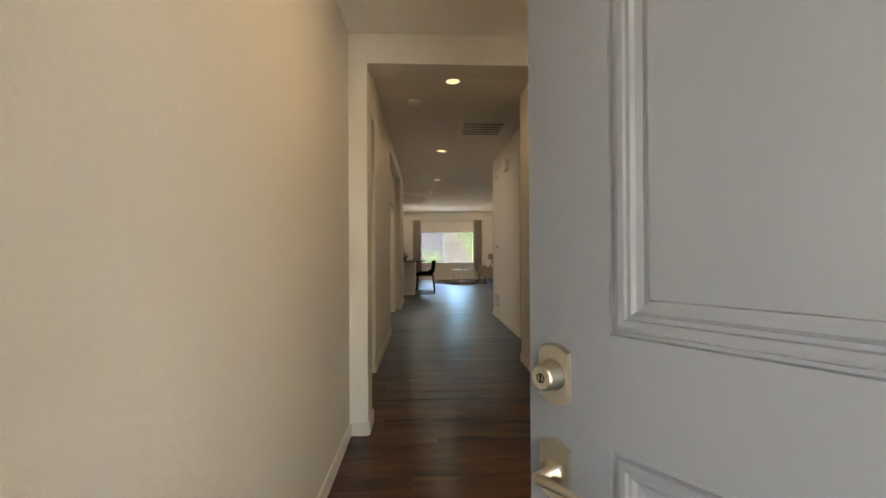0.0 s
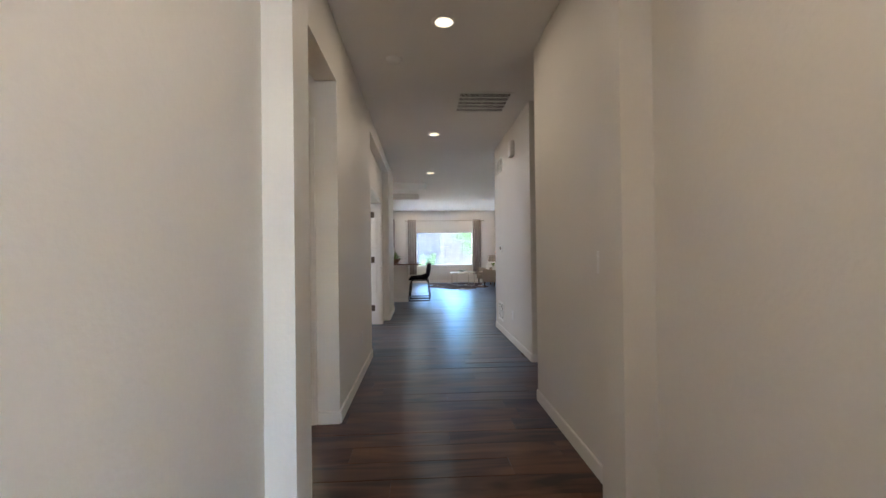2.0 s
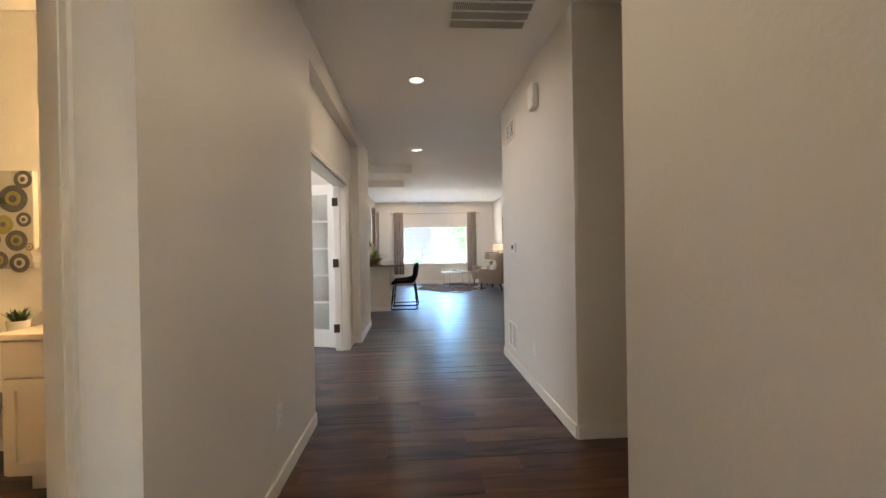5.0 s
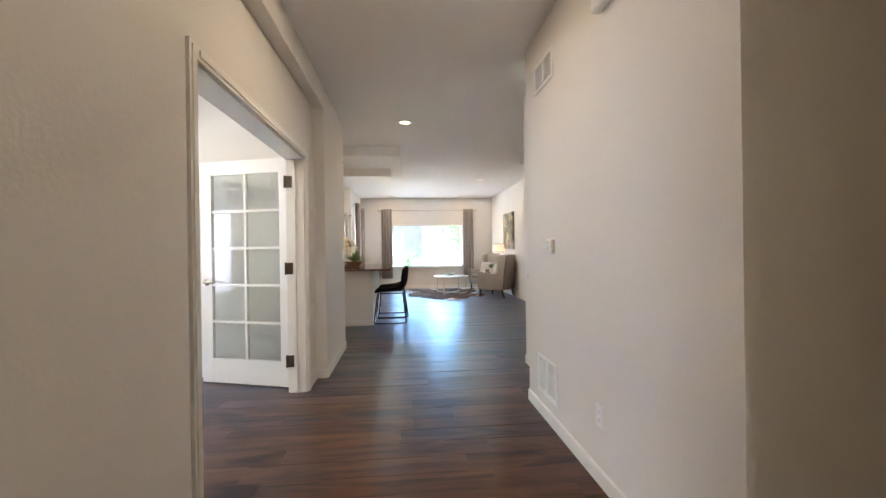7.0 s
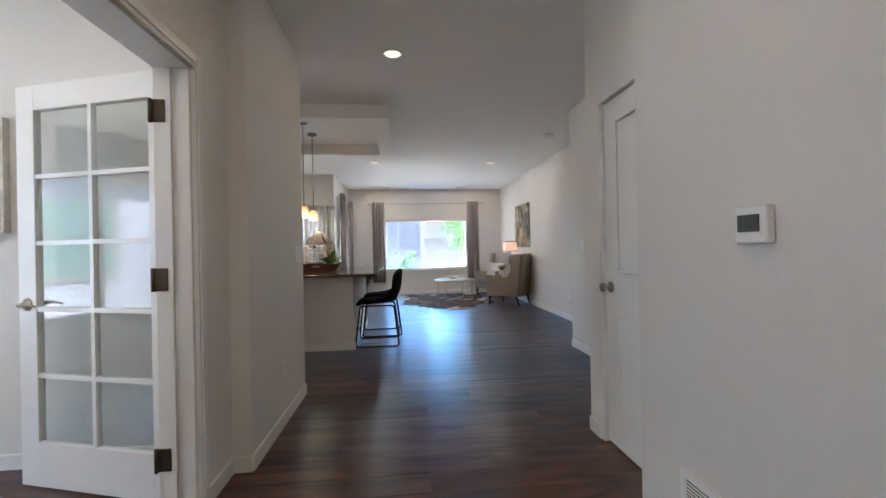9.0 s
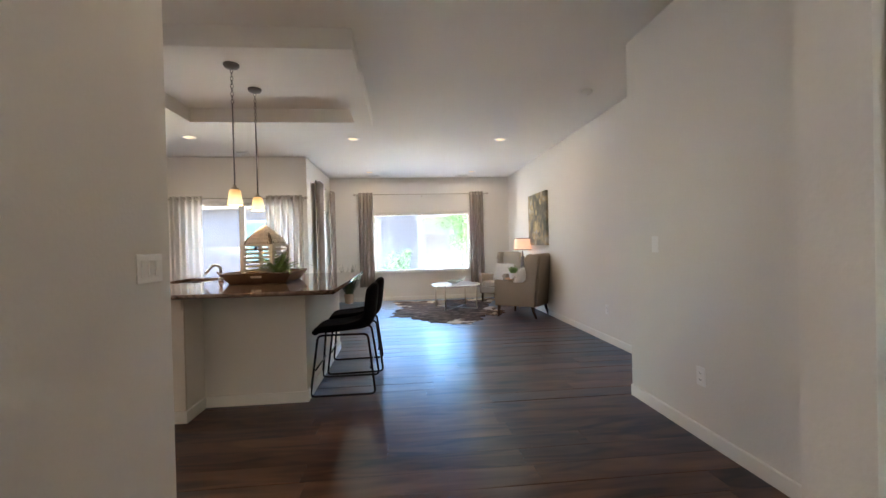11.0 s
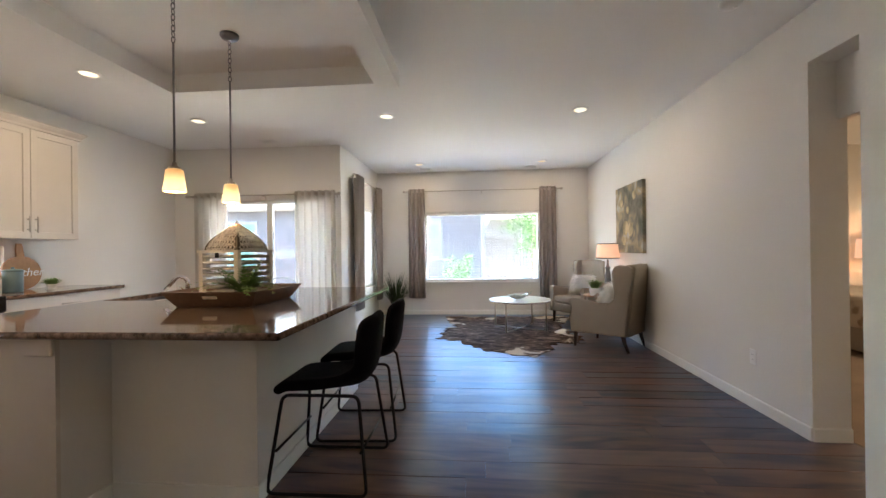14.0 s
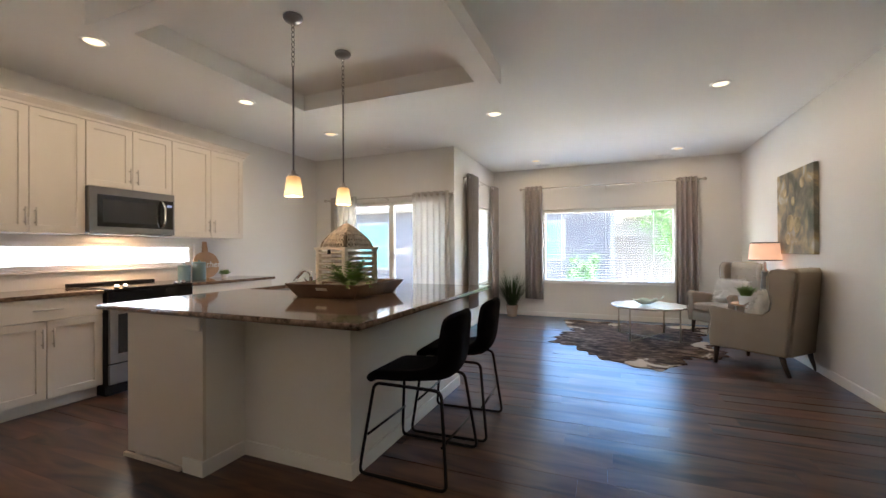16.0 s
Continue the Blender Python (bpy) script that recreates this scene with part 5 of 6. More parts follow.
CH1, CH2 = (2.77, 14.73, 132.0), (2.83, 16.40, 55.0)
for (x, yy, a), lb in ((CH1, "beige linen tufted wingback chair with dark legs, by the wall"), (CH2, "beige linen tufted wingback chair with dark legs, near the window")):
    wing_chair((x, yy, 0), -a, lb)
    pm = Matrix.Translation((x, yy, 0)) @ pose(0, 0, 0, 0, 0, -a)
    pl = thing("throw_pillow", "white shaggy fur pillow on the chair", "pillow", (0, 0, 0), 0, "fur pillows")
    pl.matrix_world = pm @ pose(0.02, 0.03, 0.63, 68, 0, 4)
    piece("cover", M_FUR, pl, lambda bm: puff(bm, -0.205, 0.205, -0.17, 0.17, -0.075, 0.075, 0.5))

    def tufts(bm):
        r = random.Random(int(a))
        for _ in range(3000):
            u, w = r.uniform(-1, 1), r.uniform(-1, 1)
            zz = (max(1 - u ** 4, 0) * max(1 - w ** 4, 0)) ** 0.5 * 0.075
            sgn = r.choice((1, 1, 1, -1))
            p = Vector((u * 0.21, w * 0.17, zz * sgn))
            n = Vector((u * 0.6, w * 0.6, sgn * 0.8)).normalized()
            tip = p + n * 0.035 + Vector((r.gauss(0, 0.016), r.gauss(0, 0.016) - 0.012, r.gauss(0, 0.010)))
            sd = Vector((r.gauss(0, 1), r.gauss(0, 1), r.gauss(0, 1))).normalized() * 0.004
            bm.faces.new([bm.verts.new(q) for q in (p - sd, p + sd, tip)])
    fu = piece("fur", M_FUR, pl, tufts)
    fu["kind"] = "stuff"

st2 = thing("side_table", "small round gold-legged side table between the chairs", "table", (2.90, 15.60, 0))
piece("tabletop", M_MAPLE, st2, lambda bm: lathe(bm, [(0.21, 0.535), (0.22, 0.54), (0.22, 0.555), (0.21, 0.56)], 32))
for i in range(3):
    a = radians(120 * i + 30)
    piece("leg", M_NICKEL, st2, lambda bm: tube(bm, [(0.17 * math.cos(a), 0.17 * math.sin(a), 0.535), (0.19 * math.cos(a), 0.19 * math.sin(a), 0.0)], 0.008, 8))
tl = thing("table_lamp", "table lamp with gray base and lit drum shade", "lamp", (3.02, 15.55, 0.561))
piece("base", M_LAMPBASE, tl, lambda bm: lathe(bm, [(0.065, 0), (0.065, 0.02), (0.035, 0.035), (0.032, 0.06), (0.046, 0.12), (0.048, 0.20), (0.040, 0.30), (0.026, 0.37), (0.036, 0.385), (0.036, 0.405), (0.018, 0.42), (0.012, 0.52)], 24))
piece("shade", M_SHADE, tl, lambda bm: lathe(bm, [(0.168, 0.535), (0.145, 0.755), (0.143, 0.755), (0.166, 0.535)], 36, close=False), "warm lit peach drum shade")
for z, r in ((0.535, 0.170), (0.745, 0.149)):
    piece("shade_band", M_LEGWOOD, tl, lambda bm: lathe(bm, [(r, z), (r, z + 0.012), (r - 0.004, z + 0.012), (r - 0.004, z)], 36, close=False))
bl = bpy.data.lights.new("bulb", "POINT")
bl.energy, bl.color, bl.shadow_soft_size = 0.03, (1, 0.70, 0.42), 0.04
new("bulb", bl).location = (3.02, 15.55, 1.20)
potted("small green grass plant in a white pot on the side table", (2.80, 15.44, 0.561), 0.085, 0.11, 260, 0.17, 0.006, 0.6, 5, M_CERAM, M_FERN)

cf = thing("coffee_table", "round white-topped coffee table with chrome cross legs", "table", (1.75, 15.81, 0))
piece("tabletop", M_TABLETOP, cf, lambda bm: lathe(bm, [(0.465, 0.445), (0.475, 0.45), (0.475, 0.465), (0.465, 0.47)], 48))
piece("rim", M_CHROME, cf, lambda bm: lathe(bm, [(0.477, 0.444), (0.482, 0.45), (0.482, 0.462), (0.477, 0.466)], 48, close=False))
for i in range(4):
    a = radians(90 * i + 57)
    piece("leg", M_NICKEL, cf, lambda bm: tube(bm, [(0.44 * math.cos(a), 0.44 * math.sin(a), 0.445), (0.44 * math.cos(a), 0.44 * math.sin(a), 0.012)], 0.010, 8))
for i in range(2):
    a = radians(90 * i + 57)
    piece("cross_bar", M_NICKEL, cf, lambda bm: tube(bm, [(0.44 * math.cos(a), 0.44 * math.sin(a), 0.012), (-0.44 * math.cos(a), -0.44 * math.sin(a), 0.012)], 0.010, 8))
bw = thing("glass_bowl", "green frosted glass leaf-shaped bowl on the coffee table", "bowl", (1.72, 15.76, 0.471), 20)


def leaf_bowl(bm):
    n, rows = 20, 6
    grid = []
    for j in range(rows + 1):
        t = j / rows
        ring = []
        for i in range(n):
            a = 2 * math.pi * i / n
            rx, ry = 0.17, 0.10
            k = t * (1 + 0.12 * math.sin(3 * a) * t)
            ring.append(bm.verts.new((rx * k * math.cos(a) + 0.001 * (t == 0) * math.cos(a), ry * k * math.sin(a) + 0.001 * (t == 0) * math.sin(a), 0.004 + 0.07 * t * t + 0.012 * math.sin(5 * a) * t)))
        grid.append(ring)
    for a, b in zip(grid, grid[1:]):
        for i in range(n):
            bm.faces.new((a[i], a[(i + 1) % n], b[(i + 1) % n], b[i])).smooth = True
    tube(bm, [(0.15, 0, 0.05), (0.22, 0.01, 0.08), (0.26, 0.02, 0.12)], 0.012, 8, 0.005)


ob = piece("bowl", material("seafoam_glass", (0.50, 0.60, 0.55), 0.15, vary=0.2, scale=12), bw, leaf_bowl)
ob.modifiers.new("thick", "SOLIDIFY").thickness = 0.006


def hide(bm):
    """A whole hide: a body with four shanks, neck and rump, and a ragged edge."""
    r = random.Random(12)
    n = 200
    shanks = ((209, 0.16, 9), (128, 0.52, 10), (48, 0.74, 11), (322, 0.26, 10), (262, 0.34, 16), (284, 0.30, 9), (90, 0.36, 24))
    wave = [(r.uniform(0, 6.28), r.uniform(0.02, 0.035), k) for k in (5, 7, 11, 17, 29, 41)]
    pts = []
    for i in range(n):
        a = 360 * i / n
        k = 1.0 + sum(up * math.exp(-((a - at + 180) % 360 - 180) ** 2 / (2 * w * w)) for at, up, w in shanks)
        k += sum(am * math.sin(f * radians(a) + ph) for ph, am, f in wave) + r.uniform(-0.022, 0.022)
        pts.append((0.93 * k * math.cos(radians(a)), 1.0 * k * math.sin(radians(a))))
    c0, c1 = bm.verts.new((0, 0, 0.0)), bm.verts.new((0, 0, 0.007))
    lo = [bm.verts.new((x, yy, 0.0)) for x, yy in pts]
    mid = [bm.verts.new((x * 0.8, yy * 0.8, 0.007)) for x, yy in pts]
    hi = [bm.verts.new((x * 0.995, yy * 0.995, 0.005 + 0.003 * r.random())) for x, yy in pts]
    for i in range(n):
        j = (i + 1) % n
        bm.faces.new((lo[i], lo[j], hi[j], hi[i])), bm.faces.new((hi[i], hi[j], mid[j], mid[i])), bm.faces.new((mid[i], mid[j], c1)), bm.faces.new((lo[j], lo[i], c0))


rug = piece("rug", M_HIDE, None, hide)
rug.matrix_world = pose(1.53, 15.62, 0.002)
tagged(rug, "brindled brown and white cowhide rug on the floor", "rug")

ar = thing("wall_art", "abstract gray-green and gold canvas on the wall", "painting", (3.198, 15.09, 1.645))
piece("canvas", M_ART1, ar, lambda bm: rbox(bm, -0.045, 0.0, -0.48, 0.48, -0.465, 0.465, 0.004, 1))
gold = mosaic("gold_blot", [(0.35, (0.30, 0.24, 0.15)), (0.6, (0.62, 0.50, 0.30))], 7)
for i, (u, w, s) in enumerate(((0.10, -0.12, 0.10), (-0.08, -0.15, 0.09), (0.16, -0.30, 0.06), (-0.22, 0.30, 0.06), (0.02, 0.12, 0.05), (0.24, 0.24, 0.05))):
    piece("paint_blot", gold, ar, lambda bm: lathe(bm, [(s, 0), (s * 0.9, 0.0015)], 20, Matrix.Translation((-0.045, u, w)) @ pose(0, 0, 0, 0, -90, 0)))
p = thing("floor_plant", "tall grassy potted plant in a woven basket", "plant", (-0.45, 17.03, 0))
piece("basket", M_POT, p, lambda bm: lathe(bm, [(0.085, 0), (0.10, 0.10), (0.11, 0.20), (0.115, 0.21), (0.10, 0.21), (0.09, 0.18), (0.001, 0.17)], 20, close=False))
piece("leaves", M_LEAFD, p, lambda bm: blades(bm, 170, 0.80, 0.009, 0.55, 9, 0.5, Matrix.Translation((0, 0, 0.17)), 0.07))

# ---- hall fixtures ----
gv = thing("return_grille", "white louvred return air grille in the ceiling", "vent", (0.99, 5.855, H))
piece("frame_border", M_WHITE, gv, lambda bm: [box(bm, *a, -0.008, 0.001) for a in ((-0.285, 0.285, -0.29, -0.262), (-0.285, 0.285, 0.262, 0.29), (-0.285, -0.257, -0.262, 0.262), (0.257, 0.285, -0.262, 0.262))])
piece("dark_back", M_DARK, gv, lambda bm: box(bm, -0.257, 0.257, -0.262, 0.262, -0.002, 0.001))
for i in range(1, 5):
    piece("divider", M_WHITE, gv, lambda bm: box(bm, -0.257, 0.257, -0.262 + i * 0.1048 - 0.006, -0.262 + i * 0.1048 + 0.006, -0.009, -0.002))
tmp = bmesh.new()
box(tmp, -0.0016, 0.0016, -0.262, 0.262, -0.004, 0.004)
fin = mesh_of(tmp, "slat", M_WHITE)
for i in range(40):
    o = new("slat", fin)
    o.parent = gv
    o.matrix_local = pose(-0.25 + i * 0.0128, 0, -0.005, 0, 35, 0)


def wall_grille(label, y0, y1, z0, z1, x, n):
    g_ = thing("wall_vent", label, "vent", (x, (y0 + y1) / 2, z0))
    h, half = z1 - z0, (y1 - y0) / 2
    piece("frame_border", M_WHITE, g_, lambda bm: [box(bm, -0.008, 0.001, *a) for a in ((-half, half, 0, 0.022), (-half, half, h - 0.022, h), (-half, -half + 0.022, 0.022, h - 0.022), (half - 0.022, half, 0.022, h - 0.022), (-0.012, 0.012, 0.022, h - 0.022))])
    piece("dark_back", M_DARK, g_, lambda bm: box(bm, -0.002, 0.001, -half + 0.022, half - 0.022, 0.022, h - 0.022))
    for i in range(n):
        z = 0.026 + (h - 0.05) * i / (n - 1)
        piece("slat", M_WHITE, g_, lambda bm: box(bm, -0.006, 0.002, -half + 0.02, half - 0.02, -0.0028, 0.0028, pose(0, 0, z, 0, 30, 0)))


wall_grille("white louvred vent low on the hall wall", 7.276, 7.648, 0.165, 0.435, 1.48, 20)
wall_grille("white louvred vent high on the hall wall", 7.285, 7.645, 2.33, 2.53, 1.48, 14)


def wall_plate(label, name, at, rz, gangs=1, kind="outlet"):
    """Looks along local -y."""
    w = 0.072 + 0.046 * (gangs - 1)
    p = thing(name, label, "switch" if kind != "outlet" else "outlet", at, rz)
    piece("cover_plate", M_WHITE, p, lambda bm: rbox(bm, -w / 2, w / 2, -0.006, 0.0, -0.058, 0.058, 0.003, 2))
    for i in range(gangs):
        x = (i - (gangs - 1) / 2) * 0.046
        if kind == "outlet":
            for z in (-0.02, 0.02):
                s = piece("socket", M_WHITE, p, lambda bm: rbox(bm, x - 0.016, x + 0.016, -0.008, -0.0055, z - 0.014, z + 0.014, 0.002, 1))
                piece("slots", M_DARK, s, lambda bm: [box(bm, x + e - 0.0012, x + e + 0.0012, -0.0084, -0.0078, z - 0.004, z + 0.005) for e in (-0.006, 0.006)])
        else:
            piece("rocker", M_WHITE, p, lambda bm: rbox(bm, x - 0.016, x + 0.016, -0.010, -0.0055, -0.033, 0.033, 0.002, 1, pose(0, 0, 0, 3, 0, 0)))
    return p


wall_plate("white duplex outlet on the wall", "wall_outlet", (-0.25, 5.435, 0.376), 90)
wall_plate("white duplex outlet on the wall", "wall_outlet", (1.48, 6.69, 0.35), -90)
wall_plate("white duplex outlet on the wall", "wall_outlet", (3.20, 12.67, 0.396), -90)
wall_plate("white duplex outlet on the wall", "wall_outlet", (2.55, 10.27, 0.385), -90)
wall_plate("white duplex outlet on the wall", "wall_outlet", (-0.25, 9.25, 0.38), 90)
wall_plate("white duplex outlet in the den", "wall_outlet", (-2.06, 8.86, 0.36), 0)
wall_plate("white blank cover plate in the den", "wall_outlet", (-1.96, 8.86, 0.36), 0)
wall_plate("white light switch in the hall", "light_switch", (1.23, 3.548, 1.11), -90, 1, "switch")
wall_plate("white triple light switch at the kitchen", "light_switch", (-0.25, 9.70, 1.155), 90, 3, "switch")
wall_plate("white light switch on the wall", "light_switch", (2.55, 10.70, 1.19), -90, 1, "switch")
th = thing("thermostat", "white square thermostat with gray screen", "thermostat", (1.48, 7.338, 1.217), -90)
piece("case", M_WHITE, th, lambda bm: rbox(bm, -0.048, 0.048, -0.026, 0, -0.048, 0.048, 0.006, 3))
piece("screen", material("lcd", (0.10, 0.12, 0.11), 0.2), th, lambda bm: box(bm, -0.038, 0.028, -0.0275, -0.025, -0.018, 0.026))
ho = thing("door_chime", "white door chime box high on the wall", "chime", (1.48, 6.56, 2.45), -90)
piece("case", M_WHITE, ho, lambda bm: rbox(bm, -0.07, 0.07, -0.055, 0, -0.10, 0.10, 0.015, 3))
for x, yy in ((0.12, 4.89), (2.67, 12.0)):
    s = thing("smoke_detector", "round white smoke detector on the ceiling", "detector", (x, yy, H), group="smoke detectors")
    piece("housing", M_WHITE, s, lambda bm: lathe(bm, [(0.066, 0.001), (0.066, -0.012), (0.055, -0.030), (0.03, -0.036), (0.002, -0.036)], 28, close=False))
    piece("test_button", M_TRIM, s, lambda bm: lathe(bm, [(0.012, -0.035), (0.012, -0.039), (0.002, -0.040)], 12, Matrix.Translation((0.025, 0, 0)), close=False))
for x, yy in ((-1.74, 14.72), (0.15, 16.95), (2.10, 16.95)):
    r = thing("ceiling_register", "small dark slotted ceiling register", "vent", (x, yy, H), group="ceiling registers")
    piece("frame_border", M_WHITE, r, lambda bm: [box(bm, *a, -0.006, 0.001) for a in ((-0.11, 0.11, -0.06, -0.045), (-0.11, 0.11, 0.045, 0.06), (-0.11, -0.095, -0.045, 0.045), (0.095, 0.11, -0.045, 0.045))])
    piece("dark_back", M_DARK, r, lambda bm: box(bm, -0.095, 0.095, -0.045, 0.045, -0.002, 0.001))
    for k in range(6):
        piece("slat", M_WHITE, r, lambda bm: box(bm, -0.095, 0.095, -0.004, 0.004, -0.001, 0.001, pose(0, -0.036 + k * 0.0145, -0.004, 35, 0, 0)))

# ---- den ----
dp = thing("wall_art", "wide abstract gray and white painting in thin wood frame", "painting", (-2.20, 8.858, 1.62))
piece("picture_frame", M_WASHED, dp, lambda bm: [box(bm, *a) for a in ((-0.62, 0.62, -0.04, 0, -0.315, -0.297), (-0.62, 0.62, -0.04, 0, 0.297, 0.315), (-0.62, -0.602, -0.04, 0, -0.297, 0.297), (0.602, 0.62, -0.04, 0, -0.297, 0.297))], "thin pale wood frame")
piece("sky_field", M_ART2SKY, dp, lambda bm: box(bm, -0.602, 0.602, -0.028, -0.006, 0.02, 0.297))
piece("ground_field", M_ART2LOW, dp, lambda bm: box(bm, -0.602, 0.602, -0.029, -0.006, -0.297, -0.10))
rr = random.Random(15)


def strokes(bm):
    """Upright brush strokes with ragged ends."""
    u = -0.602
    while u < 0.595:
        w = rr.uniform(0.006, 0.020)
        box(bm, u, min(u + w, 0.602), -0.0315 - rr.random() * 0.001, -0.006, -0.10 - rr.uniform(0, 0.03), 0.02 + rr.gauss(0.045, 0.022) + 0.03 * math.sin(u * 9))
        u += w * 0.7


piece("brush_strokes", M_ART2, dp, strokes)["kind"] = "stuff"
white_blot = material("thick_white_paint", (0.78, 0.78, 0.77), 0.5, vary=0.1, bump=0.8, bump_scale=60)
rr = random.Random(5)
for i in range(190):
    u, w, s = rr.uniform(-0.58, 0.58), rr.gauss(-0.115, 0.038), rr.uniform(0.004, 0.017)
    piece("paint_daub", white_blot, dp, lambda bm: lathe(bm, [(s, 0), (s * 0.8, 0.002), (0.002, 0.003)], 7, Matrix.Translation((u, -0.0326, w)) @ pose(0, 0, 0, 90, 0, 0) @ pose(0, 0, 0, 0, 0, 40 * math.sin(i)) @ Matrix.Diagonal((1.5, 0.9, 1, 1))))
# two ceiling lights added out of view; they also stand in for daylight
for x, yy in ((-2.9, 7.0), (-1.5, 7.6)):
    copy_thing(proto, pose(x, yy, H))
    lamp(x, yy, H - 0.012, CAN_POWER * 1.4, 0.11, (1.0, 0.88, 0.74))

# ---- bathroom ----
va = thing("bathroom_vanity", "white shaker bathroom vanity with cream top", "vanity", (-1.63, 5.50, 0))
piece("body", M_CAB, va, lambda bm: (box(bm, 0, 1.14, 0.0, 0.528, 0.10, 0.80), box(bm, 0.07, 1.14, 0.06, 0.528, 0, 0.10)))
for i, (a, b) in enumerate(((0.006, 0.567), (0.573, 1.134))):
    bmx = bmesh.new()
    shaker(bmx, -b, -a, 0.115, 0.60)
    for v in bmx.verts:
        v.co = Vector((-v.co.x, -v.co.y, v.co.z))
    d = part("door", bmx, M_CAB, va)
    hx = b - 0.035 if i == 0 else a + 0.035
    piece("handle", M_NICKEL, d, lambda bm: (tube(bm, [(hx, -0.05, 0.43), (hx, -0.05, 0.57)], 0.0055, 8), tube(bm, [(hx, -0.05, 0.45), (hx, -0.02, 0.45)], 0.0045, 6), tube(bm, [(hx, -0.05, 0.55), (hx, -0.02, 0.55)], 0.0045, 6)))
    piece("drawer_front", M_CAB, va, lambda bm: box(bm, a, b, -0.02, 0, 0.61, 0.79))
vt = thing("countertop", "cream cultured-stone vanity top with backsplash", "countertop", (-1.66, 5.465, 0.80))
piece("slab", M_CREAM, vt, lambda bm: (rbox(bm, 0, 1.17, 0, 0.563, 0.001, 0.032, 0.006, 2), box(bm, 0.005, 1.17, 0.545, 0.563, 0.032, 0.11)))
piece("basin", M_CERAM, vt, lambda bm: lathe(bm, [(0.20, 0.033), (0.21, 0.038), (0.19, 0.036), (0.15, 0.034), (0.001, 0.033)], 32, Matrix.Translation((0.72, 0.27, 0)) @ Matrix.Diagonal((1, 0.8, 1, 1)), close=False))
mi = thing("bathroom_mirror", "large frameless wall mirror above the vanity", "mirror", (-1.605, 6.028, 0.95))
piece("mirror_glass", M_MIRROR, mi, lambda bm: box(bm, 0, 1.09, -0.006, 0, 0, 1.05))
sc = thing("vanity_light", "brass vanity light bar with lit glass shades", "wall lamp", (-1.0, 6.028, 2.20))
piece("bar", M_NICKEL, sc, lambda bm: rbox(bm, -0.26, 0.26, -0.03, 0, -0.03, 0.03, 0.008, 2))
for u in (-0.19, 0.19):
    s = piece("arm", M_NICKEL, sc, lambda bm: tube(bm, [(u, -0.03, 0), (u, -0.10, 0.01), (u, -0.10, -0.02)], 0.008, 8))
    piece("shade", M_FROST, s, lambda bm: lathe(bm, [(0.035, -0.02), (0.055, -0.13), (0.052, -0.13), (0.032, -0.022)], 22, Matrix.Translation((u, -0.10, 0)), close=False), "lit frosted glass shade")
    bl = bpy.data.lights.new("bulb", "POINT")
    bl.energy, bl.color, bl.shadow_soft_size = 0.75, (1, 0.68, 0.36), 0.04
    new("bulb", bl).location = (-1.0 + u, 5.92, 2.04)
wc = thing("toilet", "white ceramic toilet with closed lid", "toilet", (-2.0, 5.99, 0))
piece("tank", M_CERAM, wc, lambda bm: rbox(bm, -0.20, 0.20, -0.19, 0.0, 0.36, 0.71, 0.03, 3))
piece("tank_lid", M_CERAM, wc, lambda bm: rbox(bm, -0.215, 0.215, -0.205, 0.008, 0.712, 0.75, 0.012, 2))


def oval(bm, levels, cy):
    tmp = bmesh.new()
    rings = []
    for rx, ry, z, sy in levels:
        rings.append([tmp.verts.new((rx * math.cos(2 * math.pi * i / 28), cy + sy + ry * math.sin(2 * math.pi * i / 28), z)) for i in range(28)])
    for a, b in zip(rings, rings[1:]):
        for i in range(28):
            tmp.faces.new((a[i], a[(i + 1) % 28], b[(i + 1) % 28], b[i])).smooth = True
    tmp.faces.new(rings[0][::-1]), tmp.faces.new(rings[-1])
    join(bm, tmp)


piece("bowl", M_CERAM, wc, lambda bm: oval(bm, [(0.13, 0.22, 0.0, 0.02), (0.125, 0.21, 0.06, 0.02), (0.11, 0.20, 0.16, 0.01), (0.15, 0.24, 0.28, -0.01), (0.185, 0.265, 0.37, -0.02), (0.18, 0.26, 0.39, -0.02)], -0.42))
piece("seat_lid", M_CERAM, wc, lambda bm: oval(bm, [(0.185, 0.265, 0.392, -0.02), (0.19, 0.27, 0.40, -0.02), (0.188, 0.268, 0.412, -0.02), (0.185, 0.265, 0.416, -0.02), (0.19, 0.27, 0.42, -0.02), (0.18, 0.26, 0.438, -0.02)], -0.41))
piece("flush_lever", M_CHROME, wc, lambda bm: tube(bm, [(-0.16, -0.195, 0.66), (-0.16, -0.215, 0.66), (-0.10, -0.222, 0.655)], 0.007, 8))
potted("spiky green succulent in a white pot on the toilet tank", (-1.92, 5.90, 0.751), 0.055, 0.085, 50, 0.11, 0.011, 0.8, 6, M_CERAM)
tubth = thing("bathtub", "white alcove bathtub with white surround", "bathtub", (-3.24, 4.56, 0))
piece("tub_body", M_CERAM, tubth, lambda bm: (box(bm, 0, 0.06, 0, 1.45, 0, 0.50), box(bm, 0.66, 0.73, 0, 1.45, 0, 0.50), box(bm, 0.06, 0.66, 0, 0.08, 0, 0.50), box(bm, 0.06, 0.66, 1.37, 1.45, 0, 0.50), box(bm, 0.06, 0.66, 0.08, 1.37, 0, 0.12)))
piece("surround", M_CERAM, tubth, lambda bm: (box(bm, 0.0, 0.73, 1.45, 1.465, 0.50, 1.82), box(bm, -0.008, 0.012, 0.0, 1.45, 0.50, 1.82)))
sr = thing("shower_rod", "brushed nickel shower curtain rod", "rod", (-2.53, 5.28, 1.94))
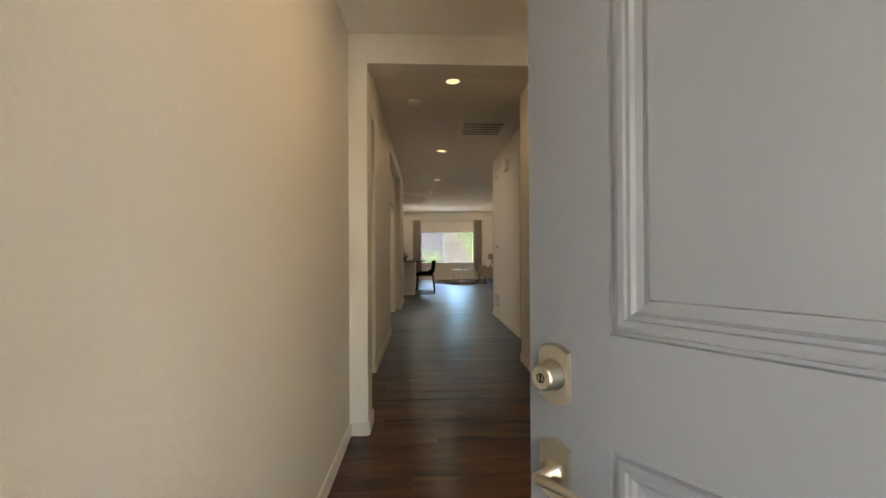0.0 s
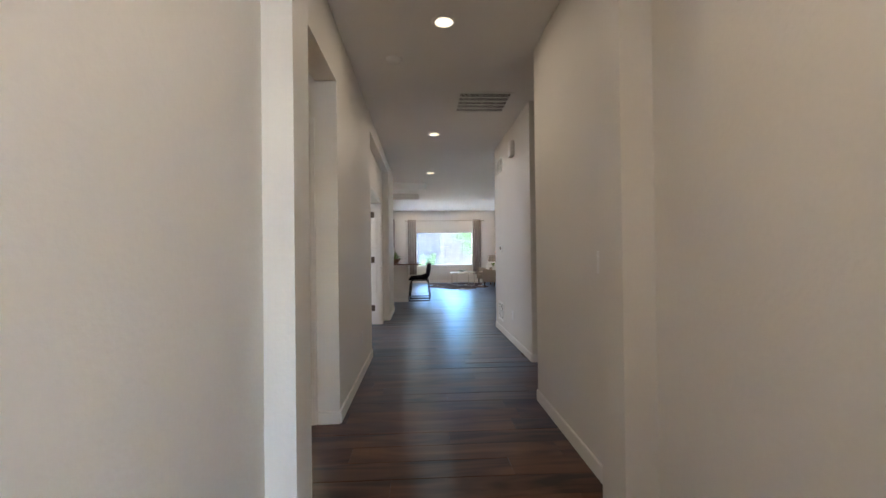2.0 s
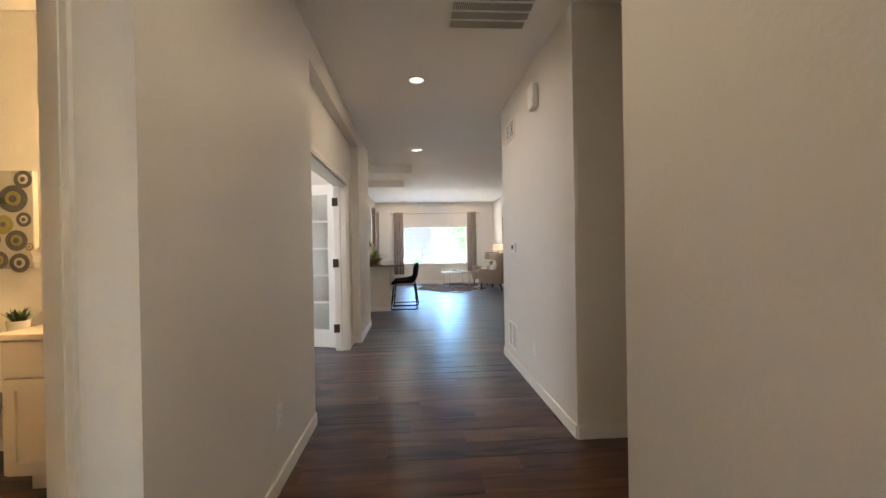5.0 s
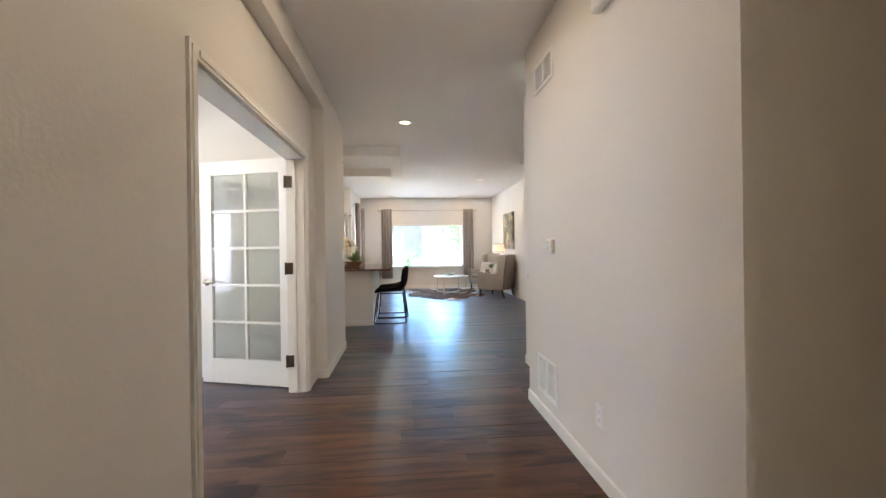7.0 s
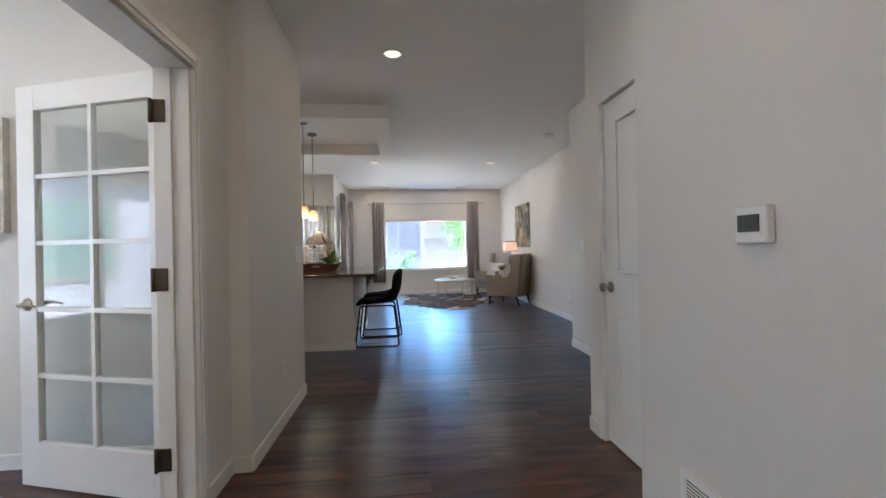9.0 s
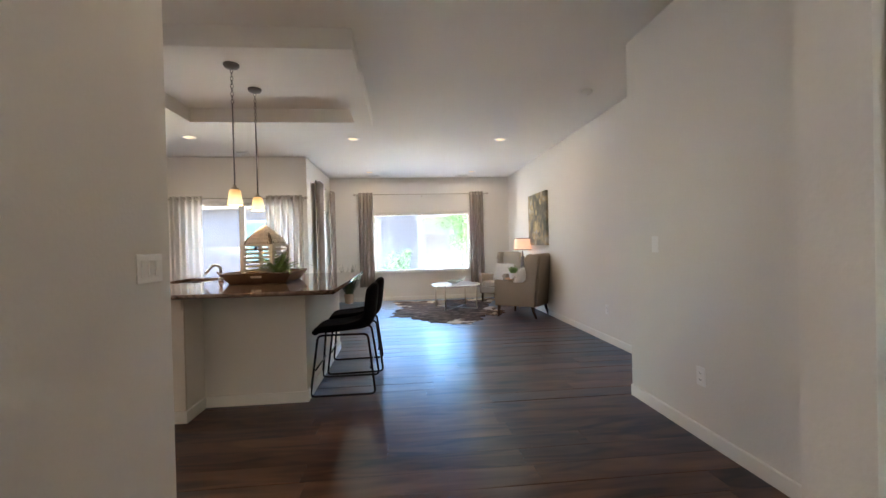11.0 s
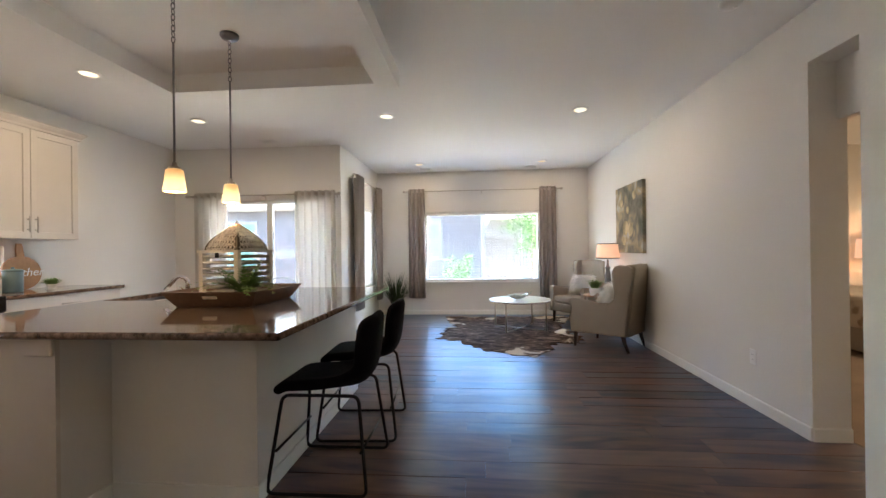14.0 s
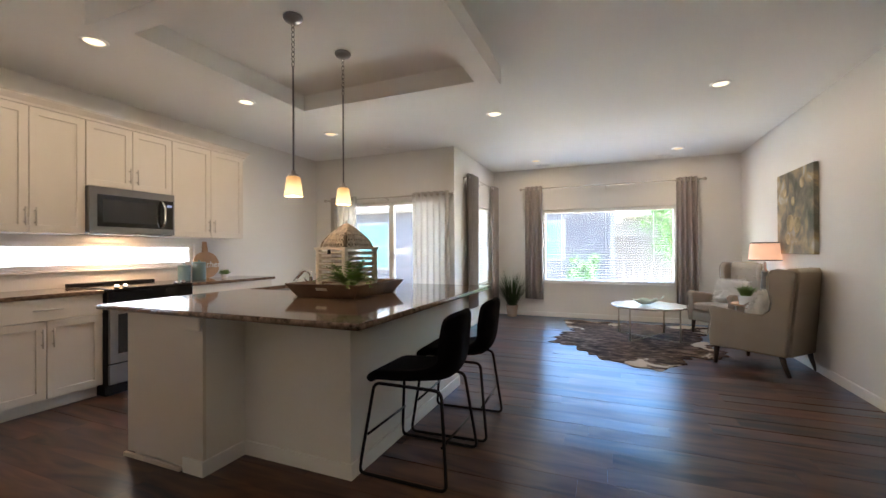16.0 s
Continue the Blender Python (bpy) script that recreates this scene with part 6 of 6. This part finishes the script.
piece("rod", M_NICKEL, sr, lambda bm: tube(bm, [(0, -0.745, 0), (0, 0.745, 0)], 0.012, 10))
piece("flange", M_NICKEL, sr, lambda bm: lathe(bm, [(0.03, 0), (0.026, 0.012), (0.014, 0.02)], 18, pose(0, 0.748, 0, 90, 0, 0)))
ba = thing("wall_art", "cream canvas with gray and olive flower rings", "painting", (-2.06, 6.028, 1.45))
piece("canvas", M_ART3, ba, lambda bm: rbox(bm, -0.158, 0.158, -0.035, 0, -0.305, 0.305, 0.004, 1))
GR, OL = material("art_gray", (0.12, 0.12, 0.125), 0.8, vary=0.2), material("art_olive", (0.30, 0.27, 0.10), 0.8, vary=0.2)
for i, (u, w, s) in enumerate(((-0.10, 0.25, 0.06), (0.10, 0.25, 0.06), (0.04, 0.13, 0.085), (-0.07, 0.12, 0.055), (-0.13, 0.03, 0.05), (0.10, 0.0, 0.045), (-0.02, -0.03, 0.06), (-0.095, -0.12, 0.06), (0.055, -0.13, 0.065), (0.13, -0.17, 0.03), (-0.05, -0.25, 0.055), (0.07, -0.27, 0.06))):
    s2 = min(s, 0.155 - abs(u)) if abs(u) + s > 0.155 else s
    f = piece("flower_ring", GR if i % 3 else OL, ba, lambda bm: lathe(bm, [(s2, 0), (s2 * 0.97, 0.0012)], 24, Matrix.Translation((u, -0.0355, w)) @ pose(0, 0, 0, 90, 0, 0)))
    piece("flower_heart", M_ART3 if i % 2 else OL, f, lambda bm: lathe(bm, [(s2 * 0.55, 0), (s2 * 0.5, 0.001)], 18, Matrix.Translation((u, -0.0369, w)) @ pose(0, 0, 0, 90, 0, 0)))
    piece("flower_eye", GR, f, lambda bm: lathe(bm, [(s2 * 0.28, 0), (s2 * 0.25, 0.0008)], 14, Matrix.Translation((u, -0.0381, w)) @ pose(0, 0, 0, 90, 0, 0)))
orc = thing("orchid", "white orchid with dark leaves in a black pot on the vanity", "plant", (-1.42, 5.80, 0.834))
piece("pot", M_BLACKM, orc, lambda bm: lathe(bm, [(0.045, 0), (0.06, 0.11), (0.052, 0.11), (0.001, 0.10)], 18, close=False))
piece("leaves", M_LEAFD, orc, lambda bm: blades(bm, 14, 0.20, 0.030, 1.4, 2, 0.8, Matrix.Translation((0, 0, 0.10)), 0.02))
rr = random.Random(3)
for k in range(2):
    sx = -0.02 + 0.09 * k
    pts = arc([(sx * 0.4, 0, 0.10), (sx, 0.01, 0.36), (sx - 0.04 + 0.06 * k, -0.02, 0.47), (sx - 0.17 + 0.27 * k, -0.04, 0.40)], 0.08, 5)
    piece("stem", M_LEAFD, orc, lambda bm: tube(bm, pts, 0.004, 6))

    def petals(bm):
        for p in pts[5:]:
            for _ in range(4):
                c = Vector(p) + Vector((rr.uniform(-0.03, 0.03), rr.uniform(-0.04, 0.0), rr.uniform(-0.03, 0.03)))
                for q in range(5):
                    an = q * 1.2566 + rr.random() * 0.3
                    d = Vector((math.cos(an), -0.25, math.sin(an))) * 0.052
                    s = Vector((-math.sin(an), 0, math.cos(an))) * 0.030
                    bm.faces.new([bm.verts.new(v) for v in (c, c + d * 0.5 - s, c + d, c + d * 0.5 + s)])
    piece("blossoms", M_CERAM, orc, petals, "white orchid blossoms")
gb = thing("glass_dish", "small teal glass dish beside the orchid", "dish", (-1.28, 5.70, 0.834))
piece("dish", M_TEALGL, gb, lambda bm: lathe(bm, [(0.03, 0), (0.07, 0.03), (0.075, 0.05), (0.06, 0.07), (0.055, 0.068), (0.066, 0.05), (0.06, 0.032), (0.001, 0.012)], 24, close=False))
to = thing("hand_towel", "white hand towel hanging beside the vanity", "towel", (-0.43, 5.75, 1.05))
piece("cloth", M_FUR, to, lambda bm: rbox(bm, 0, 0.02, -0.18, 0.18, 0, 0.55, 0.008, 2))

# ---- bedroom beyond the opening ----
wall("wall_bedroom_back", 7.20, 7.34, 10.89, 16.10)
wall("wall_bedroom_end", 3.43, 7.20, 15.96, 16.10)
wall("wall_bedroom_near", 3.43, 7.20, 10.75, 10.89)
bm = bmesh.new()
box(bm, 3.44, 7.20, 10.89, 15.96, -0.012, 0.004)
setting("floor_bedroom", bm, material("tan_carpet", (0.24, 0.17, 0.12), 0.95, vary=0.15, fine=150, bump=0.6, bump_scale=200), "tan carpet floor in the bedroom", "floor")
bed = thing("bed", "bed with white sheets and tan leaf-print duvet", "bed", (6.2, 14.5, 0))
M_DUVET = mosaic("leaf_duvet", [(0.42, (0.62, 0.55, 0.46)), (0.56, (0.60, 0.53, 0.44)), (0.60, (0.34, 0.27, 0.20))], 3.5, detail=2, rough=0.9)
piece("bed_base", M_LINEN, bed, lambda bm: rbox(bm, -0.78, 0.95, -0.80, 0.80, 0.03, 0.34, 0.02, 2))
piece("mattress", M_FUR, bed, lambda bm: rbox(bm, -0.80, 0.95, -0.82, 0.82, 0.34, 0.62, 0.06, 4))
piece("duvet", M_DUVET, bed, lambda bm: rbox(bm, -0.84, 0.60, -0.86, 0.86, 0.30, 0.70, 0.07, 4))
for yy in (-0.4, 0.4):
    piece("bed_pillow", M_FUR, bed, lambda bm: puff(bm, 0.50, 0.95, yy - 0.34, yy + 0.34, 0.60, 0.86, 0.4))
ns = thing("nightstand", "dark nightstand beside the bed", "nightstand", (6.78, 15.62, 0))
piece("case", M_LEGWOOD, ns, lambda bm: rbox(bm, -0.24, 0.24, -0.22, 0.22, 0.0, 0.62, 0.008, 1))
piece("drawer_front", M_LEGWOOD, ns, lambda bm: box(bm, -0.252, -0.24, -0.20, 0.20, 0.36, 0.60))
nl = thing("bedside_lamp", "bedside lamp with glass base and lit orange drum shade", "lamp", (6.74, 15.62, 0.621))
piece("base", M_CERAM, nl, lambda bm: lathe(bm, [(0.08, 0), (0.09, 0.05), (0.11, 0.20), (0.07, 0.34), (0.02, 0.38), (0.015, 0.50)], 20))
piece("shade", M_SHADE, nl, lambda bm: lathe(bm, [(0.20, 0.44), (0.18, 0.72), (0.178, 0.72), (0.198, 0.44)], 28, close=False), "lit orange drum shade")
bl = bpy.data.lights.new("bulb", "POINT")
bl.energy, bl.color, bl.shadow_soft_size = 0.3, (1, 0.72, 0.45), 0.05
new("bulb", bl).location = (6.74, 15.62, 1.22)
# unseen ceiling light added to brighten the bedroom
copy_thing(proto, pose(5.6, 13.0, H))
lamp(5.6, 13.0, H - 0.012, CAN_POWER * 5, 0.11)

# ---- outdoors ----


def house(name, label, x0, x1, y0, y1, h, mat, face, wins):
    """A house with lap boards on the face that looks at us: face is ('y', at) or ('x', at)."""
    hs = thing(name, label, "house", ((x0 + x1) / 2, (y0 + y1) / 2, -0.16))
    cx, cy = (x0 + x1) / 2, (y0 + y1) / 2
    piece("wall", mat, hs, lambda bm: box(bm, x0 - cx, x1 - cx, y0 - cy, y1 - cy, 0, h))
    piece("roof", M_ROOF, hs, lambda bm: slab_poly(bm, [(y0 - cy - 0.5, h), (0, h + 1.6), (y1 - cy + 0.5, h), (y1 - cy + 0.5, h - 0.12), (y0 - cy - 0.5, h - 0.12)], x0 - cx - 0.4, x1 - cx + 0.4, 0))
    L = (x1 - x0) if face == "y" else (y1 - y0)
    tmp = bmesh.new()
    vs = [tmp.verts.new((s * L / 2, yy, z)) for s in (-1, 1) for yy, z in ((0, 0), (-0.018, 0.0), (-0.004, 0.15), (0, 0.15))]
    for f in ((0, 1, 2, 3), (7, 6, 5, 4), (0, 4, 5, 1), (1, 5, 6, 2), (2, 6, 7, 3), (3, 7, 4, 0)):
        tmp.faces.new([vs[i] for i in f])
    me = mesh_of(tmp, "siding_board", mat)
    z = 0.2
    while z < h - 0.16:
        b = new("siding_board", me)
        b.parent = hs
        b.matrix_local = pose(0, y0 - cy, z) if face == "y" else pose(x1 - cx, 0, z, 0, 0, 90)
        z += 0.15
    piece("corner_board", M_OUTTRIM, hs, lambda bm: box(bm, x1 - cx - 0.12, x1 - cx + 0.03, y0 - cy - 0.035, y0 - cy + 0.06, 0, h - 0.1))
    for a0, a1, z0, z1 in wins:
        w = piece("window", M_OUTTRIM, hs, lambda bm: box(bm, a0 - cx - 0.1, a1 - cx + 0.1, y0 - cy - 0.045, y0 - cy, z0 - 0.1, z1 + 0.1) if face == "y" else box(bm, x1 - cx, x1 - cx + 0.045, a0 - cy - 0.1, a1 - cy + 0.1, z0 - 0.1, z1 + 0.1))
        for p, q in ((z0, (z0 + z1) / 2 - 0.02), ((z0 + z1) / 2 + 0.02, z1)):
            piece("pane", M_OUTGLASS, w, lambda bm: box(bm, a0 - cx, a1 - cx, y0 - cy - 0.05, y0 - cy - 0.04, p, q) if face == "y" else box(bm, x1 - cx + 0.04, x1 - cx + 0.05, a0 - cy, a1 - cy, p, q))


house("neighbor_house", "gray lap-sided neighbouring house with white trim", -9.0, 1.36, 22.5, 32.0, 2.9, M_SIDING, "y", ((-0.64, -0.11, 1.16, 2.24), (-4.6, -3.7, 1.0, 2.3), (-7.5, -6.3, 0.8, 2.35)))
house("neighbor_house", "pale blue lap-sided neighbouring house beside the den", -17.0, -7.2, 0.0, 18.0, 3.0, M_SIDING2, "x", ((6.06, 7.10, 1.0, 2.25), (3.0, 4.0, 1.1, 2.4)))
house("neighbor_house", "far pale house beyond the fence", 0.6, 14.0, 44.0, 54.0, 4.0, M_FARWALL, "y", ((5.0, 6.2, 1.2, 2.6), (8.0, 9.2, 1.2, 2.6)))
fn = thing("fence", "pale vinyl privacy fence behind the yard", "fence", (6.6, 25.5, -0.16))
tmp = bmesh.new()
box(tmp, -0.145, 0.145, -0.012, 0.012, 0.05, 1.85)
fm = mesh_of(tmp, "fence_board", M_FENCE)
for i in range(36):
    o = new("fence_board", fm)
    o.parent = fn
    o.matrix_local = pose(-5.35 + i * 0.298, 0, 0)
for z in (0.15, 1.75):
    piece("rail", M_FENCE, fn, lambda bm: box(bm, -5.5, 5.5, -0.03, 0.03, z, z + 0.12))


def tree(label, at, h, crown_r, n, seed, leaf=0.10, trunk=0.06, low=0.35):
    t = thing("tree", label, "tree", at)
    r = random.Random(seed)
    limbs = []

    def wood(bm):
        tube(bm, [(0, 0, 0), (0.03, 0.02, h * 0.4), (0.0, 0.05, h * 0.9)], trunk, 8, trunk * 0.3)
        for i in range(9):
            a, z = r.uniform(0, 6.28), h * r.uniform(low, 0.8)
            e = Vector((math.cos(a), math.sin(a), 0)) * crown_r * r.uniform(0.5, 0.95) + Vector((0, 0, z + h * 0.18))
            tube(bm, [(0.01, 0.02, z), tuple((Vector((0, 0, z)) * 0.5 + e * 0.5) + Vector((0, 0, 0.05))), tuple(e)], trunk * 0.4, 5, trunk * 0.1)
            limbs.append((z, e))
    piece("trunk", M_BARK, t, wood)

    def crown(bm):
        hubs = [e * r.uniform(0.55, 1.05) + Vector((0, 0, r.uniform(-0.1, 0.15) * h)) for z, e in limbs for _ in range(3)]
        hubs += [Vector((r.gauss(0, crown_r * 0.35), r.gauss(0, crown_r * 0.35), h * r.uniform(low + 0.15, 1.0))) for _ in range(10)]
        for _ in range(n):
            c = r.choice(hubs) + Vector((r.gauss(0, 1), r.gauss(0, 1), r.gauss(0, 1))) * crown_r * 0.17
            d = Vector((r.gauss(0, 1), r.gauss(0, 1), r.gauss(0, 0.7))).normalized() * leaf
            s = d.cross(Vector((r.gauss(0, 1), r.gauss(0, 1), r.gauss(0, 1)))).normalized() * leaf * 0.4
            bm.faces.new([bm.verts.new(v) for v in (c - d, c + s, c + d, c - s)])
    piece("crown", M_FOLI, t, crown)


tree("young leafy green tree in the back yard", (2.75, 21.6, -0.16), 3.3, 0.85, 3200, 1, 0.05)
tree("young leafy green tree in the back yard", (6.4, 24.2, -0.16), 3.8, 1.3, 1800, 7)
tree("small rounded green shrub by the house", (0.55, 21.2, -0.16), 1.15, 0.42, 2600, 2, 0.04, 0.03, 0.1)
tree("small low reddish-green shrub in the yard", (2.1, 20.6, -0.16), 0.6, 0.45, 900, 4, 0.05, 0.03, 0.1)

def bistro_chair(at, rz):
    """White wire chair; faces local -y."""
    c = thing("patio_chair", "white painted metal patio chair outside the den", "chair", at, rz, "patio chairs")
    piece("seat", M_WHITE, c, lambda bm: lathe(bm, [(0.19, 0.44), (0.20, 0.45), (0.19, 0.462)], 24))
    for x in (-0.15, 0.15):
        piece("leg", M_WHITE, c, lambda bm: tube(bm, [(x, -0.13, 0.44), (x * 1.25, -0.19, 0.0)], 0.011, 6))
        piece("leg", M_WHITE, c, lambda bm: tube(bm, [(x, 0.13, 0.44), (x * 1.25, 0.21, 0.0)], 0.011, 6))
    bk = piece("backrest", M_WHITE, c, lambda bm: tube(bm, arc([(-0.17, 0.15, 0.45), (-0.17, 0.22, 0.92), (0.17, 0.22, 0.92), (0.17, 0.15, 0.45)], 0.12, 6), 0.012, 6))
    for u in (-0.08, 0, 0.08):
        piece("spindle", M_WHITE, bk, lambda bm: tube(bm, [(u, 0.155, 0.45), (u, 0.222, 0.91)], 0.007, 5))


bistro_chair((-5.3, 6.30, -0.16), -60)
bistro_chair((-5.5, 5.75, -0.16), 200)

# ---- floor boards ----
plank_bm = bmesh.new()
PL, PW = 1.22, 0.18
tmp = bmesh.new()
box(tmp, -PL / 2 + 0.0001, PL / 2 - 0.0001, -PW / 2 + 0.0001, PW / 2 - 0.0001, -0.012, 0)
bmesh.ops.bevel(tmp, geom=[e for e in tmp.edges if all(v.co.z > -0.001 for v in e.verts)], offset=0.0003, segments=1, affect="EDGES")
plank_mesh = mesh_of(tmp, "plank", M_FLOOR)
rng = random.Random(4)
ROOMS = ((-0.35, 1.3, 0.2, 3.3), (-0.45, 1.45, 3.0, 9.9), (-2.3, 1.4, 3.2, 4.7), (-0.5, 3.3, 4.65, 5.85), (-3.3, -0.4, 4.5, 6.1), (-4.0, 1.7, 6.2, 8.9),
         (-0.5, 2.7, 7.6, 9.9), (-3.4, 2.7, 9.8, 11.1), (-3.4, 3.6, 11.0, 15.1), (-0.9, 3.3, 15.0, 17.3))
NEAR = ((-0.5, 1.4, 2.9, 9.9), (-1.6, 3.3, 9.8, 15.0))
count = 0


def spans(y):
    """The stretches of one row of boards that lie in a room."""
    out = []
    for a, b in sorted((r[0], r[1]) for r in ROOMS if r[2] - PW / 2 < y < r[3] + PW / 2):
        if out and a <= out[-1][1]:
            out[-1][1] = max(out[-1][1], b)
        else:
            out.append([a, b])
    return out


y = 0.15
while y < 17.4:
    x = -4.2 + rng.random() * PL
    rows = spans(y)
    while x < 5.9:
        m = pose(x, y, rng.uniform(-0.0004, 0.0), rng.gauss(0, 0.6), rng.gauss(0, 0.02), 180 * rng.randint(0, 1))
        for a, b in rows:
            lo, hi = max(a, x - PL / 2), min(b, x + PL / 2)
            if hi - lo < 0.02:
                continue
            near = any(p < x < q and r < y < s for p, q, r, s in NEAR)
            if hi - lo > PL - 0.001 and near and count < 300:
                ob = new("plank", plank_mesh)
                ob.parent = floor
                ob.matrix_world = m
                count += 1
            else:
                vs = []
                for v in plank_mesh.vertices:
                    p = m @ v.co
                    p.x = min(max(p.x, lo), hi)
                    vs.append(plank_bm.verts.new(p))
                for f in plank_mesh.polygons:
                    plank_bm.faces.new([vs[i] for i in f.vertices])
        x += PL
    y += PW
rest = part("plank_rest", plank_bm, M_FLOOR, floor)
rest["kind"] = "stuff"
